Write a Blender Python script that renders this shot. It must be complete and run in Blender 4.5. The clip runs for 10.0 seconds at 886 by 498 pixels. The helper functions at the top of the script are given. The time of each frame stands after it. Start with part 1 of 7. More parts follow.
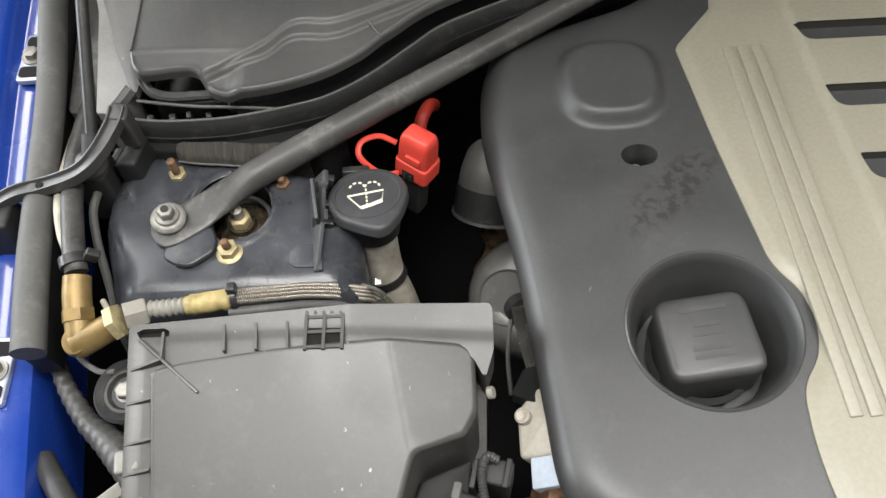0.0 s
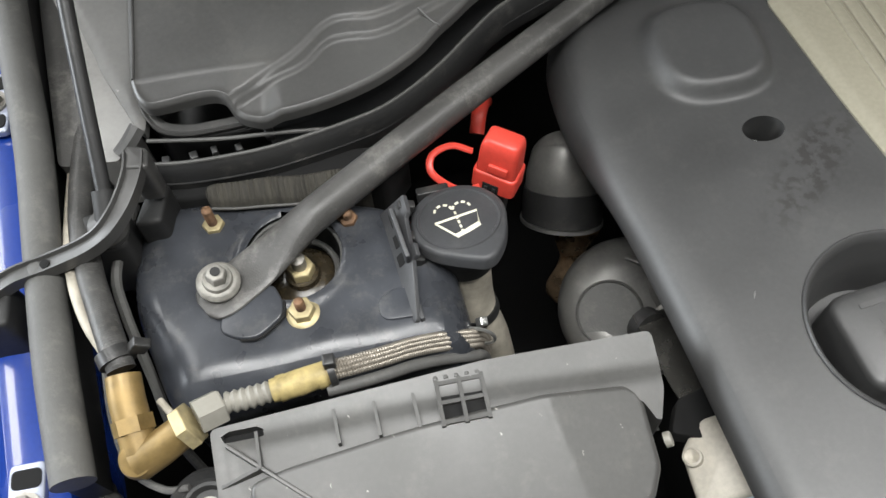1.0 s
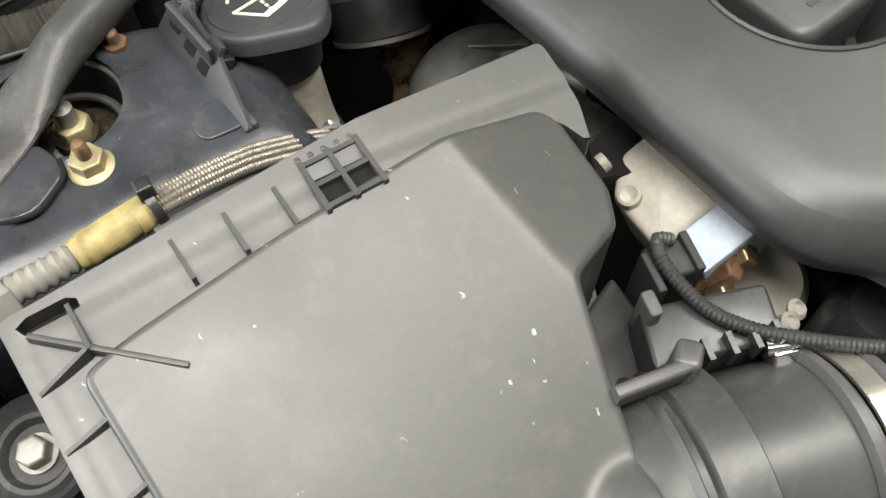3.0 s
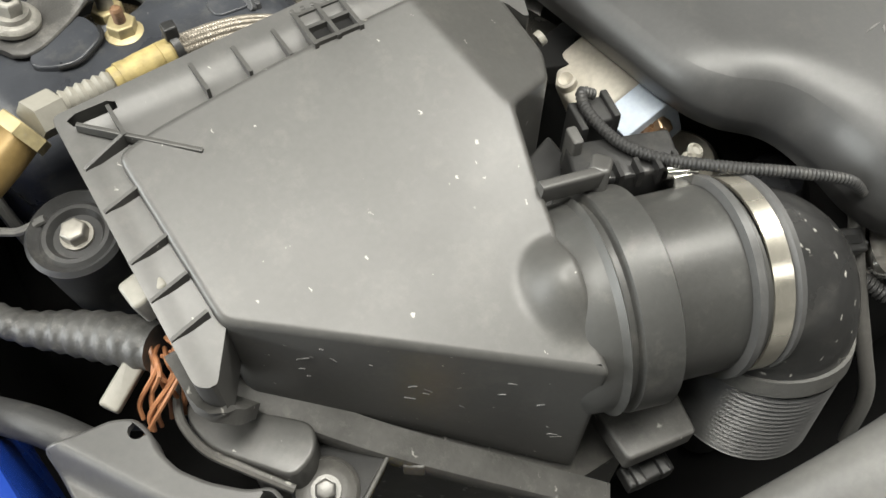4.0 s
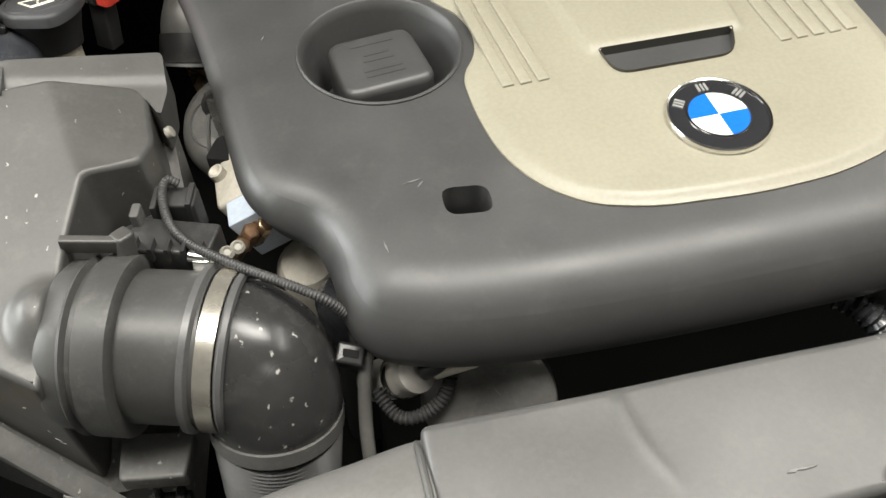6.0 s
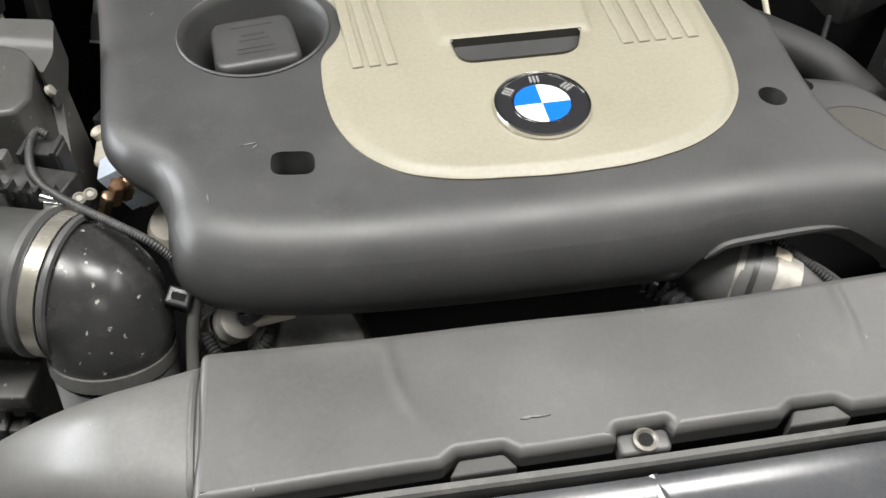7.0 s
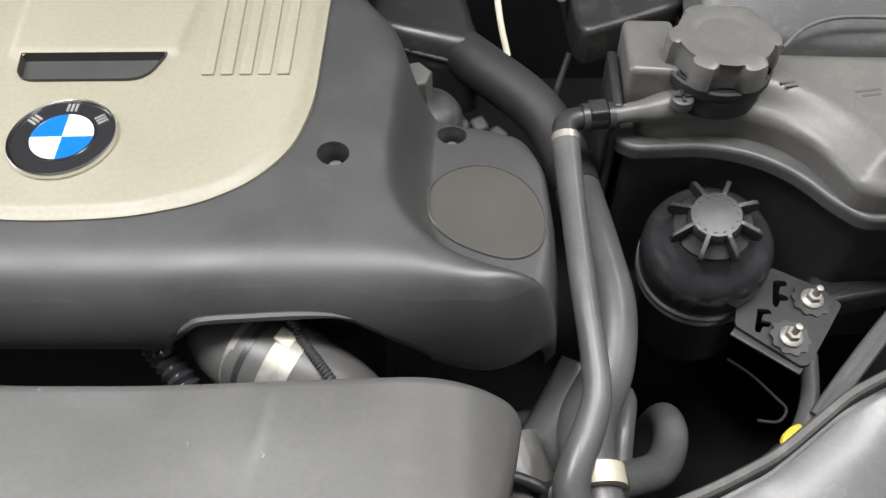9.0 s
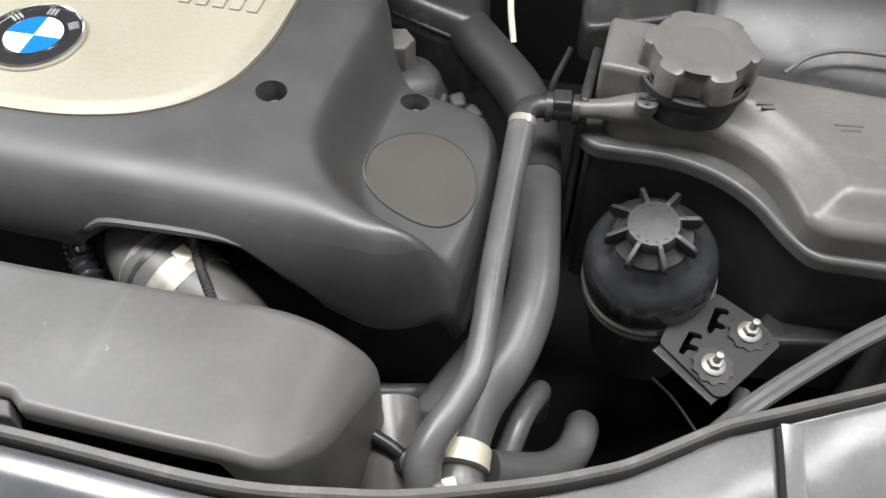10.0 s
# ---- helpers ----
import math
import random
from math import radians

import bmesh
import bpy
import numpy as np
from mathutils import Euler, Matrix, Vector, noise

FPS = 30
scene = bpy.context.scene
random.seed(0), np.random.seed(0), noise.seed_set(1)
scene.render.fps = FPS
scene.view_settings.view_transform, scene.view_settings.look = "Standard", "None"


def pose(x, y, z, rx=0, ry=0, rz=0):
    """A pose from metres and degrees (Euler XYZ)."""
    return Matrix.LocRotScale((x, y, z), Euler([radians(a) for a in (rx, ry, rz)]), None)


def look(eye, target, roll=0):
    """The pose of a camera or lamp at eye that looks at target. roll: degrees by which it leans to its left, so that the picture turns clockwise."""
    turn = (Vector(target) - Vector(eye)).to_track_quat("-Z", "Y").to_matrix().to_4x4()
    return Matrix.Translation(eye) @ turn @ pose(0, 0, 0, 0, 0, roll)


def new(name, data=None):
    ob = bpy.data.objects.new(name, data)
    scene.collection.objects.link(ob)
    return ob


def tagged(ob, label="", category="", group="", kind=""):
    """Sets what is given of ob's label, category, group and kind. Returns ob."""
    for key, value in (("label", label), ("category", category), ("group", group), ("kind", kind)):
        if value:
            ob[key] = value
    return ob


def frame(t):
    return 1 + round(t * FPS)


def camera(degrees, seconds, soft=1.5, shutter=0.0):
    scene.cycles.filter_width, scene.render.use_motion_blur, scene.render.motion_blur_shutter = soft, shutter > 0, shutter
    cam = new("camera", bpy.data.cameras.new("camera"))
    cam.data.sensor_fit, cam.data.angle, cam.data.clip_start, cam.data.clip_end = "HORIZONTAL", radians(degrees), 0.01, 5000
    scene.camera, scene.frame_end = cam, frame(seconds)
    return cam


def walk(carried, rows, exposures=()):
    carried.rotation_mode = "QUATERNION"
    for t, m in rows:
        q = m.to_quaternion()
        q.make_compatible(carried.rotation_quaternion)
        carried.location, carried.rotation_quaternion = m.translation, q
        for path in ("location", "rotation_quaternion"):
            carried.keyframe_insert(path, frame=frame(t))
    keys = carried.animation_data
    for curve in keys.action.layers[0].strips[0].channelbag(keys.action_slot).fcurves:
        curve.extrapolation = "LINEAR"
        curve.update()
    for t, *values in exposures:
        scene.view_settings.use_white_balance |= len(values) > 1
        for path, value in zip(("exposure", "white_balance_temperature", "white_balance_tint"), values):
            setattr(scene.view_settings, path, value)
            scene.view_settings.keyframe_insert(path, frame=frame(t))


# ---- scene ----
cam = camera(55.2, 10.0)
PATH = [
    (0, (-0.3652, -0.1138, 1.4008), (-0.4600, 1.0465, -0.5961), -6.50),
    (0.5, (-0.4254, -0.0734, 1.3638), (-0.4438, 1.0873, -0.6353), -6.10),
    (1, (-0.4932, -0.0234, 1.3188), (-0.3610, 1.1000, -0.6966), -4.70),
    (1.5, (-0.5481, 0.0087, 1.2853), (-0.2358, 1.0826, -0.7370), -3.10),
    (2, (-0.5358, 0.0427, 1.2055), (-0.0544, 1.0551, -0.8156), -1.10),
    (2.5, (-0.5235, 0.0142, 1.1593), (0.0292, 0.9775, -0.8676), -1.40),
    (2.7, (-0.5251, -0.0146, 1.1570), (0.0380, 0.9273, -0.8769), -1.20),
    (3.8, (-0.5950, -0.1461, 1.1581), (0.1190, 0.9065, -0.7706), 0.80),
    (4, (-0.5990, -0.1772, 1.1709), (0.0948, 0.8882, -0.7590), 1.00),
    (4.5, (-0.5735, -0.2804, 1.2194), (0.0724, 0.8605, -0.6839), 1.00),
    (5, (-0.4743, -0.3265, 1.2529), (0.0926, 0.8907, -0.6284), 0.70),
    (5.5, (-0.3799, -0.3561, 1.2575), (0.0708, 0.9555, -0.5903), -0.10),
    (5.7, (-0.3316, -0.3622, 1.2517), (0.0600, 0.9909, -0.5799), -0.70),
    (6.8, (-0.1834, -0.4238, 1.2529), (0.0809, 1.0325, -0.5221), 0.40),
    (7, (-0.1460, -0.4583, 1.2598), (0.0950, 1.0155, -0.5036), 0.20),
    (7.5, (-0.0510, -0.4970, 1.2840), (0.1710, 0.7580, -0.2560), 1.70),
    (8, (0.0210, -0.5000, 1.3060), (0.2250, 0.7470, -0.2440), 1.90),
    (8.5, (0.1686, -0.4411, 1.2887), (0.2501, 0.9953, -0.5198), -0.90),
    (9, (0.2520, -0.3995, 1.2517), (0.2364, 1.0192, -0.5729), -0.90),
    (9.5, (0.3102, -0.3935, 1.2425), (0.1675, 1.0288, -0.5741), -0.20),
    (10, (0.3902, -0.4107, 1.2333), (0.0612, 0.9919, -0.5741), 0.00),
]
walk(cam, [(t, look(eye, target, roll)) for t, eye, target, roll in PATH],
     [(0, -0.20, 6500, 10), (1.0, -0.18, 6400, 9), (2.5, -0.06, 6650, 8), (4.0, 0.04, 6800, 7), (4.5, 0.12, 6800, 8), (5.5, 0.06, 6850, 8), (7.0, -0.02, 6550, 10),
      (7.5, 0.02, 6450, 10), (8.5, -0.01, 6450, 11), (9.5, 0.15, 6300, 12), (10, 0.24, 6350, 12)])

# ---- world and light ----
world = bpy.data.worlds.new("world")
world.use_nodes = True
world.node_tree.nodes["Background"].inputs[0].default_value = (0.6, 0.65, 0.7, 1)
world.node_tree.nodes["Background"].inputs[1].default_value = 0.05
scene.world = world
scene.view_settings.exposure = 0.0
CEILING = 3.0
# assumed ceiling lights, out of view, placed to give highlights and fill
LAMPS = [(-0.66, -0.10, 0.95, 0.62, 54), (0.66, 0.05, 0.95, 0.50, 50), (1.1, -2.3, 0.9, 0.35, 13), (-1.95, 1.2, 0.45, 2.6, 46), (2.2, 0.6, 0.45, 2.6, 58)]
for lx, ly, lw, ll, power in LAMPS:
    lamp = bpy.data.lights.new("tube_light", "AREA")
    lamp.shape, lamp.size, lamp.size_y, lamp.energy = "RECTANGLE", lw, ll, power
    lamp.color = (1.0, 0.985, 0.955)
    new("tube_light", lamp).matrix_world = pose(lx, ly, CEILING - 0.12)
# daylight through an assumed window in the west wall, added to light the left
day = bpy.data.lights.new("daylight", "AREA")
day.shape, day.size, day.size_y, day.energy = "RECTANGLE", 2.4, 1.3, 170
day.color = (0.93, 0.97, 1.0)
new("daylight", day).matrix_world = pose(-3.54, 1.1, 1.75, 90, 0, -90)


# ---- materials ----
def material(name, base, rough=0.5, metal=0.0, grain=0.0, grain_scale=900.0, blotch=0.25, blotch_scale=14.0,
             dust=0.0, dust_color=(0.35, 0.33, 0.29), specks=0.0, coat=0.0, spec=0.5, streak=None, stretch=None, speck=0.16):
    m = bpy.data.materials.new(name)
    m.use_nodes = True
    nt = m.node_tree
    n, l = nt.nodes, nt.links
    p = n["Principled BSDF"]
    p.inputs["Roughness"].default_value = rough
    p.inputs["Metallic"].default_value = metal
    p.inputs["Coat Weight"].default_value = coat
    p.inputs["Coat Roughness"].default_value = 0.06
    p.inputs["Specular IOR Level"].default_value = spec
    co = n.new("ShaderNodeTexCoord")
    vec = co.outputs["Object"]
    if stretch:
        mp = n.new("ShaderNodeMapping")
        mp.inputs["Scale"].default_value = stretch
        l.new(vec, mp.inputs["Vector"])
        vec = mp.outputs["Vector"]

    def noise_tex(scale, detail=4.0):
        t = n.new("ShaderNodeTexNoise")
        t.inputs["Scale"].default_value = scale
        t.inputs["Detail"].default_value = detail
        l.new(vec, t.inputs["Vector"])
        return t

    def ramp(src, a, b, va=0.0, vb=1.0):
        r = n.new("ShaderNodeMapRange")
        r.inputs["From Min"].default_value, r.inputs["From Max"].default_value = a, b
        r.inputs["To Min"].default_value, r.inputs["To Max"].default_value = va, vb
        l.new(src, r.inputs["Value"])
        return r.outputs["Result"]

    def mix(fac, a, b):
        x = n.new("ShaderNodeMix")
        x.data_type = "RGBA"
        l.new(fac, x.inputs["Factor"])
        for s, v in ((x.inputs["A"], a), (x.inputs["B"], b)):
            if isinstance(v, tuple):
                s.default_value = (*v, 1)
            else:
                l.new(v, s)
        return x.outputs["Result"]

    big = noise_tex(blotch_scale, 6.0)
    fine = noise_tex(grain_scale * 0.35, 3.0)
    lo = tuple(c * (1 - blotch) for c in base)
    hi = tuple(min(1, c * (1 + blotch)) for c in base)
    col = mix(ramp(big.outputs["Fac"], 0.3, 0.7), lo, hi)
    col = mix(ramp(fine.outputs["Fac"], 0.35, 0.65, 0.0, 0.18), col, tuple(min(1, c * 1.5) for c in base))
    rough_src = ramp(big.outputs["Fac"], 0.25, 0.75, max(0.03, rough - 0.09), min(1.0, rough + 0.09))
    if dust:
        d1 = noise_tex(blotch_scale * 3.1, 10.0)
        d1.inputs["Roughness"].default_value = 0.76
        dm = ramp(d1.outputs["Fac"], 0.52, 0.78, 0.0, dust)
        col = mix(dm, col, dust_color)
    if specks:
        warp = noise_tex(260.0, 2.0)
        shift = n.new("ShaderNodeMix")
        shift.data_type = "VECTOR"
        shift.inputs["Factor"].default_value = 0.006
        l.new(vec, shift.inputs["A"])
        l.new(warp.outputs["Color"], shift.inputs["B"])
        vo = n.new("ShaderNodeTexVoronoi")
        vo.inputs["Scale"].default_value = 190.0
        turn = n.new("ShaderNodeMapping")
        turn.inputs["Rotation"].default_value = (0.5, 0.2, radians(20))
        turn.inputs["Scale"].default_value = (1.0, 0.5, 0.8)
        l.new(shift.outputs["Result"], turn.inputs["Vector"])
        l.new(turn.outputs["Vector"], vo.inputs["Vector"])
        near = ramp(vo.outputs["Distance"], speck * 0.3, speck, 1.0, 0.0)
        sep = n.new("ShaderNodeSeparateColor")
        l.new(vo.outputs["Color"], sep.inputs["Color"])
        pick = ramp(sep.outputs[0], 1.0 - specks, 1.0 - specks + 0.01)
        mu = n.new("ShaderNodeMath")
        mu.operation = "MULTIPLY"
        l.new(near, mu.inputs[0])
        l.new(pick, mu.inputs[1])
        col = mix(mu.outputs[0], col, (0.42, 0.41, 0.38))
    if streak:
        # a rubbed, smeared patch: centre, direction in degrees, half length, half width, colour
        (sx, sy), turn, sa, sb, sc = streak
        mp = n.new("ShaderNodeMapping")
        mp.vector_type = "TEXTURE"
        mp.inputs["Location"].default_value = (sx, sy, 0)
        mp.inputs["Rotation"].default_value = (0, 0, radians(turn))
        mp.inputs["Scale"].default_value = (sa, sb, 1e4)
        l.new(vec, mp.inputs["Vector"])
        di = n.new("ShaderNodeVectorMath")
        di.operation = "LENGTH"
        l.new(mp.outputs["Vector"], di.inputs[0])
        near = ramp(di.outputs["Value"], 0.55, 1.0, 1.0, 0.0)
        wv = noise_tex(150.0, 3.0)
        mu = n.new("ShaderNodeMath")
        mu.operation = "MULTIPLY"
        l.new(near, mu.inputs[0])
        l.new(ramp(wv.outputs["Fac"], 0.47, 0.62), mu.inputs[1])
        col = mix(mu.outputs[0], col, sc)
    l.new(col, p.inputs["Base Color"])
    l.new(rough_src, p.inputs["Roughness"])
    if grain:
        g = noise_tex(grain_scale, 2.0)
        b = n.new("ShaderNodeBump")
        b.inputs["Strength"].default_value = grain
        b.inputs["Distance"].default_value = 0.0006
        l.new(g.outputs["Fac"], b.inputs["Height"])
        l.new(b.outputs["Normal"], p.inputs["Normal"])
    return m


COVER = material("cover_plastic", (0.045, 0.045, 0.045), 0.47, grain=0.04, blotch=0.10, dust=0.06,
                 streak=((-0.216, 0.146), 43, 0.070, 0.022, (0.026, 0.025, 0.024)), spec=0.65)
BEIGE = material("beige_plastic", (0.258, 0.241, 0.186), 0.40, grain=0.02, blotch=0.04, dust=0.05, dust_color=(0.31, 0.28, 0.21))
DISC = material("disc_plastic", (0.054, 0.051, 0.044), 0.5, grain=0.08, blotch=0.1)
AIRBOX = material("airbox_plastic", (0.065, 0.064, 0.061), 0.38, grain=0.04, blotch=0.10, dust=0.12, specks=0.16, spec=0.54, speck=0.14)
METER = material("meter_plastic", (0.055, 0.055, 0.053), 0.42, grain=0.05, blotch=0.15, dust=0.2)
# lighter than the lid plastic, to lift shaded lower walls by colour
AIRBOX_LOWER = material("airbox_lower_plastic", (0.105, 0.102, 0.095), 0.42, grain=0.08, blotch=0.3, dust=0.4, specks=0.30, speck=0.30)
LIP = material("airbox_lip_plastic", (0.100, 0.098, 0.093), 0.5, grain=0.2, blotch=0.3, blotch_scale=40, dust=0.6, dust_color=(0.22, 0.215, 0.20), specks=0.25, speck=0.22)
DUCT = material("duct_plastic", (0.079, 0.078, 0.076), 0.40, grain=0.04, blotch=0.07, dust=0.08, specks=0.006)
# lighter copy of the duct plastic: the branch's broad highlight is in its colour
BRANCH = material("lit_branch_plastic", (0.120, 0.118, 0.113), 0.42, grain=0.03, blotch=0.08, dust=0.12, specks=0.01)
PANEL = material("support_panel_plastic", (0.076, 0.078, 0.083), 0.20, grain=0.03, blotch=0.3, blotch_scale=9, dust=0.06)
BLACK = material("black_plastic", (0.026, 0.026, 0.026), 0.36, grain=0.08, blotch=0.12, dust=0.16)
# dull black of plastic parts; also the shade colour of recesses and rear hose
BLACK_DULL = material("dull_black_and_shade", (0.018, 0.018, 0.018), 0.6, grain=0.1, dust=0.06)
GLOSS = material("gloss_black_plastic", (0.022, 0.023, 0.025), 0.20, grain=0.02, blotch=0.3, dust=0.06, spec=0.75)
RUBBER = material("rubber", (0.034, 0.034, 0.034), 0.48, grain=0.2, blotch=0.2, dust=0.25)
RUBBER_GREY = material("grey_rubber", (0.085, 0.084, 0.080), 0.6, grain=0.3, dust=0.3)
HOSE = material("hose_rubber", (0.084, 0.084, 0.084), 0.36, grain=0.08, dust=0.12, specks=0.003)
ELBOW = material("elbow_rubber", (0.030, 0.030, 0.030), 0.28, grain=0.05, dust=0.10, specks=0.35, speck=0.22)
# near-black stands for shade in the bay, gaps and holes; also the torn gasket
VOID = material("shade_black", (0.006, 0.006, 0.006), 0.95, blotch=0.4)
COWL = material("cowl_plastic", (0.066, 0.065, 0.063), 0.41, grain=0.06, blotch=0.28, blotch_scale=7, dust=0.12, specks=0.003)
TANK_EDGE = material("tank_seam_plastic", (0.060, 0.060, 0.059), 0.40, grain=0.08, blotch=0.15, dust=0.15)
TANK = material("tank_plastic", (0.105, 0.102, 0.096), 0.38, grain=0.05, blotch=0.08, dust=0.2, specks=0.006)
# paler copy of the support panel, with its bright reflection in the colour
PANEL_LIT = material("lit_panel_plastic", (0.14, 0.14, 0.142), 0.22, grain=0.03, blotch=0.15, dust=0.15)
PALE = material("pale_panel", (0.26, 0.255, 0.245), 0.42, grain=0.2, blotch=0.3, dust=0.3)
DUSTY_ZINC = material("dusty_zinc", (0.27, 0.26, 0.235), 0.5, metal=0.3, grain=0.4, blotch=0.4, blotch_scale=90, dust=0.7, dust_color=(0.40, 0.38, 0.33))
CAP = material("washer_cap_plastic", (0.050, 0.051, 0.054), 0.48, grain=0.15, blotch=0.12, dust=0.3, dust_color=(0.16, 0.155, 0.145))
# pale colour carries the white reflection on the wing's slotted plates
PALE_GLARE = material("glare_pale_metal", (0.40, 0.43, 0.52), 0.25, metal=0.4, blotch=0.2, dust=0.1)
SHEET = material("bright_sheet_metal", (0.60, 0.58, 0.53), 0.24, metal=0.95, blotch=0.2, blotch_scale=60)
CREAM_BAND = material("cream_plated_band", (0.58, 0.53, 0.42), 0.38, metal=0.3, blotch=0.15)
TOWER = material("tower_paint", (0.040, 0.043, 0.050), 0.30, grain=0.10, blotch=0.42, blotch_scale=24, dust=0.45, dust_color=(0.17, 0.165, 0.15), specks=0.012, speck=0.13)
BRACE = material("brace_paint", (0.072, 0.070, 0.067), 0.42, metal=0.0, grain=0.3, blotch=0.35, blotch_scale=11, dust=0.75, dust_color=(0.30, 0.29, 0.265), specks=0.004)
BLUE = material("blue_paint", (0.010, 0.042, 0.27), 0.25, coat=1.0, blotch=0.06)
RED = material("red_plastic", (0.68, 0.066, 0.045), 0.38, grain=0.1, blotch=0.08)
STEEL = material("zinc_steel", (0.62, 0.62, 0.60), 0.32, metal=0.9, blotch=0.2, dust=0.2)
CHROME = material("bright_steel", (0.75, 0.74, 0.70), 0.16, metal=1.0, blotch=0.08)
DULL_STEEL = material("dull_steel", (0.31, 0.295, 0.265), 0.5, metal=0.6, blotch=0.35, blotch_scale=80, dust=0.5)
BRASS = material("brass", (0.235, 0.160, 0.060), 0.45, metal=0.4, grain=0.1, blotch=0.3, blotch_scale=60, dust=0.5, dust_color=(0.20, 0.14, 0.08))
YELLOW_ZINC = material("yellow_zinc", (0.43, 0.36, 0.20), 0.45, metal=0.4, blotch=0.35, blotch_scale=90, dust=0.5)
YELLOW_TAPE = material("yellow_tape", (0.36, 0.285, 0.12), 0.6, grain=0.3, blotch=0.4, blotch_scale=110, dust=0.4, dust_color=(0.24, 0.20, 0.12))
RUST = material("rusty_steel", (0.17, 0.095, 0.05), 0.65, metal=0.3, blotch=0.6, blotch_scale=120, dust=0.3)
BAND = material("satin_steel_band", (0.58, 0.55, 0.48), 0.28, metal=0.8, blotch=0.15)
RUST_OIL = material("oily_rubber", (0.035, 0.028, 0.018), 0.25, blotch=0.6, blotch_scale=90, dust=0.5, dust_color=(0.22, 0.15, 0.06))
BRAID = material("braided_steel", (0.29, 0.262, 0.222), 0.40, metal=0.6, grain=0.6, grain_scale=700, blotch=0.10, blotch_scale=200)
TURBO = material("dusty_alloy", (0.135, 0.132, 0.124), 0.36, metal=0.35, grain=0.1, blotch=0.3, blotch_scale=30, dust=0.3)
ALLOY = material("cast_alloy", (0.42, 0.40, 0.37), 0.5, metal=0.35, grain=0.5, grain_scale=500, blotch=0.25, dust=0.3)
CREAM = material("cream_casting", (0.60, 0.56, 0.48), 0.55, grain=0.2, blotch=0.2, dust=0.25)
PALE_BLUE = material("pale_blue_label", (0.58, 0.66, 0.78), 0.5, blotch=0.06)
GREYPIPE = material("aged_pipe_plastic", (0.38, 0.35, 0.29), 0.5, grain=0.2, blotch=0.3, blotch_scale=60, dust=0.3, dust_color=(0.25, 0.22, 0.17))
PALE_SCRAPE = material("scraped_plastic", (0.15, 0.147, 0.143), 0.6, grain=0.4, blotch=0.5, blotch_scale=300)
SYMBOL = material("symbol_paint", (0.78, 0.74, 0.58), 0.5, blotch=0.08)
WHITE = material("white_enamel", (0.80, 0.80, 0.79), 0.2, coat=0.5, blotch=0.03)
SKY_BLUE = material("blue_enamel", (0.008, 0.13, 0.60), 0.2, coat=0.5, blotch=0.04)
ENAMEL = material("black_enamel", (0.022, 0.022, 0.024), 0.15, coat=0.6, blotch=0.05)
FELT = material("brown_felt", (0.038, 0.035, 0.028), 0.85, grain=0.8, grain_scale=420, blotch=0.45, blotch_scale=70, dust=0.30, dust_color=(0.20, 0.185, 0.15), stretch=(5.0, 0.45, 0.6))
SILVER = material("silver_lettering", (0.62, 0.62, 0.60), 0.3, metal=0.7)
TAPE = material("cloth_tape", (0.055, 0.054, 0.052), 0.45, grain=0.6, grain_scale=300, blotch=0.35, blotch_scale=60, dust=0.3)
ORANGE = material("orange_wire", (0.36, 0.16, 0.075), 0.45)
YELLOW = material("yellow_wire", (0.75, 0.62, 0.05), 0.45)
VIOLET = material("violet_wire", (0.25, 0.10, 0.35), 0.45)
WIREBLUE = material("blue_wire", (0.06, 0.16, 0.5), 0.45)
CONNECTOR = material("grey_connector", (0.24, 0.23, 0.20), 0.5, dust=0.2)
COPPER = material("scorched_bracket", (0.33, 0.235, 0.15), 0.30, metal=0.85, blotch=0.55, blotch_scale=90, dust=0.15)
CONCRETE = material("garage_floor", (0.14, 0.14, 0.135), 0.7, grain=0.4, grain_scale=200, blotch=0.25, blotch_scale=3)
PLASTER = material("garage_wall", (0.22, 0.22, 0.215), 0.8, grain=0.2, grain_scale=120, blotch=0.08, blotch_scale=2)
CEIL = material("ceiling_paint", (0.32, 0.32, 0.31), 0.8, blotch=0.05, blotch_scale=2)


# ---- geometry helpers: a shape is (points, faces) ----
def smooth_curve(pts, closed=False, n=8):
    p = np.array(pts, float)
    m = len(p)
    out = []
    for i in range(m if closed else m - 1):
        if closed:
            a, b, c, d = p[(i - 1) % m], p[i], p[(i + 1) % m], p[(i + 2) % m]
        else:
            b, c = p[i], p[i + 1]
            a = p[i - 1] if i else 2 * b - c
            d = p[i + 2] if i + 2 < m else 2 * c - b
        for k in range(n):
            t = k / n
            out.append(0.5 * (2 * b + (c - a) * t + (2 * a - 5 * b + 4 * c - d) * t * t + (3 * b - a - 3 * c + d) * t ** 3))
    if not closed:
        out.append(p[-1])
    return np.array(out)


def rounded(pts, r, n=5):
    """A polygon with its corners rounded by r (one number or one each)."""
    m, out = len(pts), []
    for i in range(m):
        a, b, c = (np.array(pts[k % m], float) for k in (i - 1, i, i + 1))
        rr = r[i] if isinstance(r, (list, tuple)) else r
        u, v = a - b, c - b
        lu, lv = np.linalg.norm(u), np.linalg.norm(v)
        k = min(rr, lu * 0.45, lv * 0.45)
        s, e = b + u / lu * k, b + v / lv * k
        for q in range(n + 1):
            t = q / n
            out.append((1 - t) ** 2 * s + 2 * t * (1 - t) * b + t * t * e)
    return np.array(out)


def circle(cx, cy, r, n=32, ry=None):
    a = np.arange(n) / n * 2 * np.pi
    return np.c_[cx + r * np.cos(a), cy + (ry or r) * np.sin(a)]


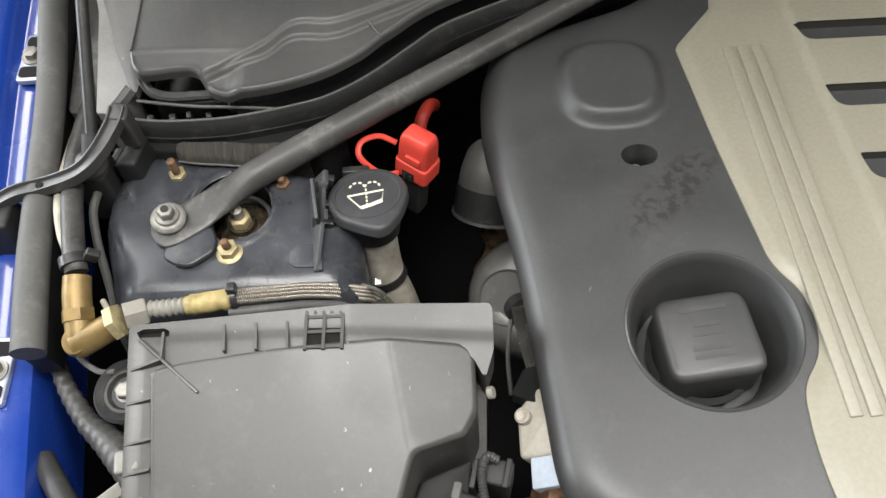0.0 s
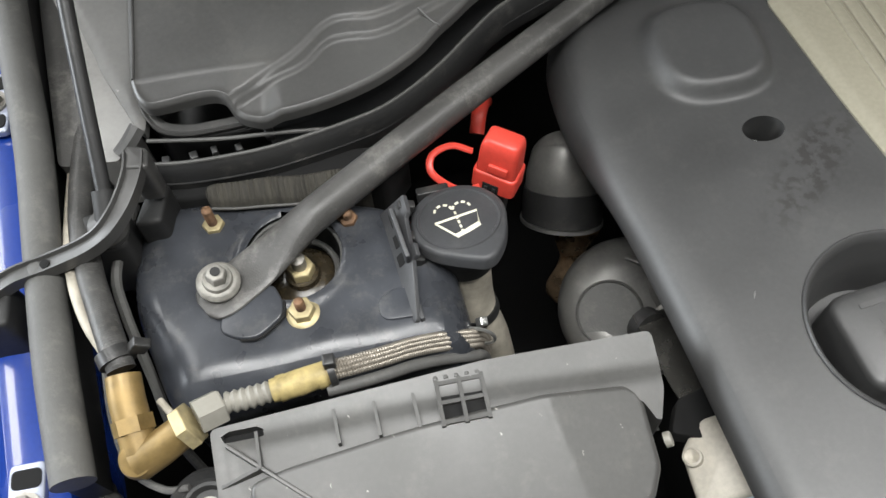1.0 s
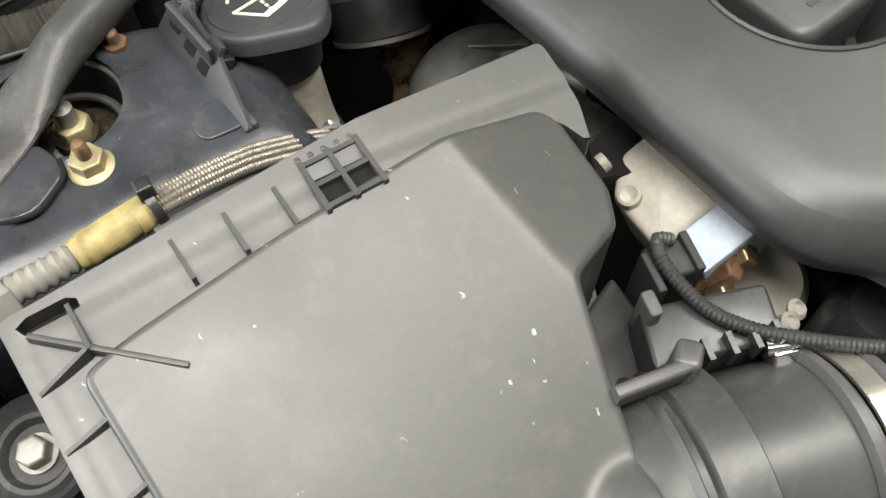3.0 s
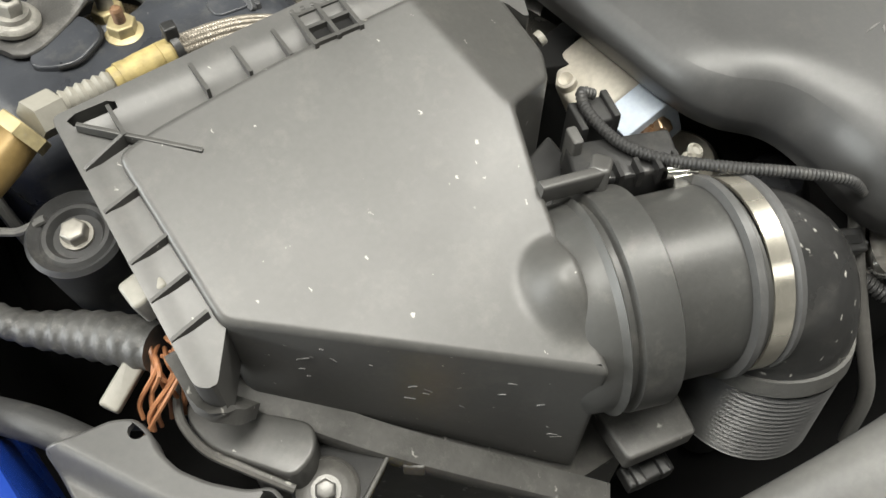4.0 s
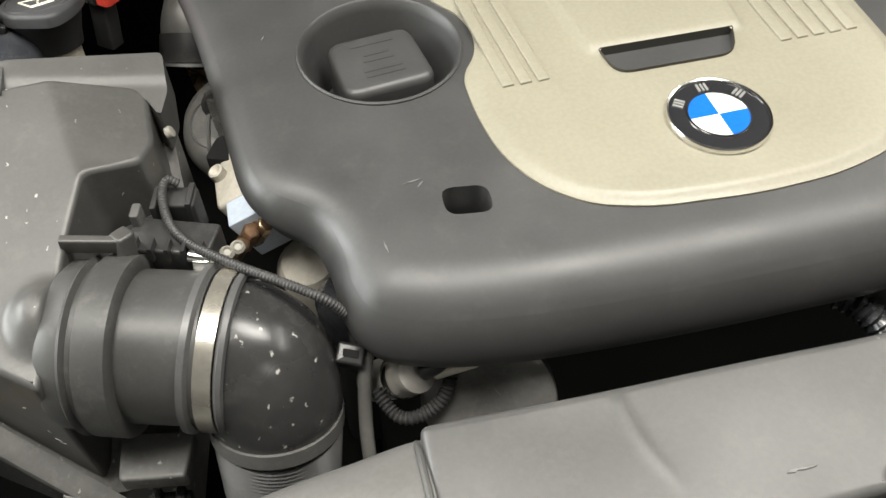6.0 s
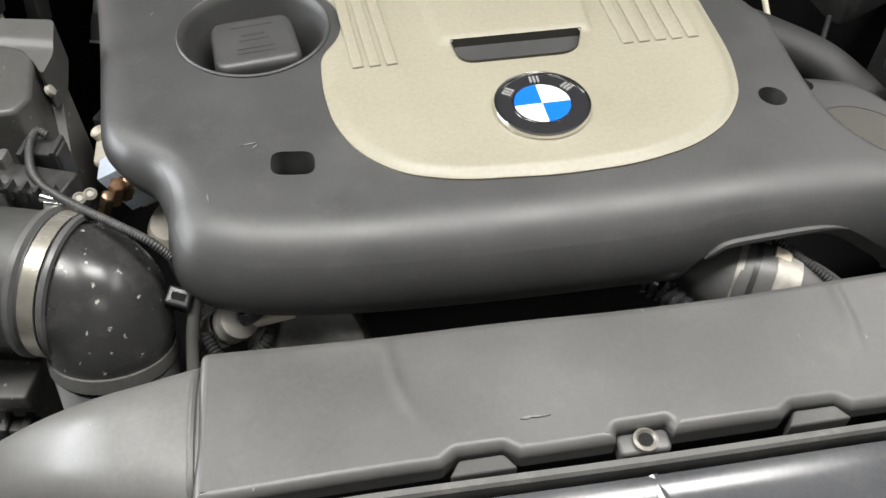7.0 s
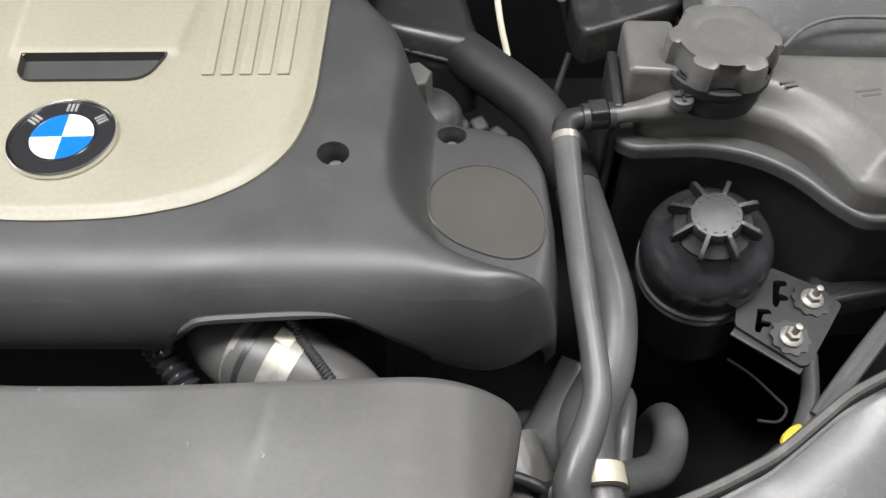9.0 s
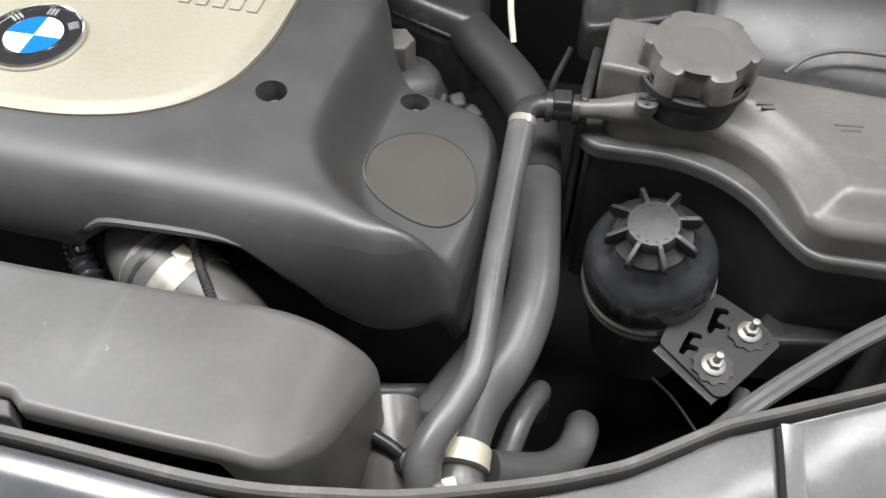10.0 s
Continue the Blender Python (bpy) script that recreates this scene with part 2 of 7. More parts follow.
def rect(w, h, r=0.0, cx=0.0, cy=0.0):
    p = [(cx - w / 2, cy - h / 2), (cx + w / 2, cy - h / 2), (cx + w / 2, cy + h / 2), (cx - w / 2, cy + h / 2)]
    return rounded(p, r) if r else np.array(p)


def sdf(P, poly):
    """Signed distance (inside is positive) of points P to a polygon, and the nearest points on it."""
    a, b = poly, np.roll(poly, -1, 0)
    best = np.full(len(P), 1e9)
    near = np.zeros_like(P)
    inside = np.zeros(len(P), bool)
    for (ax, ay), (bx, by) in zip(a, b):
        dx, dy = bx - ax, by - ay
        L = dx * dx + dy * dy
        c = (ay > P[:, 1]) != (by > P[:, 1])
        if dy:
            inside ^= c & (P[:, 0] < ax + (P[:, 1] - ay) * dx / dy)
        if L < 1e-16:
            continue
        t = np.clip(((P[:, 0] - ax) * dx + (P[:, 1] - ay) * dy) / L, 0, 1)
        qx, qy = ax + t * dx, ay + t * dy
        d = (P[:, 0] - qx) ** 2 + (P[:, 1] - qy) ** 2
        w = d < best
        best[w] = d[w]
        near[w, 0], near[w, 1] = qx[w], qy[w]
    return np.where(inside, 1, -1) * np.sqrt(best), near


def step01(x, a, b):
    t = np.clip((x - a) / (b - a), 0, 1)
    return t * t * (3 - 2 * t)


def inset(poly, d):
    """An outline moved inwards, with the corners that would cross drawn together."""
    p = np.array(poly, float)
    if (p[:, 0] * np.roll(p[:, 1], -1) - np.roll(p[:, 0], -1) * p[:, 1]).sum() < 0:
        d = -d
    q = offset(p, d)
    go = np.linalg.norm(q - p, axis=1)
    far = go > 1.4 * abs(d)
    q[far] = p[far] + (q - p)[far] * (1.4 * abs(d) / go[far])[:, None]
    e = np.roll(p, -1, 0) - p
    for _ in range(60):
        f = np.roll(q, -1, 0) - q
        bad = (e * f).sum(1) < -1e-12
        if not bad.any():
            break
        for i in np.nonzero(bad)[0]:
            j = (i + 1) % len(q)
            q[i] = q[j] = (q[i] + q[j]) / 2
    return q


def field(outline, top, step=0.004, skirt=0.01, holes=(), rim=0.0, walls=True, tuck=0.0):
    """A moulded sheet over an outline: top(x, y, d) gives the height, d the distance from the rim; the rim and the holes get a skirt.
    rim: width of a rounded edge that is laid in even rings; tuck: how far the foot of its skirt turns in."""
    outline = np.array(outline, float)
    if rim:
        dense = []
        for a, b in zip(outline, np.roll(outline, -1, 0)):
            k = int(np.linalg.norm(b - a) / (step * 2)) + 1
            dense += [a + (b - a) * i / k for i in range(k)]
        dense = np.array(dense)
        outline = dense[np.linalg.norm(np.roll(dense, -1, 0) - dense, axis=1) > 1e-5]
        dist = rim * (1 - np.cos(np.linspace(0, np.pi / 2, 11)))
        rings = []
        for d in dist:
            q = inset(outline, d)
            rings.append(np.c_[q, top(q[:, 0], q[:, 1], np.full(len(q), d))])
        foot = rings[0].copy()
        foot[:, :2] = inset(outline, tuck)
        foot[:, 2] = [h - skirt if not callable(skirt) else skirt(x, y) for x, y, h in foot]
        edge = skin([foot] + rings, False)
        inner = inset(outline, rim * 0.99)

        def level(x, y, d):
            real, _ = sdf(np.c_[x, y], outline)
            return top(x, y, np.maximum(real, 0)) - 0.00005

        v, f = field(inner, level, step, 0.0008, holes)
        if holes and not callable(skirt):
            v, f = field(inner, level, step, 0.004, holes)
        return joined((v, f), edge)
    lo, hi = outline.min(0) - step * 0.637, outline.max(0) + step
    nx, ny = int((hi[0] - lo[0]) / step) + 2, int((hi[1] - lo[1]) / step) + 2
    gx, gy = np.meshgrid(lo[0] + np.arange(nx) * step, lo[1] + np.arange(ny) * step)
    P = np.c_[gx.ravel(), gy.ravel()]
    D, N = sdf(P, outline)
    for h in holes:
        dh, nh = sdf(P, np.array(h, float))
        w = -dh < D
        D = np.where(w, -dh, D)
        N[w] = nh[w]
    inn = D > 0
    near_rim = inn & (D < step * 0.3)
    quads = []
    I = np.arange(nx * ny).reshape(ny, nx)
    q = np.stack([I[:-1, :-1], I[:-1, 1:], I[1:, 1:], I[1:, :-1]], -1).reshape(-1, 4)
    q = q[inn[q].any(1)]
    move = ~inn | near_rim
    q = q[~move[q].all(1)]
    P[move] = N[move]
    D2, _ = sdf(P, outline)
    D2 = np.maximum(D2, 0)
    used = np.unique(q)
    ren = -np.ones(nx * ny, int)
    ren[used] = np.arange(len(used))
    q = ren[q]
    Z = top(P[used, 0], P[used, 1], D2[used])
    V = np.c_[P[used], Z]
    verts, faces = [tuple(v) for v in V], [tuple(int(i) for i in f) for f in q]
    for ring in [outline] + ([np.array(h, float) for h in holes] if walls else []):
        d, _ = sdf(ring, outline)
        z = top(ring[:, 0], ring[:, 1], np.maximum(d, 0))
        k, m = len(verts), len(ring)
        verts += [(x, y, h) for (x, y), h in zip(ring, z)]
        verts += [(x, y, h - skirt if not callable(skirt) else skirt(x, y)) for (x, y), h in zip(ring, z)]
        faces += [(k + i, k + (i + 1) % m, k + m + (i + 1) % m, k + m + i) for i in range(m)]
    return verts, faces


def frames_along(path):
    p = np.array(path, float)
    t = np.gradient(p, axis=0)
    t /= np.linalg.norm(t, axis=1)[:, None] + 1e-12
    up = np.array([0, 0, 1.0]) if abs(t[0][2]) < 0.9 else np.array([1.0, 0, 0])
    s = np.cross(t[0], up)
    s /= np.linalg.norm(s)
    out = []
    for k in range(len(p)):
        s = s - t[k] * (s @ t[k])
        s /= np.linalg.norm(s)
        out.append((p[k], s, np.cross(s, t[k])))
    return out


def skin(rings, cap=True, closed=False):
    n = len(rings[0])
    verts = [tuple(v) for r in rings for v in r]
    faces = []
    m = len(rings)
    for i in range(m if closed else m - 1):
        for k in range(n):
            a, b = i * n + k, i * n + (k + 1) % n
            c, d = ((i + 1) % m) * n + (k + 1) % n, ((i + 1) % m) * n + k
            faces.append((a, b, c, d))
    if cap and not closed:
        faces.append(tuple(range(n - 1, -1, -1)))
        faces.append(tuple(range((m - 1) * n, m * n)))
    return verts, faces


def tube(path, r, n=14, curve=8, ribs=0.0, pitch=0.004, squash=1.0, cap=True):
    """A hose along a path. r: one radius or one for each point; ribs: depth of corrugation."""
    p = np.array(path, float)
    rr = np.full(len(p), r) if np.isscalar(r) else np.array(r, float)
    q = smooth_curve(np.c_[p, rr], n=curve) if curve else np.c_[p, rr]
    if ribs:
        seg = np.r_[0, np.cumsum(np.linalg.norm(np.diff(q[:, :3], axis=0), axis=1))]
        s = np.arange(0, seg[-1], pitch / 4)
        q = np.c_[[np.interp(s, seg, q[:, k]) for k in range(4)]].T
        q[:, 3] += ribs * np.array([0, 1, 0, -1])[np.arange(len(s)) % 4]
    a = np.arange(n) / n * 2 * np.pi
    rings = []
    for (c, s, u), rad in zip(frames_along(q[:, :3]), q[:, 3]):
        rings.append(c + rad * (np.cos(a)[:, None] * s + squash * np.sin(a)[:, None] * u))
    return skin(rings, cap)


def sweep(path, prof, curve=8, cap=True):
    """A strip: the profile (sideways, up) carried along the path, upright."""
    q = smooth_curve(path, n=curve) if curve else np.array(path, float)
    t = np.gradient(q, axis=0)
    rings = []
    for c, d in zip(q, t):
        d = d / np.linalg.norm(d)
        s = np.cross(d, (0, 0, 1.0))
        s /= np.linalg.norm(s)
        u = np.cross(s, d)
        rings.append([c + a * s + b * u for a, b in prof])
    return skin(rings, cap)


def lathe(prof, n=36, m=Matrix()):
    a = np.arange(n) / n * 2 * np.pi
    return moved(skin([np.c_[r * np.cos(a), r * np.sin(a), np.full(n, z)] for r, z in prof], False), m)


def offset(poly, d):
    p = np.array(poly, float)
    e = np.roll(p, -1, 0) - p
    e /= np.linalg.norm(e, axis=1)[:, None] + 1e-12
    nrm = np.c_[-e[:, 1], e[:, 0]]
    v = nrm + np.roll(nrm, 1, 0)
    k = np.maximum((v * v).sum(1), 0.5)
    return p + v * (2 * d / k)[:, None]


def prism(poly, z0, z1, bevel=0.0, m=Matrix()):
    """A counter-clockwise outline, raised from z0 to z1, with its upper edge bevelled."""
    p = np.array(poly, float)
    lev = [(p, z0)]
    if bevel:
        lev += [(p, z1 - bevel), (inset(p, bevel * 0.12), z1 - bevel * 0.55), (inset(p, bevel * 0.45), z1 - bevel * 0.15), (inset(p, bevel), z1)]
    else:
        lev += [(p, z1)]
    return moved(skin([np.c_[q, np.full(len(q), z)] for q, z in lev]), m)


def moved(g, m):
    if m == Matrix():
        return g
    return [tuple(m @ Vector(v)) for v in g[0]], g[1]


def joined(*gs):
    v, f = [], []
    for g in gs:
        k = len(v)
        v += list(g[0])
        f += [tuple(i + k for i in q) for q in g[1]]
    return v, f


def aim(a, b):
    """The pose at a whose z axis points to b."""
    return Matrix.Translation(a) @ (Vector(b) - Vector(a)).to_track_quat("Z", "Y").to_matrix().to_4x4()


PLACE = {}


def to_mesh(name, g, mat, m, sharp=38):
    me = bpy.data.meshes.new(name)
    me.from_pydata([tuple(v) for v in g[0]], [], g[1])
    if m != Matrix():
        me.transform(m)
    me.validate()
    bm = bmesh.new()
    bm.from_mesh(me)
    bmesh.ops.recalc_face_normals(bm, faces=bm.faces)
    bm.to_mesh(me)
    bm.free()
    me.polygons.foreach_set("use_smooth", [True] * len(me.polygons))
    me.set_sharp_from_angle(angle=radians(sharp))
    me.materials.append(mat)
    return me


def thing(name, label, category, at, group="", kind=""):
    ob = new(name)
    ob.empty_display_size = 0.02
    m = at if isinstance(at, Matrix) else Matrix.Translation(at)
    ob.matrix_basis = m
    PLACE[ob] = m
    return tagged(ob, label, category, group, kind)


def part(name, g, mat, parent, label="", sharp=38):
    """A shape in world metres, linked as one mesh under a thing or a part."""
    m = PLACE[parent]
    ob = new(name, to_mesh(name, g, mat, m.inverted(), sharp))
    ob.parent = parent
    PLACE[ob] = m
    return tagged(ob, label)


def solo(name, g, mat, label, category, group="", kind="", sharp=38):
    v = np.array(g[0], float)
    c = Vector(((v[:, 0].min() + v[:, 0].max()) / 2, (v[:, 1].min() + v[:, 1].max()) / 2, v[:, 2].min()))
    m = Matrix.Translation(c)
    ob = new(name, to_mesh(name, g, mat, m.inverted(), sharp))
    ob.matrix_basis = m
    PLACE[ob] = m
    return tagged(ob, label, category, group, kind)


def hexagon(r):
    return circle(0, 0, r, 6)


def bar(a, b, w, h, bevel=0.0):
    """A flat bar from a to b, w wide and h thick."""
    L = (Vector(b) - Vector(a)).length
    m = aim(a, b)
    return prism(rect(w, h, min(w, h) * 0.3), 0, L, bevel, m)


# ---- the garage and the body shell ----
def slab(name, x0, x1, y0, y1, z0, z1, mat, label, category):
    return solo(name, prism(rect(x1 - x0, y1 - y0, 0, (x0 + x1) / 2, (y0 + y1) / 2), z0, z1), mat, label, category, kind="structure")


slab("floor", -3.5, 3.5, -4.0, 3.5, -0.1, 0.0, CONCRETE, "bare grey concrete garage floor under the car", "floor")
def side(y0, y1, z0, z1):
    return prism(rect(0.1, y1 - y0, 0, -3.55, (y0 + y1) / 2), z0, z1)


solo("wall_west", joined(side(-4.0, -0.1, 0.0, CEILING), side(2.3, 3.5, 0.0, CEILING), side(-0.1, 2.3, 0.0, 1.1), side(-0.1, 2.3, 2.4, CEILING)), PLASTER, "plain grey plastered garage wall with a window opening", "wall", kind="structure")
win = thing("window_1", "assumed plain white framed garage window, out of view, letting in daylight", "window", (-3.5, 1.1, 1.1), kind="structure")
for y0, y1, z0, z1 in ((-0.1, 2.3, 1.1, 1.15), (-0.1, 2.3, 2.35, 2.4), (-0.1, -0.04, 1.15, 2.35), (2.24, 2.3, 1.15, 2.35)):
    part("window_frame", prism(rect(0.05, y1 - y0, 0, -3.50, (y0 + y1) / 2), z0, z1), WHITE, win)
slab("wall_east", 3.5, 3.6, -4.0, 3.5, 0.0, CEILING, PLASTER, "plain grey plastered garage wall", "wall")
slab("wall_north", -3.5, 3.5, 3.5, 3.6, 0.0, CEILING, PLASTER, "plain grey plastered garage wall", "wall")
slab("wall_south", -3.5, 3.5, -4.1, -4.0, 0.0, CEILING, PLASTER, "plain grey plastered garage wall", "wall")
slab("ceiling", -3.6, 3.6, -4.1, 3.6, CEILING, CEILING + 0.1, CEIL, "plain pale grey garage ceiling", "ceiling")


def ceiling_light(x, y, w, l):
    t = thing("ceiling_light", "assumed white fluorescent ceiling light over the car, out of view", "ceiling light", (x, y, CEILING), "ceiling lights")
    part("housing", prism(rect(w + 0.06, l + 0.06, 0.01, x, y), CEILING - 0.09, CEILING), WHITE, t)


for lx, ly, lw, ll, power in LAMPS:
    ceiling_light(lx, ly, lw, ll)

# floor and sides of the engine bay, near-black to carry its deep shade
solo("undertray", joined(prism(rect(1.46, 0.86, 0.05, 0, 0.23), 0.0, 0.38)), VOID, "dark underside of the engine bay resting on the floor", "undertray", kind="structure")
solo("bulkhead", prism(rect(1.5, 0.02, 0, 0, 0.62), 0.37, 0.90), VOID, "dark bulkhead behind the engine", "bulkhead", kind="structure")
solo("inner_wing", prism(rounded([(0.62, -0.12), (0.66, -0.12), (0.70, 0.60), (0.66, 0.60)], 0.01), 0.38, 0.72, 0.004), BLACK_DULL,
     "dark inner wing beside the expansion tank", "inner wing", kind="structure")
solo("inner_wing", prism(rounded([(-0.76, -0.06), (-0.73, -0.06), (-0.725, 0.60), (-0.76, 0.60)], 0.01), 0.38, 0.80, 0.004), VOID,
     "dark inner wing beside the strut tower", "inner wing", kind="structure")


# ---- open bonnet above the bay ----
def bonnet():
    t = thing("bonnet", "open blue car bonnet with black insulation inside", "car bonnet", (0, 0.74, 0.95))
    m = pose(0, 0.74, 0.98, -58, 0, 0)
    line = rounded([(-0.72, -1.05), (0.72, -1.05), (0.76, -0.05), (-0.76, -0.05)], [0.2, 0.2, 0.05, 0.05], 8)
    part("skin", prism(line, 0.012, 0.030, 0.006, m), BLUE, t, "glossy blue outer skin")
    part("liner", prism(offset(line, 0.04), 0.0, 0.012, 0, m), BLACK_DULL, t, "black insulation liner")
    for x in (-0.70, 0.70):
        part("hinge", bar((x, 0.70, 0.80), (x, 0.73, 0.985), 0.03, 0.012, 0.002), BLUE, t)


bonnet()


# ---- blue wing ----
def blue_wing():
    t = thing("front_wing", "glossy blue painted front wing with bolted inner flange", "car wing", (-0.78, 0.2, 0.55))
    rings = []
    for y, x, z in ((-0.20, -0.695, 0.79), (-0.08, -0.708, 0.80), (0.02, -0.722, 0.808), (0.15, -0.742, 0.812), (0.30, -0.756, 0.828), (0.45, -0.767, 0.845), (0.65, -0.78, 0.86)):
        prof = [(0.034, -0.09), (0.032, -0.012), (0.029, -0.003), (0.024, 0.0), (0.0, 0.001), (-0.006, 0.0), (-0.010, 0.003), (-0.014, 0.009), (-0.022, 0.013), (-0.045, 0.016), (-0.085, 0.010), (-0.125, -0.012), (-0.155, -0.055), (-0.17, -0.15), (-0.18, -0.40)]
        rings.append([(x + a, y, z + b) for a, b in prof])
    q = [np.array(r) for r in rings]
    fine = smooth_curve(np.array(q).reshape(len(q), -1), n=6).reshape(-1, len(q[0]), 3)
    n = len(fine[0])
    verts = [tuple(v) for r in fine for v in r]
    faces = [(i * n + k, i * n + k + 1, (i + 1) * n + k + 1, (i + 1) * n + k) for i in range(len(fine) - 1) for k in range(n - 1)]
    part("wing_panel", (verts, faces), BLUE, t)
    part("drain_hole", lathe([(0.0095, 0.0), (0.0090, 0.0006), (0.0001, 0.0006)], 24, pose(-0.692, -0.052, 0.8035, 0, 0, 30) @ Matrix.Scale(0.6, 4, (0, 1, 0))), VOID, t, "dark oval hole")
    for x, y, z in ((-0.757, 0.425, 0.848), (-0.735, 0.135, 0.816)):
        m = Matrix.Translation((x, y, z))
        pl = part("slotted_plate", prism(rounded([(-0.011, -0.028), (0.011, -0.028), (0.011, 0.028), (-0.011, 0.028)], 0.004), -0.004, 0.001, 0.001, m), PALE_GLARE, t, "slotted metal plate, glare put into its pale colour")
        part("slot", prism(rect(0.018, 0.012, 0.004, 0, -0.018), 0.0, 0.002, 0, m), VOID, pl, "dark slot")
        part("slot", prism(rect(0.018, 0.012, 0.004, 0, 0.018), 0.0, 0.002, 0, m), VOID, pl, "dark slot")
        part("bolt", joined(lathe([(0.010, 0.001), (0.010, 0.003), (0.0001, 0.003)], 20, m), prism(hexagon(0.0068), 0.002, 0.009, 0.001, m)), DULL_STEEL, t, "hexagon bolt")
    return t


blue_wing()


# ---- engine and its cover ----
# blocks the view down; its near-black carries the shade under the cover
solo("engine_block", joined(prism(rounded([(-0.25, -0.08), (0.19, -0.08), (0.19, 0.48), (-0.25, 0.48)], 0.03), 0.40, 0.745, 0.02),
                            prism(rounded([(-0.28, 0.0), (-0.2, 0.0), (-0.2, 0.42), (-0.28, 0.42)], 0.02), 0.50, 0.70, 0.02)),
     VOID, "near-black engine block, shade under the cover put into its colour", "engine")

COVER_Z = 0.855
COVER_LINE = smooth_curve([
    (-0.14, 0.49), (-0.24, 0.455), (-0.333, 0.420), (-0.354, 0.392), (-0.358, 0.345), (-0.355, 0.300), (-0.346, 0.250), (-0.338, 0.203), (-0.330, 0.140),
    (-0.324, 0.080), (-0.318, 0.032), (-0.304, 0.007), (-0.281, -0.013), (-0.272, -0.038), (-0.270, -0.066), (-0.260, -0.09),
    (-0.238, -0.104), (-0.2, -0.1145), (-0.14, -0.1215), (-0.05, -0.1255), (0.04, -0.1265), (0.074, -0.1265), (0.083, -0.1255), (0.092, -0.1238), (0.103, -0.1215),
    (0.130, -0.1200), (0.165, -0.1183), (0.184, -0.1180), (0.200, -0.1203), (0.214, -0.1218), (0.230, -0.1221), (0.250, -0.1222), (0.282, -0.1230), (0.308, -0.1125), (0.326, -0.092),
    (0.3315, -0.055), (0.332, -0.02), (0.331, 0.01), (0.328, 0.050), (0.316, 0.080), (0.290, 0.093), (0.264, 0.099), (0.244, 0.104), (0.230, 0.112), (0.223, 0.126),
    (0.213, 0.15), (0.186, 0.192), (0.176, 0.23), (0.172, 0.35), (0.165, 0.49)], True, 12)
LOBE = smooth_curve([(0.238, 0.25), (0.234, 0.12), (0.231, 0.065), (0.228, 0.018), (0.229, -0.018), (0.238, -0.045), (0.256, -0.066), (0.280, -0.078), (0.310, -0.086), (0.36, -0.09), (0.42, 0.0), (0.40, 0.25)], True, 5)
ROLL_LINE = np.array([p for p in COVER_LINE if not (0.07 < p[0] < 0.24 and p[1] < -0.10)])
OIL = (-0.204, 0.131)
OIL_RIM = circle(*OIL, 0.0605, 48)


def cover_top(x, y, d):
    P = np.c_[x, y]
    z = np.full(len(x), COVER_Z) - 0.010 * step01(x, 0.10, 0.30)
    lobe, _ = sdf(P, LOBE)
    z -= 0.056 * step01(lobe, -0.020, 0.014)
    b = (np.abs((x + 0.250) / 0.96) ** 2.8 + np.abs(y - 0.355) ** 2.8) ** (1 / 2.8)
    z += 0.011 * step01(-b, -0.0475, -0.0345)
    d, _ = sdf(P, ROLL_LINE)
    front = step01(-y, 0.0, 0.10)
    side = step01(x, 0.20, 0.27) * step01(-y, -0.09, -0.03)
    w = 0.036 + 0.016 * front - 0.024 * side
    deep = 0.036 + 0.012 * front + (0.024 + 0.001 * front) * side - 0.014 * step01(y, -0.04, 0.04) * step01(-x, 0.1, 0.2) + 0.016 * step01(y, 0.24, 0.36) * step01(-x, 0.1, 0.2)
    t = 1 - (1 - np.clip(d / w, 0, 1)) ** 1.45
    return z - deep * (0.85 * (1 - np.sqrt(np.clip(1 - (1 - t) ** 2, 0, 1))) + 0.15 * (1 - t) ** 2)


HOLES = [circle(0.1765, -0.008, 0.0108, 28), circle(0.2550, 0.0705, 0.0115, 28, 0.0100),
         rounded([(-0.1955, -0.037), (-0.1655, -0.041), (-0.1645, -0.018), (-0.1945, -0.014)], 0.0085), circle(-0.2355, 0.281, 0.0145, 28, 0.0105)]


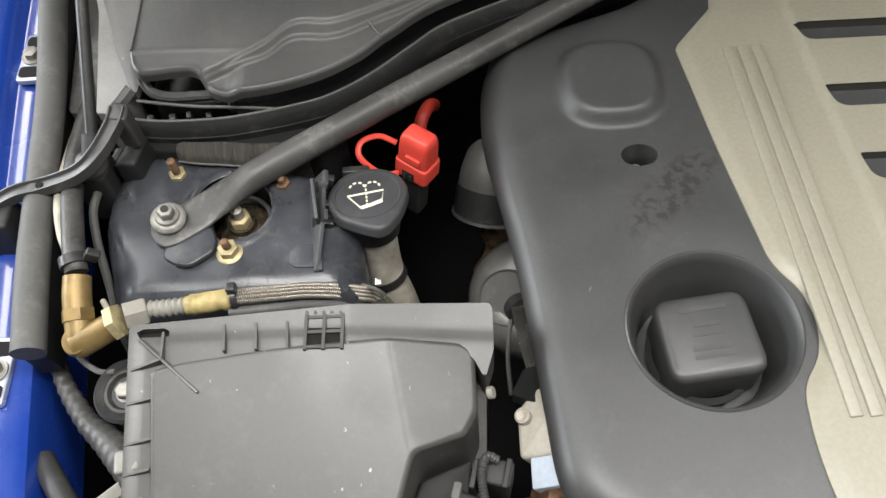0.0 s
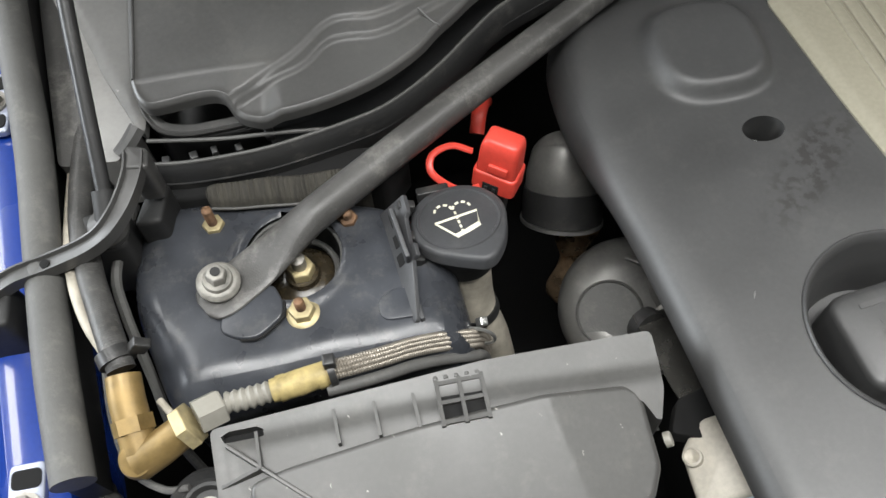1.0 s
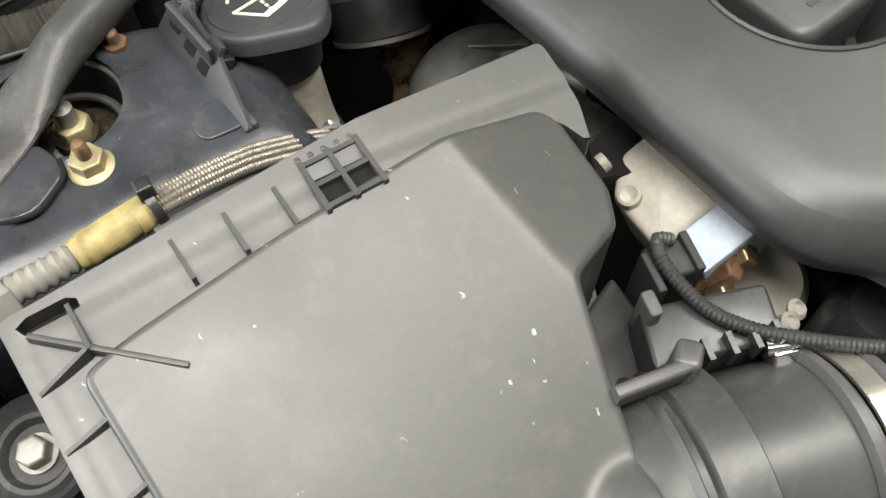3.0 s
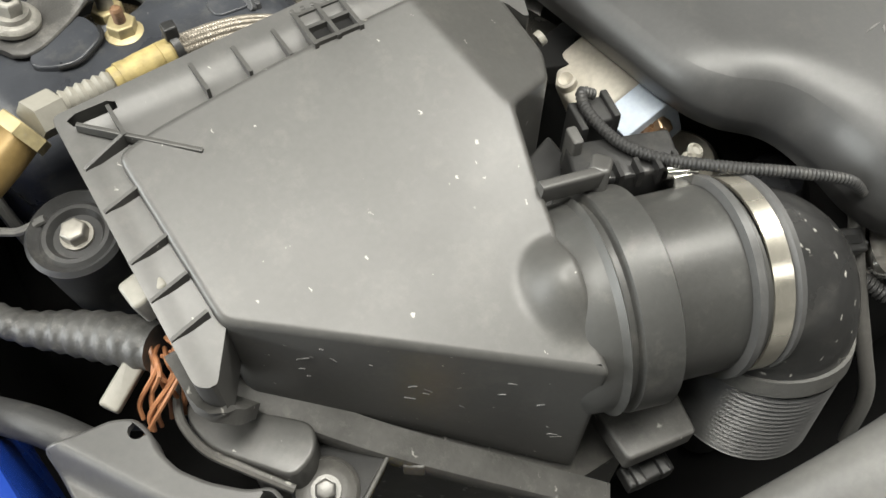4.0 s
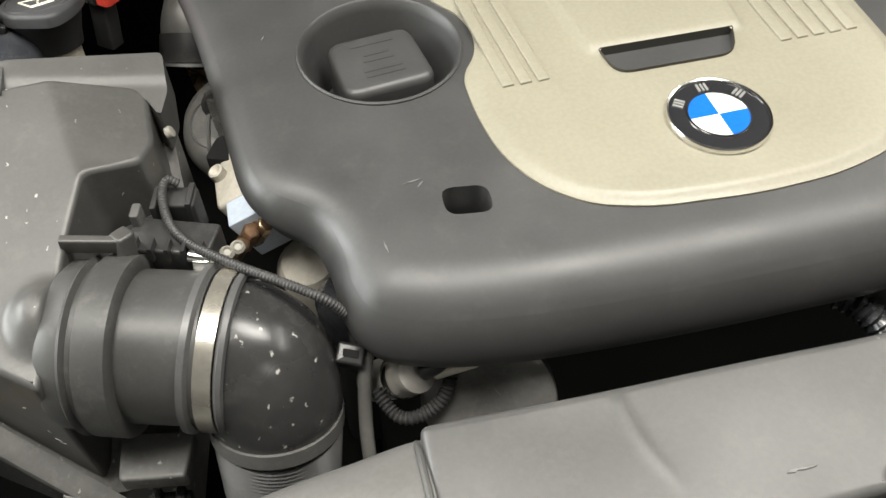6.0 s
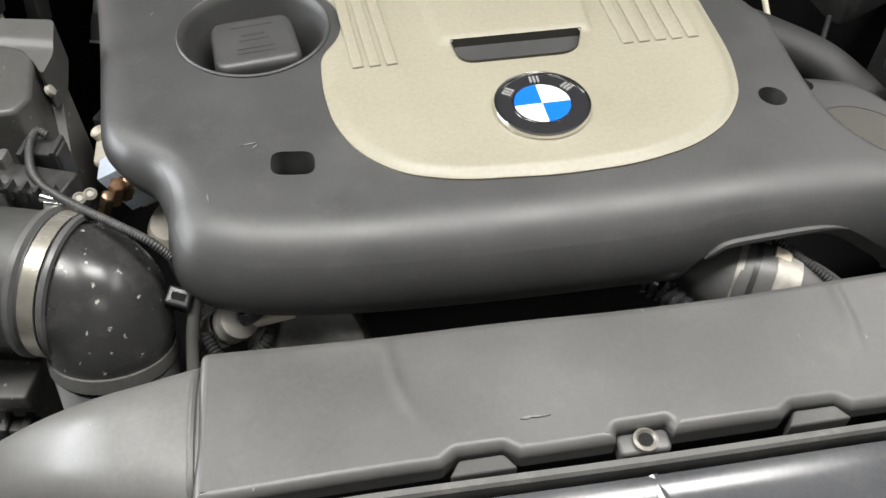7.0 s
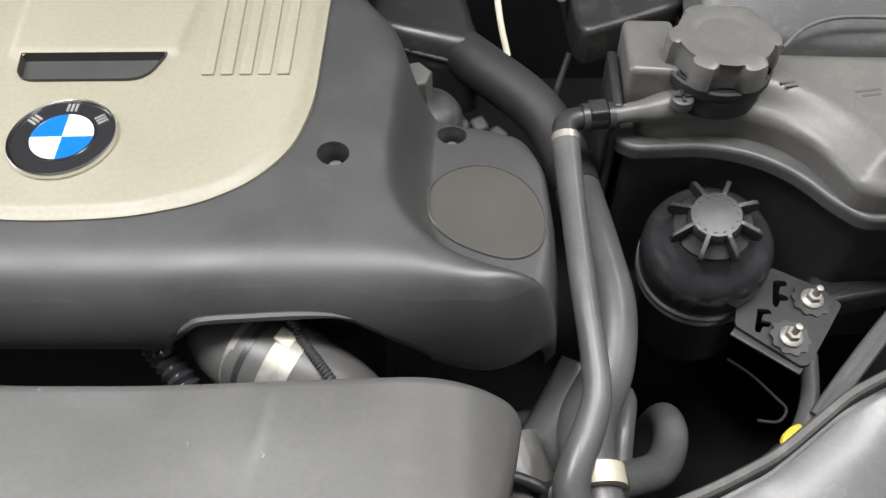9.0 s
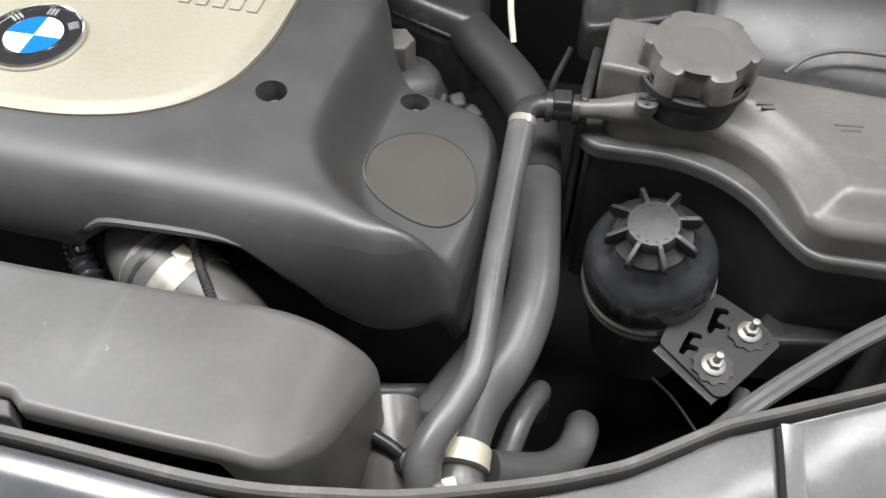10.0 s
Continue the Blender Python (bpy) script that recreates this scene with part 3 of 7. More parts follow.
def engine_cover():
    t = thing("engine_cover", "matt dark grey plastic engine cover with beige centre panel", "engine cover", (0, 0.1, 0.74))
    shell = field(COVER_LINE, cover_top, 0.0029, 0.015, [OIL_RIM] + HOLES, 0.010, tuck=0.006)
    part("shell", shell, COVER, t, "matt dark grey moulded shell with smeared dust", 80)
    for k, h in enumerate(HOLES):
        c = np.array(h).mean(0)
        z = float(cover_top(np.array([c[0]]), np.array([c[1]]), None)[0])
        part("bolt_well", joined(skin([np.c_[h, np.full(len(h), z - 0.001)], np.c_[offset(h, 0.001), np.full(len(h), z - 0.03)]], False)), COVER, t)
        part("cover_bolt", joined(prism(circle(0, 0, 0.005, 20), 0, 0.006, 0.001, Matrix.Translation((c[0], c[1] + 0.001, z - (0.0185 if k < 2 else 0.026))))), STEEL, t, "zinc plated cover bolt down its hole")
    part("oil_well", lathe([(0.0608, COVER_Z - 0.001), (0.0612, COVER_Z + 0.0012), (0.0600, COVER_Z + 0.0022), (0.0585, COVER_Z + 0.0012), (0.0560, COVER_Z - 0.007), (0.0525, COVER_Z - 0.020), (0.0490, COVER_Z - 0.030), (0.047, COVER_Z - 0.055), (0.0001, COVER_Z - 0.056)], 64, Matrix.Translation((*OIL, 0))), COVER, t, "bowl round the filler cap", 60)
    # lip over the front cut-out
    lip = []
    for lx, ly in ((0.088, -0.1248), (0.094, -0.1235), (0.104, -0.1216), (0.130, -0.1202), (0.160, -0.1187), (0.180, -0.1182), (0.193, -0.1188)):
        lip.append((lx, ly, float(cover_top(np.array([lx]), np.array([ly]), None)[0]) - 0.001))
    part("lip", tube(lip, [0.001, 0.0028, 0.0032, 0.0032, 0.003, 0.002, 0.0006], 8), COVER, t)
    lens = smooth_curve([(0.2375, -0.008), (0.240, 0.016), (0.256, 0.033), (0.280, 0.038), (0.303, 0.027), (0.316, 0.008), (0.3205, -0.012), (0.319, -0.029), (0.312, -0.042), (0.299, -0.0485), (0.281, -0.046), (0.259, -0.036), (0.2435, -0.022)][::-1], True, 6)
    part("round_insert", field(lens, lambda x, y, d: cover_top(x, y, None) + 0.0008, 0.0028, 0.004), DISC, t, "brownish grey lens-shaped insert", 50)
    # edge highlight put into the shape as a bead round the insert
    part("insert_highlight_bead", tube([(x, y, z + 0.0006) for (x, y), z in zip(lens, cover_top(lens[:, 0], lens[:, 1], None))] + [(*lens[0], float(cover_top(lens[:1, 0], lens[:1, 1], None)[0]) + 0.0006)], 0.0010, 6, 1), COVER, t, "thin bead added for the edge highlight")
    for sx, sy, turn, ln in ((-0.210, -0.004, 5, 0.013), (-0.206, -0.008, 40, 0.007), (-0.237, -0.052, 95, 0.010), (-0.286, 0.165, 60, 0.006)):
        sz = float(cover_top(np.array([sx]), np.array([sy]), None)[0])
        part("scuff", prism(rounded([(-ln / 2, -0.0004), (0, -0.0007), (ln / 2, 0.0), (0.1 * ln, 0.0006)], 0.0002, 2), -0.001, 0.0005, 0, pose(sx, sy, sz, 0, 0, turn)), PALE_SCRAPE, t, "pale scratch")
    # beige centre panel
    line = rounded([(-0.192, 0.389), (-0.176, 0.287), (-0.1555, 0.178), (-0.138, 0.155), (-0.133, 0.131), (-0.138, 0.106), (-0.1535, 0.085), (-0.1545, 0.045), (-0.149, 0.005), (-0.134, -0.027),
                    (-0.108, -0.051), (-0.070, -0.063), (0.0, -0.0685), (0.055, -0.066), (0.098, -0.055), (0.128, -0.037), (0.150, -0.008), (0.1605, 0.035),
                    (0.163, 0.17), (0.166, 0.30), (0.172, 0.389), (0.13, 0.475), (-0.150, 0.475), (-0.156, 0.432)],
                   [0.006] + [0.02] * 21 + [0.01, 0.004], 6)
    slots = []
    for k, y in enumerate((0.055, 0.156, 0.243, 0.313, 0.384)):
        w, h = 0.0525 + 0.010 * k, 0.0285 - 0.002 * k
        slots.append(rounded([(-w * 0.93, y), (w * 0.80, y), (w, y + h), (-w, y + h)], [h * 0.45, h * 0.9, 0.0015, 0.0015], 7))

    def plate_top(x, y, d):
        z = 0.8565 + 0.0035 * step01(d, 0.0, 0.010) + 0.0 * x
        inner = step01(0.060 + 0.10 * np.clip(y - 0.06, 0, 1) - np.abs(x), 0.0, 0.004) * step01(y, 0.078, 0.090)
        return z + 0.0035 * inner

    panel = part("centre_panel", field(line, plate_top, 0.0027, 0.009, slots, 0.0, False), BEIGE, t, "beige satin plastic centre panel with grip slots", 45)
    for s in slots:
        n = len(s)
        mid = s.mean(0)
        part("slot_insert", skin([np.c_[s, np.full(n, 0.8625)], np.c_[offset(s, 0.0005), np.full(n, 0.8545)], np.c_[mid + (s - mid) * 0.01, np.full(n, 0.8545)]], False), DISC, panel, "grey recessed slot")

    def rib(xa, ya, xb, yb, w):
        d = np.array([xb - xa, yb - ya])
        L = np.linalg.norm(d)
        n = np.array([-d[1], d[0]]) / L * w / 2
        p = [np.array([xa, ya]) - n, np.array([xb, yb]) - n, np.array([xb, yb]) + n, np.array([xa, ya]) + n]
        q = rounded(p[::-1] if np.cross(p[1] - p[0], p[2] - p[1]) < 0 else p, 0.001, 2)
        part("rib", prism(q, 0.8590, 0.8618, 0.001), BEIGE, panel)

    for k in range(3):
        rib(-0.1262 + 0.0130 * k, 0.062, -0.1500 + 0.0118 * k, 0.384, 0.0087)
    for k in range(5):
        rib(0.0845 + 0.0132 * k, 0.0600, 0.0735 + 0.0160 * k, 0.384, 0.0088)
    # round badge
    lift = Matrix.Translation((0.0005, -0.0025, -0.0042))
    b = part("badge", lathe([(0.0348, 0.8640), (0.0352, 0.8665), (0.0345, 0.8680), (0.0332, 0.8676), (0.0330, 0.8670), (0.0001, 0.8670)], 64, lift), ENAMEL, t, "round enamel badge with blue and white quarters")
    part("ring", lathe([(0.0352, 0.8645), (0.0356, 0.8672), (0.0347, 0.8688), (0.0335, 0.8684), (0.0333, 0.8665)], 64, lift), CHROME, b, "bright rim")
    part("inner_ring", lathe([(0.0213, 0.8668), (0.0216, 0.8680), (0.0206, 0.8680), (0.0203, 0.8668)], 48, lift), CHROME, b)
    for k in range(4):
        a = np.linspace(k * np.pi / 2, (k + 1) * np.pi / 2, 13) + 0.02
        pts = np.r_[[[0, 0]], np.c_[0.0204 * np.cos(a), 0.0204 * np.sin(a)]]
        part("quarter", prism(pts, 0.8668, 0.8676, 0, lift), WHITE if k % 2 == 0 else SKY_BLUE, b, "white quarter" if k % 2 == 0 else "blue quarter")
    for ang in (144, 90, 36):
        m = lift @ Matrix.Translation((0.0272 * math.cos(radians(ang)), 0.0272 * math.sin(radians(ang)), 0.8672)) @ Matrix.Rotation(radians(ang - 90), 4, "Z")
        for dx in (-0.0028, 0.0, 0.0028):
            part("bar", prism(rect(0.0016, 0.0072, 0.0004, dx, 0), 0, 0.0007, 0, m), SILVER, b, "silver bar")
    return t


engine_cover()


def oil_cap():
    t = thing("oil_filler_cap", "dark grey rounded square oil filler cap sunk in the cover", "oil cap", (OIL[0], OIL[1], 0.80))
    m = pose(OIL[0] - 0.001, OIL[1] - 0.001, 0.807, 0, 0, 7)
    sq = rounded([(-0.0350, -0.0320), (0.0350, -0.0320), (0.0335, 0.0320), (-0.0335, 0.0320)], 0.013, 7)
    part("body", prism(sq, 0.0, 0.040, 0.006, m), COVER, t)
    part("skirt", lathe([(0.036, -0.005), (0.040, 0.004), (0.036, 0.008)], 36, m), BLACK_DULL, t)
    for k, (w, y) in enumerate(((0.034, 0.020), (0.020, 0.008), (0.024, 0.001), (0.030, -0.010), (0.030, -0.016))):
        part("bar", prism(rect(w, 0.0034, 0.001, 0, y), 0.0401, 0.0404, 0, m), COVER, t, "faint moulded bar")


oil_cap()


# ---- air filter housing ----
def lid_z(x, y):
    return 0.85687 + 0.01199 * (x + 0.5) + 0.2751 * (y - 0.03)


def airbox():
    t = thing("air_filter_housing", "dusty grey plastic air filter housing with speckled lid", "air filter box", (-0.49, 0.03, 0.62))
    lid = rounded([(-0.5905, 0.106), (-0.585, 0.017), (-0.447, -0.083), (-0.4245, 0.008), (-0.412, 0.048), (-0.379, 0.062), (-0.3700, 0.079), (-0.3705, 0.118), (-0.3790, 0.1240), (-0.50, 0.1183), (-0.572, 0.1105)],
                  [0.006, 0.006, 0.004, 0.004, 0.005, 0.004, 0.004, 0.004, 0.004, 0.02, 0.008], 5)

    def lid_top(x, y, d):
        z = lid_z(x, y)
        crease = np.array(x) - (-0.428 + (0.118 - y) * 0.18)
        z = z - 0.42 * np.clip(crease, 0, 1) * step01(y, 0.03, 0.06)
        bump = np.hypot((x + 0.4415) / 0.92, y + 0.042)
        z = z + 0.014 * step01(-bump, -0.0275, -0.004)
        t2 = np.clip(d / 0.0035, 0, 1)
        return z - 0.0035 * (1 - np.sqrt(1 - (1 - t2) ** 2))

    def lid_foot(x, y):
        return 0.700 + max(0.0, min(1.0, (-0.44 - x) / 0.15)) * 0.085 + max(0, min(1, (y - 0.05) / 0.06)) * 0.09

    part("lid", field(lid, lid_top, 0.0031, lid_foot, (), 0.0035), AIRBOX, t, "pale dusty grey lid with white specks", 30)
    # flange behind and beside the lid
    def flange_z(x, y, d):
        out = np.maximum(step01(y, 0.124, 0.133), step01(-np.array(x), 0.597, 0.604))
        return lid_z(x, y) - 0.0065 + 0.0015 * out - 0.20 * np.clip(x + 0.455, 0, 1)

    fl = rounded([(-0.608, 0.138), (-0.606, 0.0), (-0.5985, -0.004), (-0.580, 0.022), (-0.584, 0.10), (-0.57, 0.106), (-0.50, 0.114), (-0.385, 0.118), (-0.372, 0.115), (-0.364, 0.10), (-0.357, 0.12), (-0.357, 0.1510)], 0.004, 3)
    part("flange", field(fl, flange_z, 0.003, 0.035, [rect(0.023, 0.0055, 0.001, -0.591, 0.1325)]),
         AIRBOX, t, "grey ribbed flange", 30)
    part("flange_foot", sweep([(-0.6035, 0.020, 0.842), (-0.6020, 0.004, 0.826), (-0.5975, 0.004, 0.805), (-0.590, 0.010, 0.788)], [(-0.007, -0.006), (0.008, -0.006), (0.008, 0.002), (-0.007, 0.002)], 5), LIP, t)

    def gusset(x0, y0, x1, y1, h, w=0.0018):
        a, b = np.array([x0, y0]), np.array([x1, y1])
        d = (b - a) / np.linalg.norm(b - a)
        s = np.array([-d[1], d[0]]) * w / 2
        za, zb = lid_z(*a), lid_z(*b)
        v = []
        for k in (-1, 1):
            v += [(*(a + s * k), za - 0.016), (*(b + s * k), zb - 0.010), (*(b + s * k), zb + h - 0.0022), (*(a + s * k), za - 0.0040)]
        part("gusset", (v, [(3, 2, 1, 0), (4, 5, 6, 7), (0, 1, 5, 4), (1, 2, 6, 5), (2, 3, 7, 6), (3, 0, 4, 7)]), AIRBOX, t)

    for x in (-0.541, -0.519, -0.4975):
        gusset(x, 0.136, x + 0.001, 0.117, 0.002)
    for y in (0.086, 0.060, 0.041, 0.022):
        gusset(-0.606, y, -0.587, y + 0.003, 0.001)
    gusset(-0.605, 0.108, -0.584, 0.1125, 0.003)
    gusset(-0.5835, 0.1325, -0.583, 0.112, 0.003)
    part("corner_rib", bar((-0.5995, 0.1275, lid_z(-0.5995, 0.1275) - 0.0035), (-0.5560, 0.0900, lid_z(-0.5560, 0.0900) - 0.0012), 0.0024, 0.0050, 0.0008), AIRBOX, t, "diagonal corner rib")
    # open grid and slot in the flange
    for dx in (-0.0125, 0.0, 0.0125):
        part("grid_bar", prism(rect(0.0022, 0.026, 0, -0.4715 + dx, 0.127), 0.0, 0.012, 0, Matrix.Translation((0, 0, lid_z(-0.47, 0.127) - 0.0125))), AIRBOX, t)
    for dy in (-0.011, 0.0, 0.011):
        part("grid_bar", prism(rect(0.027, 0.0022, 0, -0.4715, 0.127 + dy), 0.0, 0.0115, 0, Matrix.Translation((0, 0, lid_z(-0.47, 0.127) - 0.0125))), AIRBOX, t)
    part("grid_well", prism(rect(0.024, 0.022, 0, -0.4715, 0.127), 0, 0.002, 0, Matrix.Translation((0, 0, lid_z(-0.47, 0.127) - 0.0062))), VOID, t, "dark grid opening")
    part("slot", prism(rect(0.0228, 0.0053, 0.001, -0.591, 0.1325), 0, 0.002, 0, Matrix.Translation((0, 0, lid_z(-0.591, 0.1325) - 0.0140))), VOID, t, "dark slot")
    for k in range(5):
        part("tooth", prism(rect(0.0030, 0.004, 0.001, -0.484 + 0.0058 * k, 0.1420), 0, 0.0095, 0.0008, Matrix.Translation((0, 0, lid_z(-0.48, 0.1425) - 0.0145))), AIRBOX, t)
    # lower half
    low = rounded([(-0.602, 0.132), (-0.602, 0.012), (-0.592, 0.016), (-0.444, -0.088), (-0.405, -0.088), (-0.392, 0.0), (-0.368, 0.02), (-0.362, 0.138)], 0.005, 3)

    def rim(x, y):
        return 0.690 + 0.093 * np.clip((-0.445 - x) / 0.15, 0, 1)

    v = [(x, y, 0.60) for x, y in low] + [(x, y, max(rim(x, y), 0.84 * (y > 0.1))) for x, y in low]
    m = len(low)
    part("lower_half", (v, [tuple(range(m, 2 * m))[::1]] + [(i, (i + 1) % m, m + (i + 1) % m, m + i) for i in range(m)]), AIRBOX_LOWER, t, "lower half, lightened in its colour")
    lip = [(-0.603, 0.036, 0.791), (-0.593, 0.020, 0.780), (-0.538, -0.034, 0.747), (-0.453, -0.097, 0.692), (-0.440, -0.107, 0.684)]
    part("front_lip", sweep(lip, [(-0.012, -0.010), (0.003, -0.010), (0.0045, 0.001), (0.0035, 0.004), (-0.001, 0.006), (-0.012, 0.0065)], 6), LIP, t, "scuffed pale dusty lower lip")
    for x, y, z in ((-0.468, -0.088, 0.700), (-0.527, -0.043, 0.738)):
        part("lip_lug", prism(rect(0.012, 0.010, 0.002), -0.008, 0.004, 0.001, pose(x, y, z, 0, 0, -37)), AIRBOX_LOWER, t)
    # shelf and notched corner by the outlet
    part("outlet_ledge", prism(rounded([(-0.430, -0.102), (-0.388, -0.109), (-0.380, -0.078), (-0.428, -0.068)], 0.003), 0.720, 0.734, 0.002), LIP, t, "pale sloped ledge under the outlet")
    # near-black wall carries the shade inside the notch
    part("notch_wall", prism(rounded([(-0.427, 0.004), (-0.410, 0.004), (-0.378, 0.016), (-0.376, 0.058), (-0.412, 0.044)], 0.003, 2), 0.70, 0.808, 0.003), BLACK_DULL, t, "corner recess, its shade put into a near-black colour")
    part("notch_rail", bar((-0.428, 0.003, 0.850), (-0.393, -0.003, 0.846), 0.006, 0.012, 0.001), AIRBOX, t)
    # scratches on the front wall of the lid
    rng = random.Random(11)
    run, out = Vector((0.810, -0.587, 0.0)), Vector((-0.587, -0.810, 0.0))
    for k in range(18):
        s = rng.uniform(0.02, 0.155)
        top_z = lid_z(-0.585 + run.x * s, 0.017 + run.y * s)
        p = Vector((-0.585, 0.017, 0.0)) + run * s + out * 0.0002
        z = top_z - 0.012 - rng.uniform(0.0, 1.0) * max(0.01, 0.25 * s + 0.03)
        m = Matrix.Translation((p.x, p.y, z)) @ Matrix(((run.x, 0, out.x, 0), (run.y, 0, out.y, 0), (0, 1, 0, 0), (0, 0, 0, 1))) @ Matrix.Rotation(rng.uniform(-0.9, 0.4), 4, "Z")
        ln = rng.uniform(0.0008, 0.004)
        part("scratch", prism([(-ln, -0.0001), (0, -0.00025), (ln, 0.0), (0, 0.00025)], -0.0005, 0.0003, 0, m), PALE_SCRAPE, t)
    # clip at the front lip
    part("clip", joined(prism(rect(0.030, 0.014, 0.002), 0, 0.010, 0.002, pose(-0.408, -0.104, 0.684, 0, 0, -8)),
                        prism(rect(0.006, 0.016, 0.001, -0.008), 0.004, 0.014, 0.001, pose(-0.408, -0.104, 0.684, 0, 0, -8)),
                        prism(rect(0.006, 0.016, 0.001, 0.008), 0.004, 0.014, 0.001, pose(-0.408, -0.104, 0.684, 0, 0, -8))), BLACK, t, "black locking clip")
    part("side_clip", prism(rect(0.018, 0.016, 0.003), 0, 0.016, 0.002, pose(-0.6035, 0.052, 0.838, 0, -10, 8)), CONNECTOR, t, "pale grey spring clip")
    part("side_clip", prism(circle(0, 0, 0.0045, 20), 0, 0.004, 0.001, aim((-0.362, 0.094, 0.842), (-0.34, 0.094, 0.852))), CONNECTOR, t, "pale grey spring clip")
    return t


airbox()


def air_meter():
    t = thing("air_flow_meter", "black round air flow meter between filter box and intake elbow", "air flow meter", (-0.39, -0.05, 0.74))
    a, b = Vector((-0.4275, -0.0353, 0.796)), Vector((-0.3455, -0.0598, 0.795))
    m = aim(a, b)
    L = (b - a).length
    part("flange", lathe([(0.048, -0.014), (0.0530, -0.008), (0.0540, 0.003), (0.057, 0.006), (0.053, 0.008), (0.053, 0.011), (0.057, 0.013), (0.0575, 0.032), (0.054, 0.034), (0.047, 0.034)], 56, m), METER, t, "ribbed grey outlet collar")
    part("barrel", lathe([(0.046, 0.03), (0.0485, 0.033), (0.0488, L - 0.012), (0.0505, L - 0.010), (0.0505, L - 0.004), (0.047, L - 0.004)], 56, m), METER, t)
    part("post", joined(bar((-0.398, -0.004, 0.80), (-0.392, 0.001, 0.852), 0.011, 0.013, 0.002)), AIRBOX, t)
    # sensor housing with its ribs
    part("sensor_base", prism(rounded([(-0.40, 0.006), (-0.345, -0.012), (-0.334, 0.012), (-0.388, 0.032)], 0.003, 2), 0.80, 0.832, 0.002), BLACK, t)
    for k in range(5):
        f = k / 4
        part("rib", prism(rect(0.0025, 0.010, 0), 0.826, 0.838, 0, pose(-0.388 + 0.040 * f, 0.004 - 0.013 * f, 0, 0, 0, -18)), BLACK, t)
    part("sensor_plug", joined(prism(rect(0.024, 0.018, 0.003), 0.80, 0.833, 0.002, pose(-0.360, 0.042, 0, 0, 0, -14)),
                               prism(rect(0.004, 0.020, 0.001), 0.80, 0.838, 0.001, pose(-0.374, 0.040, 0, 0, 0, -14)),
                               prism(rect(0.004, 0.020, 0.001), 0.80, 0.836, 0.001, pose(-0.352, 0.040, 0, 0, 0, -14))), BLACK_DULL, t, "black ribbed sensor plug")
    part("plug_bracket", prism(rect(0.006, 0.012, 0.002), 0.815, 0.842, 0.001, pose(-0.386, 0.028, 0, 0, 0, -14)), RUBBER_GREY, t)


air_meter()


def intake_elbow():
    t = thing("intake_elbow", "glossy black rubber intake elbow with steel band and bellows", "intake hose", (-0.32, -0.10, 0.64))
    p = [(-0.367, -0.0535, 0.7955), (-0.353, -0.0578, 0.795), (-0.340, -0.0625, 0.792), (-0.328, -0.071, 0.784), (-0.3225, -0.081, 0.768), (-0.3230, -0.088, 0.753)]
    part("elbow", tube(p, [0.0475, 0.0475, 0.0485, 0.0485, 0.0450, 0.0425], 40, 8), ELBOW, t, "smooth glossy rubber bend with white nicks")
    part("end_ring", tube([(-0.3230, -0.0870, 0.7570), (-0.3240, -0.0905, 0.7465)], [0.0440, 0.0440], 40, 2), RUBBER_GREY, t, "pale worn ring")
    part("bellows", lathe([(0.0428 - 0.00006 * k - (0.0028 if k % 2 else 0.0), 0.0019 * k) for k in range(34)], 48, aim((-0.3238, -0.0900, 0.7475), (-0.3290, -0.0985, 0.703))), HOSE, t, "finely ribbed bellows", 20)
    a, b = Vector((-0.3520, -0.0581, 0.795)), Vector((-0.3400, -0.0621, 0.7940))
    m = aim(a, b)
    L = (b - a).length
    band = part("clamp_band", lathe([(0.0500, 0.001), (0.0516, 0.001), (0.0516, L - 0.001), (0.0500, L - 0.001)], 56, m), BAND, t, "shiny steel clamp band")
    part("clamp_edge", lathe([(0.049, -0.009), (0.0535, -0.008), (0.0535, -0.004), (0.0505, -0.002)], 56, m), HOSE, t)
    part("clamp_edge", lathe([(0.0505, L), (0.0525, L + 0.002), (0.052, L + 0.005), (0.049, L + 0.006)], 56, m), HOSE, t)
    part("clamp_screw", joined(prism(rect(0.012, 0.018, 0.002), 0, 0.008, 0.001, pose(-0.348, -0.014, 0.822, -30, 0, -15)), prism(circle(0, 0, 0.004, 14), 0, 0.018, 0.001, aim((-0.356, -0.010, 0.832), (-0.341, -0.016, 0.830)))), CHROME, t, "clamp screw")


intake_elbow()


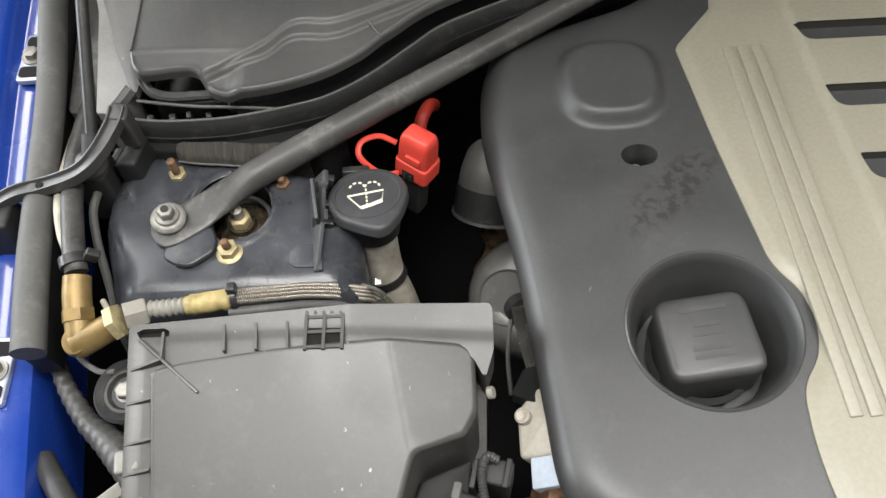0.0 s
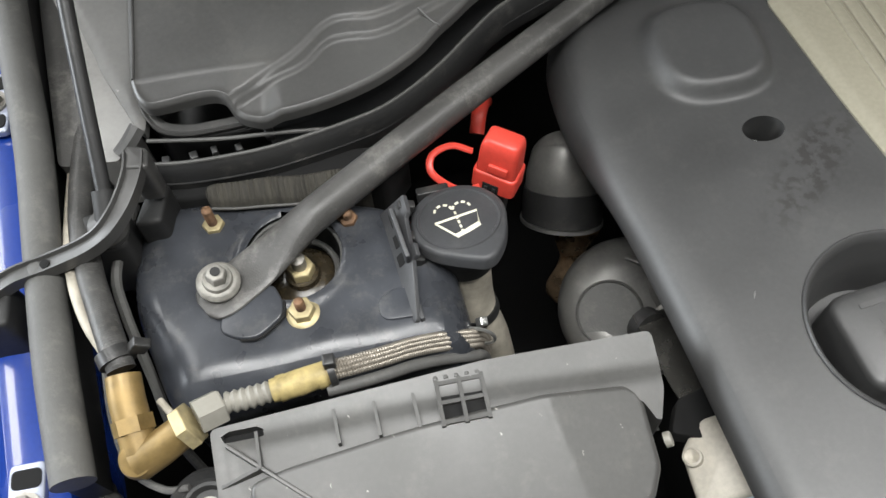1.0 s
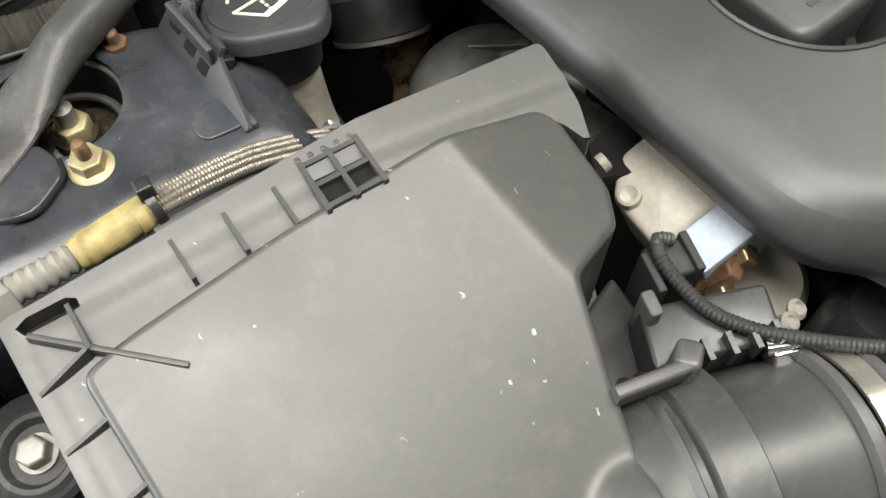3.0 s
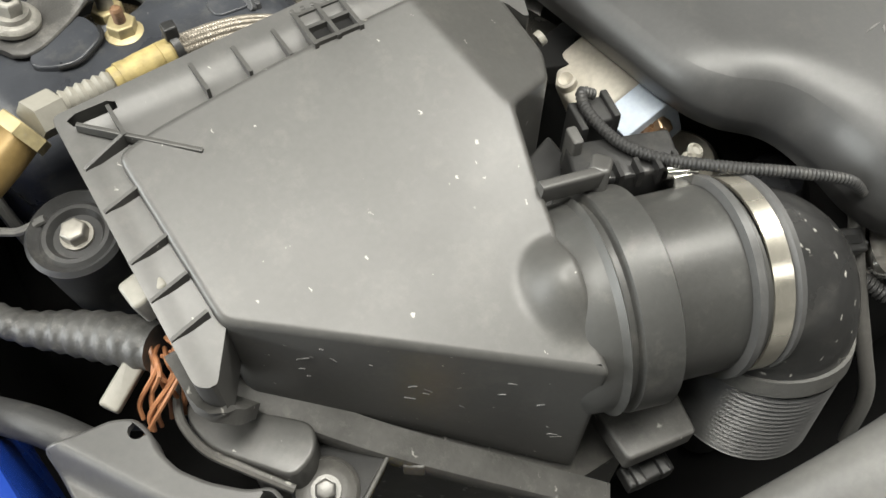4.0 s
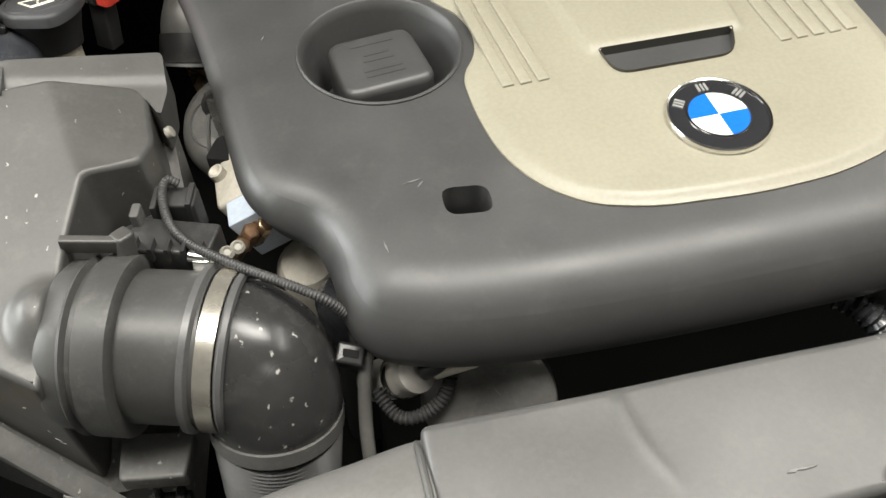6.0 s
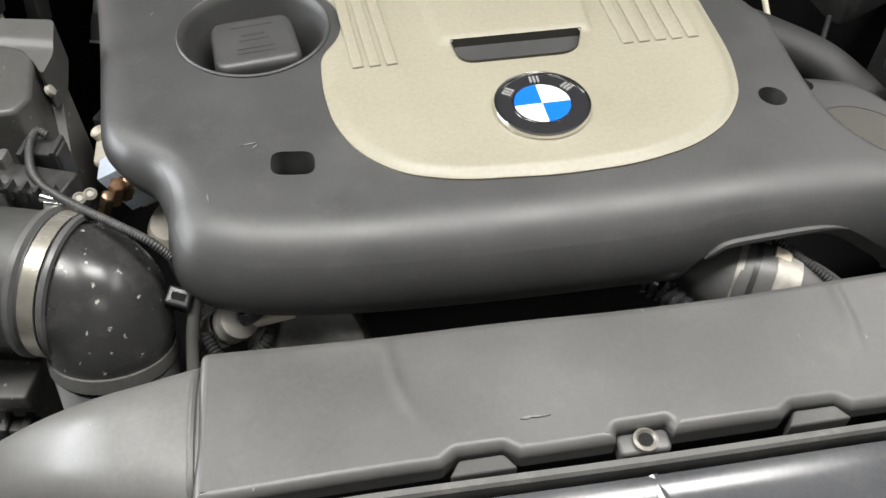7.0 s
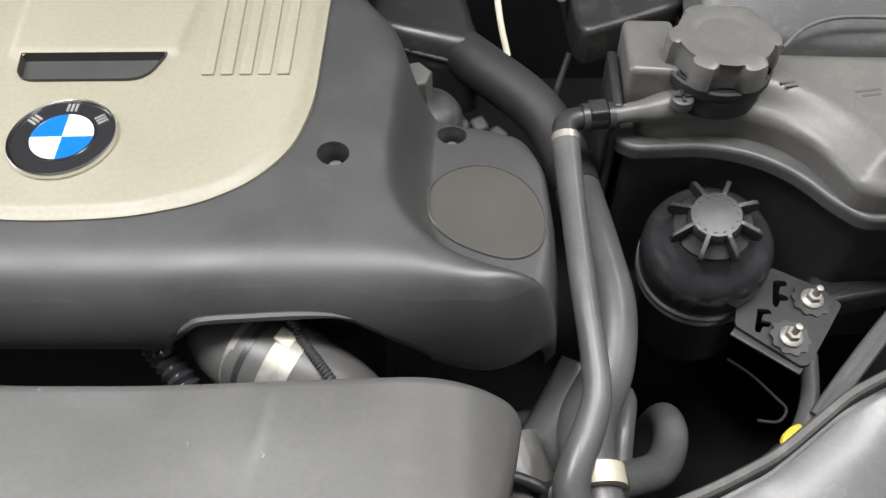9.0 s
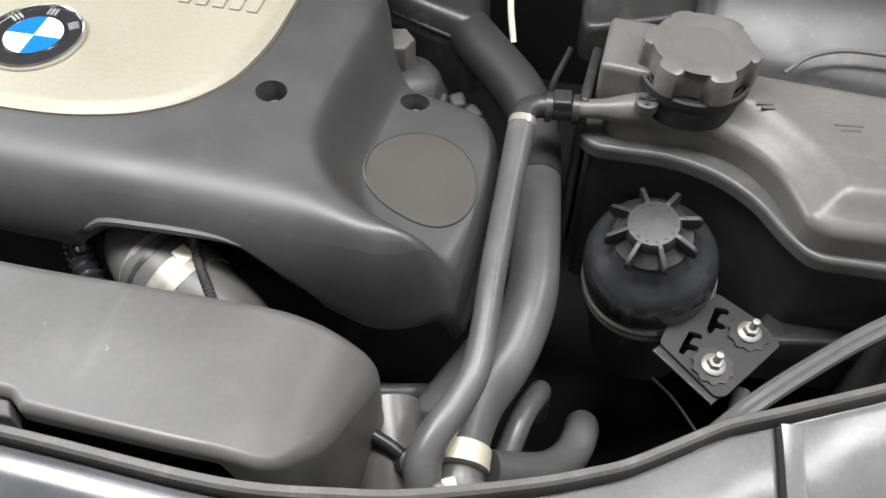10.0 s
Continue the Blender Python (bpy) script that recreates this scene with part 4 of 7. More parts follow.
# ---- front air duct ----
def front_duct():
    t = thing("air_duct", "broad grey plastic front air intake duct across the radiator", "air duct", (0.0, -0.21, 0.70))
    line = rounded([(-0.246, -0.2565), (-0.113, -0.2560), (-0.1065, -0.2515), (-0.104, -0.2500), (-0.078, -0.2500), (-0.0755, -0.2515), (-0.069, -0.2560), (-0.0155, -0.2560), (-0.0135, -0.2490), (0.0155, -0.2490), (0.0175, -0.2560), (0.081, -0.2560), (0.0875, -0.2515), (0.090, -0.2500), (0.116, -0.2500), (0.1185, -0.2515), (0.125, -0.2560),
                    (0.222, -0.2565), (0.262, -0.2545), (0.282, -0.231), (0.2975, -0.164), (0.255, -0.160), (0.10, -0.1690), (0.0, -0.1690), (-0.243, -0.162)],
                   [0.004] + [0.0016] * 16 + [0.02, 0.012, 0.03, 0.014, 0.05, 0.05, 0.03, 0.006], 8)

    def top(x, y, d):
        z = 0.838 - 0.006 * np.clip((x - 0.05) / 0.2, 0, 1)
        z = z - 0.070 * (1 - np.sqrt(1 - np.clip((x - 0.222) / 0.080, 0, 0.99) ** 2))
        t2 = np.clip(d / 0.006, 0, 1)
        for xr, bend, high in ((-0.134, 0.22, 0.0017), (0.151, -0.10, 0.0011)):
            s = -0.170 - y
            off = x - xr - bend * s * s / 0.06
            z = z + high * np.exp(-(off / 0.0032) ** 2) * step01(s, -0.004, 0.006) * step01(-s, -0.066, -0.030)
        return z - 0.006 * (1 - np.sqrt(1 - (1 - t2) ** 2)) + 0.0010 * np.sin(x * 31) * np.sin(y * 44)

    def foot(x, y):
        return 0.8225 - 0.12 * max(0.0, min(1.0, (x - 0.235) / 0.04)) if y < -0.235 else 0.70

    part("top_shell", field(line, top, 0.0026, foot, (), 0.006), DUCT, t, "pale grey ribbed upper shell", 55)
    # added near-black body gives the gap under the duct its shade
    part("gap_fill", prism(rounded([(-0.243, -0.2435), (0.205, -0.2435), (0.222, -0.236), (0.222, -0.176), (-0.243, -0.170)], 0.004), 0.70, 0.824), VOID, t, "near-black fill, shade of the gap under the duct")
    # left branch, falling towards the filter box
    secs = []
    for x, yc, hw, crest, hh in ((-0.238, -0.2095, 0.0455, 0.8365, 0.016), (-0.252, -0.209, 0.0465, 0.836, 0.022), (-0.275, -0.207, 0.0460, 0.833, 0.036), (-0.305, -0.203, 0.0440, 0.824, 0.046), (-0.345, -0.195, 0.0400, 0.801, 0.048), (-0.390, -0.181, 0.0340, 0.762, 0.044), (-0.425, -0.168, 0.0290, 0.718, 0.040), (-0.450, -0.158, 0.0260, 0.670, 0.036)):
        ring = []
        for k in range(19):
            a = math.pi * k / 18
            ring.append((x - 0.25 * hw * math.cos(a) * min(1.0, (-0.238 - x) / 0.08), yc + hw * np.sign(math.cos(a)) * abs(math.cos(a)) ** 0.72, crest - hh + hh * math.sin(a) ** 0.8))
        ring = ring[::-1]
        ring += [(x, yc + hw, crest - hh - 0.09), (x, yc - hw, crest - hh - 0.09)]
        secs.append(np.array(ring))
    fine = smooth_curve(np.array(secs).reshape(len(secs), -1), n=6).reshape(-1, len(secs[0]), 3)
    part("side_branch", skin(list(fine)), BRANCH, t, "branch falling towards the filter box, its highlight put into a paler grey", 50)
    part("seam", tube([(-0.2475, -0.2535, 0.822), (-0.2470, -0.242, 0.833), (-0.2465, -0.21, 0.8375), (-0.2460, -0.178, 0.834), (-0.2455, -0.166, 0.824)], 0.0022, 8), DUCT, t)
    part("scuff", prism(rounded([(-0.0655, -0.2350), (-0.061, -0.2358), (-0.0595, -0.2349), (-0.055, -0.2356), (-0.048, -0.2351), (-0.054, -0.2346), (-0.0600, -0.2341), (-0.063, -0.2338)], 0.0003, 2), 0.8370, 0.8382, 0), PALE_SCRAPE, t, "pale scraped mark")
    part("screw_tab", prism(rounded([(-0.014, -0.2625), (0.016, -0.2625), (0.016, -0.2495), (-0.014, -0.2495)], 0.004), 0.82, 0.8305, 0.002), DUCT, t)
    part("screw_socket", lathe([(0.0042, 0.8332), (0.0001, 0.8332)], 20, Matrix.Translation((0.0015, -0.2560, 0))), VOID, t, "dark screw socket")
    s = part("screw", joined(lathe([(0.0072, 0.8305), (0.0072, 0.8335), (0.0055, 0.8345), (0.0042, 0.8330), (0.0001, 0.8325)], 28, Matrix.Translation((0.0015, -0.2560, 0)))), DULL_STEEL, t, "zinc screw in its cup washer")
    for x0 in (-0.0905, 0.1035):
        part("tongue", prism(rounded([(x0 - 0.019, -0.2605), (x0 + 0.019, -0.2605), (x0 + 0.0125, -0.2512), (x0 - 0.0125, -0.2512)], 0.002), 0.815, 0.8315, 0.0015), DUCT, t)
    return t


front_duct()


# ---- radiator support ----
RIM = [(-0.649, -0.0890, 0.813), (-0.629, -0.087, 0.818), (-0.611, -0.088, 0.820), (-0.597, -0.091, 0.821), (-0.589, -0.097, 0.822), (-0.581, -0.108, 0.822), (-0.573, -0.121, 0.823), (-0.562, -0.132, 0.824), (-0.545, -0.142, 0.825), (-0.497, -0.172, 0.827), (-0.407, -0.214, 0.828), (-0.308, -0.250, 0.829), (-0.255, -0.264, 0.829), (-0.13, -0.2655, 0.829), (0.0, -0.2675, 0.829), (0.135, -0.2675, 0.828),
       (0.24, -0.267, 0.824), (0.30, -0.255, 0.815), (0.335, -0.2425, 0.804), (0.393, -0.2165, 0.790), (0.425, -0.2005, 0.785), (0.447, -0.1880, 0.782), (0.475, -0.1675, 0.780), (0.500, -0.1495, 0.779), (0.529, -0.1340, 0.777), (0.554, -0.1205, 0.775), (0.60, -0.095, 0.770), (0.70, -0.040, 0.76)]


def radiator_support():
    t = thing("radiator_support", "glossy black radiator support panel with rubber edge", "front panel", (0, -0.33, 0.60), kind="structure")
    part("edge_strip", sweep(RIM, [(0.0028, -0.012), (0.0032, 0.002), (0.0015, 0.004), (-0.002, 0.004), (-0.0035, 0.001), (-0.003, -0.012)][::-1], 6), RUBBER_GREY, t, "grey rubber edge strip")
    q = smooth_curve(RIM, n=6)
    prof = [(0.0032, -0.012), (0.0052, -0.0125), (0.0066, -0.0062), (0.011, -0.0050), (0.030, -0.010), (0.050, -0.016), (0.058, -0.024), (0.060, -0.05), (0.075, -0.06), (0.12, -0.07), (0.20, -0.12), (0.24, -0.25)]
    rings = []
    tan = np.gradient(q, axis=0)
    for c, d in zip(q, tan):
        d = d / np.linalg.norm(d)
        s = np.array([d[1], -d[0], 0])
        s /= np.linalg.norm(s)
        k = min(1.0, max(0.22, (c[0] + 0.60) / 0.10))
        narrow = 1 - 0.20 * min(1.0, max(0.0, (0.42 - c[0]) / 0.12)) * min(1.0, max(0.0, (c[0] + 0.30) / 0.2))
        rings.append([c + s * a * k * narrow + np.array([0, 0, b]) for a, b in prof])
    n = len(prof)
    cut = [i for i, c in enumerate(q) if c[0] > 0.392][0]
    # past the first joint the reflection is coloured in with the paler plastic
    for name, rr, mat, label in (("panel", rings[:cut + 1], PANEL, "glossy black panel"), ("lamp_panel", rings[cut:], PANEL_LIT, "glossy panel over the headlamp, reflection put into its grey")):
        verts = [tuple(v) for r in rr for v in r]
        faces = [(i * n + k, (i + 1) * n + k, (i + 1) * n + k + 1, i * n + k + 1) for i in range(len(rr) - 1) for k in range(n - 1)]
        part(name, (verts, faces), mat, t, label)
    part("rib", tube([(0.002, -0.272, 0.820), (0.006, -0.296, 0.817), (0.008, -0.32, 0.808)], [0.004, 0.0045, 0.005], 8), PANEL, t)
    # added near-black wall closes the shaded gap behind the edge strip
    part("gap_backing", sweep([(x, y + 0.012, z - 0.10) for x, y, z in RIM if -0.24 < x < 0.49], [(0.004, -0.12), (0.004, 0.035), (-0.004, 0.035), (-0.004, -0.12)], 4), VOID, t)
    part("joint", tube([(0.393, -0.226, 0.7845), (0.395, -0.239, 0.7815), (0.398, -0.252, 0.7775)], 0.0018, 6), VOID, t, "dark joint gap")
    part("joint", tube([(0.5305, -0.142, 0.7745), (0.533, -0.161, 0.771), (0.536, -0.185, 0.764)], 0.0024, 6), VOID, t, "dark joint gap")
    part("joint_strip", bar((0.5385, -0.137, 0.7735), (0.546, -0.190, 0.7610), 0.012, 0.0030, 0.001), PANEL_LIT, t, "raised strip along the joint")

    g = thing("grille_trim", "pale grey plastic trim strip in front of the radiator panel", "trim", (0.16, -0.335, 0.70))
    part("strip", prism(rounded([(0.06, -0.317), (0.150, -0.3165), (0.222, -0.3145), (0.226, -0.326), (0.222, -0.352), (0.06, -0.352)], 0.003, 3), 0.70, 0.783, 0.003), TANK, g)
    part("groove", bar((0.17, -0.326, 0.7832), (0.222, -0.322, 0.7832), 0.003, 0.0012, 0), BLACK, g, "dark groove")
    b = thing("lamp_bracket", "pale headlamp bracket plate with dark socket bolt", "bracket", (0.36, -0.32, 0.70))
    part("plate", prism(rounded([(0.300, -0.330), (0.316, -0.311), (0.334, -0.3015), (0.362, -0.297), (0.395, -0.283), (0.43, -0.30), (0.42, -0.352), (0.30, -0.352)], 0.004, 3), 0.70, 0.757, 0.003), PALE, b, "pale dusty plate")
    part("bolt", lathe([(0.0105, 0.7565), (0.0105, 0.7595), (0.0090, 0.7610), (0.0046, 0.7610), (0.0042, 0.7585), (0.0001, 0.7585)], 32, Matrix.Translation((0.341, -0.314, 0))), STEEL, b, "bright round bolt")
    part("bolt_ring", lathe([(0.0135, 0.7565), (0.0135, 0.7580), (0.0108, 0.7580)], 32, Matrix.Translation((0.341, -0.314, 0))), BLACK, b, "black ring")
    part("bolt_socket", lathe([(0.0041, 0.7590), (0.0001, 0.7590)], 18, Matrix.Translation((0.341, -0.314, 0))), VOID, b, "dark socket")


radiator_support()


# ---- strut tower side ----
def strut_tower():
    t = thing("strut_tower", "dusty blue-black painted strut tower with top opening", "strut tower", (-0.56, 0.24, 0.60))
    line = rounded([(-0.655, 0.320), (-0.664, 0.255), (-0.655, 0.205), (-0.640, 0.163), (-0.455, 0.168), (-0.452, 0.20), (-0.460, 0.255), (-0.490, 0.285), (-0.57, 0.310)], [0.01, 0.02, 0.03, 0.03, 0.03, 0.02, 0.02, 0.02, 0.02], 6)

    def top(x, y, d):
        z = 0.848 - 0.10 * np.clip(y - 0.28, 0, 1) - 0.06 * np.clip(x + 0.50, 0, 1)
        r = np.hypot(x + 0.557, y - 0.254)
        z = z + 0.0025 * np.exp(-((r - 0.0345) / 0.003) ** 2)
        w = 0.018 + 0.012 * step01(-y, -0.24, -0.20)
        t2 = np.clip(d / w, 0, 1)
        return z - w * (1 - np.sqrt(1 - (1 - t2) ** 2)) + 0.0006 * np.sin(x * 90) * np.sin(y * 70)

    part("dome", field(line, top, 0.0034, lambda x, y: 0.66, [circle(-0.557, 0.254, 0.0315, 40)], 0.018), TOWER, t, "", 45)
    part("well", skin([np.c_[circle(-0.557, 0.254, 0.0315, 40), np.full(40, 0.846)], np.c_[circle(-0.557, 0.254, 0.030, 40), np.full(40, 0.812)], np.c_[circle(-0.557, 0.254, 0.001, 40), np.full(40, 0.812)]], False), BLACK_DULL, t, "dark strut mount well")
    m = Matrix.Translation((-0.555, 0.252, 0.812)) @ Matrix.Scale(0.80, 4)
    mt = part("strut_mount", lathe([(0.030, 0.0), (0.030, 0.008), (0.024, 0.014), (0.015, 0.016), (0.014, 0.022), (0.0001, 0.022)], 32, m), RUST_OIL, t, "oily rubber strut mount")
    part("nut", prism(hexagon(0.0115), 0.018, 0.032, 0.002, m), YELLOW_ZINC, mt, "brassy centre nut")
    part("stud", lathe([(0.006, 0.03), (0.006, 0.044), (0.0001, 0.046)], 16, m), DULL_STEEL, mt)
    part("raised_pad", prism(rounded([(-0.607, 0.209), (-0.594, 0.2015), (-0.583, 0.2005), (-0.567, 0.212), (-0.566, 0.222), (-0.571, 0.236), (-0.60, 0.234)], 0.006), 0.843, 0.8515, 0.0015), TOWER, t, "raised stamped pad")
    part("pad_edge", tube([(-0.594, 0.2012, 0.8505), (-0.583, 0.2003, 0.8505), (-0.5735, 0.206, 0.8505), (-0.5665, 0.2125, 0.8505), (-0.5655, 0.222, 0.8505)], 0.0009, 6, 4), VOID, t, "dark gap at the pad edge")
    part("moulded_tab", prism(rounded([(-0.508, 0.197), (-0.483, 0.196), (-0.482, 0.214), (-0.496, 0.219), (-0.509, 0.212)], 0.008), 0.842, 0.8488, 0.001), TOWER, t)
    part("drain_hole", lathe([(0.0022, 0.8478), (0.0022, 0.8484), (0.0001, 0.8484)], 14, Matrix.Translation((-0.612, 0.203, 0))), VOID, t, "small dark hole")
    part("well_ring", tube([(-0.556 + 0.0245 * math.cos(a), 0.253 + 0.0245 * math.sin(a), 0.826) for a in np.linspace(0, 2 * math.pi, 33)], 0.0022, 8, 1), RUBBER_GREY, t, "dusty inner rubber ring")
    part("well_step", tube([(-0.557 + 0.0312 * math.cos(a), 0.254 + 0.0312 * math.sin(a), 0.8435) for a in np.linspace(0, 2 * math.pi, 41)], 0.0016, 8, 1), RUBBER_GREY, t, "pale rim of the opening")
    part("sealing_lip", tube([(-0.655, 0.31, 0.855), (-0.668, 0.265, 0.852), (-0.664, 0.235, 0.848), (-0.657, 0.20, 0.82), (-0.652, 0.17, 0.79), (-0.645, 0.155, 0.74)], 0.0035, 8), RUBBER_GREY, t, "frayed rubber lip")
    return t


strut_tower()


def stud_nut(x, y, z, h, rusty, r=0.0115):
    t = thing("tower_stud", ("rusty stud and nut on the strut tower" if rusty else "brass coloured nut and stud on the strut tower"), "stud", (x, y, z), "strut tower studs")
    m = Matrix.Translation((x, y, z)) @ Matrix.Scale(0.70, 4)
    nut = RUST if rusty else YELLOW_ZINC
    part("washer", lathe([(0.0150, -0.001), (0.0150, 0.002), (0.012, 0.004), (0.0001, 0.004)], 24, m), nut, t)
    part("nut", prism(hexagon(r), 0.003, 0.013, 0.0015, m), nut, t)
    part("threaded_end", lathe([(0.0040 + 0.0008 * (k % 2), 0.012 + k * 0.0008) for k in range(int(h / 0.0008))] + [(0.0036, 0.012 + h), (0.0001, 0.0130 + h)], 14, m), RUST, t, "rusted thread")


stud_nut(-0.555, 0.2125, 0.847, 0.014, False)
stud_nut(-0.606, 0.288, 0.842, 0.024, False, 0.0105)
stud_nut(-0.519, 0.274, 0.842, 0.010, True, 0.0095)


def strut_brace():
    t = thing("strut_brace", "grey scuffed metal strut brace bolted to the tower", "strut brace", (-0.596, 0.237, 0.85))
    a, b = np.array((-0.598, 0.2365, 0.8520)), np.array((-0.10, 0.5480, 0.8545))
    d = (b - a) / np.linalg.norm(b - a)
    up = np.array([0, 0, 1.0])
    s = np.cross(d, up)
    s /= np.linalg.norm(s)
    u = np.cross(s, d)
    rings = []
    ang = np.arange(20) / 20 * 2 * np.pi
    for dist, w, h, lift in ((-0.020, 0.008, 0.0025, 0), (-0.016, 0.015, 0.003, 0), (-0.006, 0.0185, 0.003, 0), (0.010, 0.0185, 0.003, 0), (0.024, 0.0180, 0.0035, 0.001), (0.040, 0.0165, 0.007, 0.004), (0.060, 0.0145, 0.0115, 0.008), (0.085, 0.0135, 0.0135, 0.010),
                             (0.20, 0.0132, 0.0132, 0.012), (0.40, 0.0125, 0.0125, 0.012), (0.53, 0.012, 0.012, 0.012)):
        c = a + d * dist + u * lift
        w, h = w * 0.86, h * 0.86
        sq = np.sign(np.cos(ang)) * np.abs(np.cos(ang)) ** 0.7, np.sign(np.sin(ang)) * np.abs(np.sin(ang)) ** 0.7
        k = 1.0 if h < 0.006 else 0.0
        cx = sq[0] * k + np.cos(ang) * (1 - k)
        cy = sq[1] * k + np.sin(ang) * (1 - k)
        rings.append(c + w * cx[:, None] * s + h * cy[:, None] * u)
    fine = smooth_curve(np.array(rings).reshape(len(rings), -1), n=5).reshape(-1, 20, 3)
    part("rod", skin(list(fine)), BRACE, t, "dusty grey rod with flattened end")
    m = pose(-0.603, 0.239, 0.8585, 5, 6, 15) @ Matrix.Scale(0.74, 4)
    bo = part("bolt", joined(lathe([(0.0180, -0.002), (0.0184, 0.0015), (0.0165, 0.0045), (0.0145, 0.0055), (0.0001, 0.006)], 36, m), lathe([(0.0130, 0.005), (0.0118, 0.009), (0.0001, 0.0094)], 28, m)), DUSTY_ZINC, t, "large dusty zinc flange bolt")
    part("head", prism(hexagon(0.0088), 0.006, 0.020, 0.0025, m), DUSTY_ZINC, bo)
    part("head_socket", lathe([(0.0042, 0.0208), (0.0042, 0.0213), (0.0001, 0.0213)], 14, m), BLACK_DULL, bo)
    return t


strut_brace()


def tower_bracket():
    t = thing("pipe_bracket", "dusty black plastic clip bracket beside the washer filler", "bracket", (-0.485, 0.23, 0.84))
    stand = Matrix(((0.105, 0.62, -0.777, -0.4985), (-0.9945, 0.066, -0.082, 0.2735), (0.0, 0.782, 0.623, 0.8445), (0.0, 0.0, 0.0, 1.0)))
    outline = rounded([(0.0, 0.002), (0.045, 0.0), (0.082, 0.003), (0.082, 0.006), (0.060, 0.014), (0.046, 0.019), (0.046, 0.024), (0.037, 0.025), (0.036, 0.021), (0.018, 0.024), (0.016, 0.028), (0.003, 0.029)], 0.0012, 2)
    part("plate", prism(outline, -0.0015, 0.0015, 0.0005, stand), CAP, t, "upright slotted plate")
    for s0, z0, w, h in ((0.012, 0.014, 0.010, 0.007), (0.027, 0.012, 0.009, 0.008), (0.040, 0.009, 0.008, 0.006)):
        part("slot", prism(rect(w, h, 0.001, s0, z0), 0.0012, 0.0019, 0, stand), VOID, t, "dark slot")
    part("flange", bar((-0.4905, 0.262, 0.866), (-0.4855, 0.228, 0.862), 0.003, 0.011, 0.001), CAP, t)
    for y, z in ((0.268, 0.862), (0.248, 0.856), (0.234, 0.852)):
        part("claw", prism(rect(0.011, 0.006, 0.0015), 0, 0.010, 0.001, pose(-0.483, y, z - 0.008, 0, 20, 0)), BLACK, t)
    part("tail", bar((-0.4845, 0.205, 0.8455), (-0.4835, 0.1925, 0.8475), 0.003, 0.006, 0.001), CAP, t)


tower_bracket()


def washer_filler():
    t = thing("washer_filler", "black screen wash filler cap on an aged plastic neck", "washer cap", (-0.448, 0.235, 0.68))
    top = Vector((-0.449, 0.254, 0.8575))
    base = Vector((-0.447, 0.240, 0.80))
    m = aim(base, top)
    L = (top - base).length
    cap = smooth_curve([(0.031, 0.0), (0.0295, 0.012), (0.022, 0.0235), (0.010, 0.0305), (-0.004, 0.0315), (-0.018, 0.027), (-0.0275, 0.0165), (-0.0315, 0.002), (-0.029, -0.013), (-0.0215, -0.0235), (-0.010, -0.0305), (0.004, -0.037), (0.0115, -0.0385), (0.0185, -0.034), (0.0265, -0.020)], True, 4)
    turn = m @ Matrix.Rotation(math.atan2((m.inverted().to_3x3() @ Vector((1, 0, 0))).y, (m.inverted().to_3x3() @ Vector((1, 0, 0))).x), 4, "Z")
    lid = part("cap", prism(cap, L - 0.010, L, 0.0035, turn), CAP, t, "round dusty black cap with pouring lip")
    part("cap_rim", tube([tuple(turn @ Vector((0.0262 * math.cos(a), 0.0262 * math.sin(a), L - 0.0003))) for a in np.linspace(0, 2 * math.pi, 41)], 0.0014, 6, 1), CAP, lid)
    part("hinge", prism(rect(0.022, 0.007, 0.002, -0.012, 0.034), L - 0.010, L - 0.002, 0.001, turn), BLACK, lid)
    part("funnel", lathe([(0.017, 0.018), (0.0205, 0.020), (0.0225, 0.030), (0.0275, L - 0.014), (0.0290, L - 0.008)], 40, turn), BLACK_DULL, t)
    # wash symbol: windscreen outline and spray arcs
    z = L + 0.0003

    def stroke(pts, w=0.00085):
        part("symbol_stroke", tube([tuple(turn @ Vector((x, y, z))) for x, y in pts], w, 6, 1, squash=0.35), SYMBOL, lid, "pale printed stroke")

    stroke([(-0.0155, -0.0015), (0.0125, 0.0035), (0.0120, -0.0075), (-0.0040, -0.0155), (-0.0155, -0.0015)])
    stroke([(-0.0040, -0.0155), (0.004, -0.0125), (0.0122, -0.0085)], 0.0017)
    for cx in (-0.0085, 0.0035):
        for k in range(4):
            a = np.linspace(math.pi * (1 - k / 4.0) - 0.12, math.pi * (1 - (k + 1) / 4.0) + 0.20, 4)
            stroke([(cx + 0.0058 * math.cos(v), 0.0075 + 0.0062 * math.sin(v)) for v in a])
    for k in range(5):
        stroke([(-0.0015 + 0.0005 * k, 0.006 - 0.0042 * k), (-0.0012 + 0.0005 * k, 0.0035 - 0.0042 * k)], 0.0008)
    neck = [tuple(base + Vector((-0.0005, 0.005, 0.022))), (-0.4465, 0.236, 0.785), (-0.443, 0.230, 0.762), (-0.436, 0.223, 0.735), (-0.430, 0.215, 0.68), (-0.43, 0.21, 0.62)]
    part("neck", tube(neck, [0.017, 0.0168, 0.0165, 0.016, 0.016, 0.016], 28, 8), GREYPIPE, t, "yellowed translucent filler neck")
    part("neck_ring", tube([(-0.4450, 0.2325, 0.772), (-0.4435, 0.2305, 0.765)], [0.0180, 0.0180], 28, 2), BLACK_DULL, t)


washer_filler()


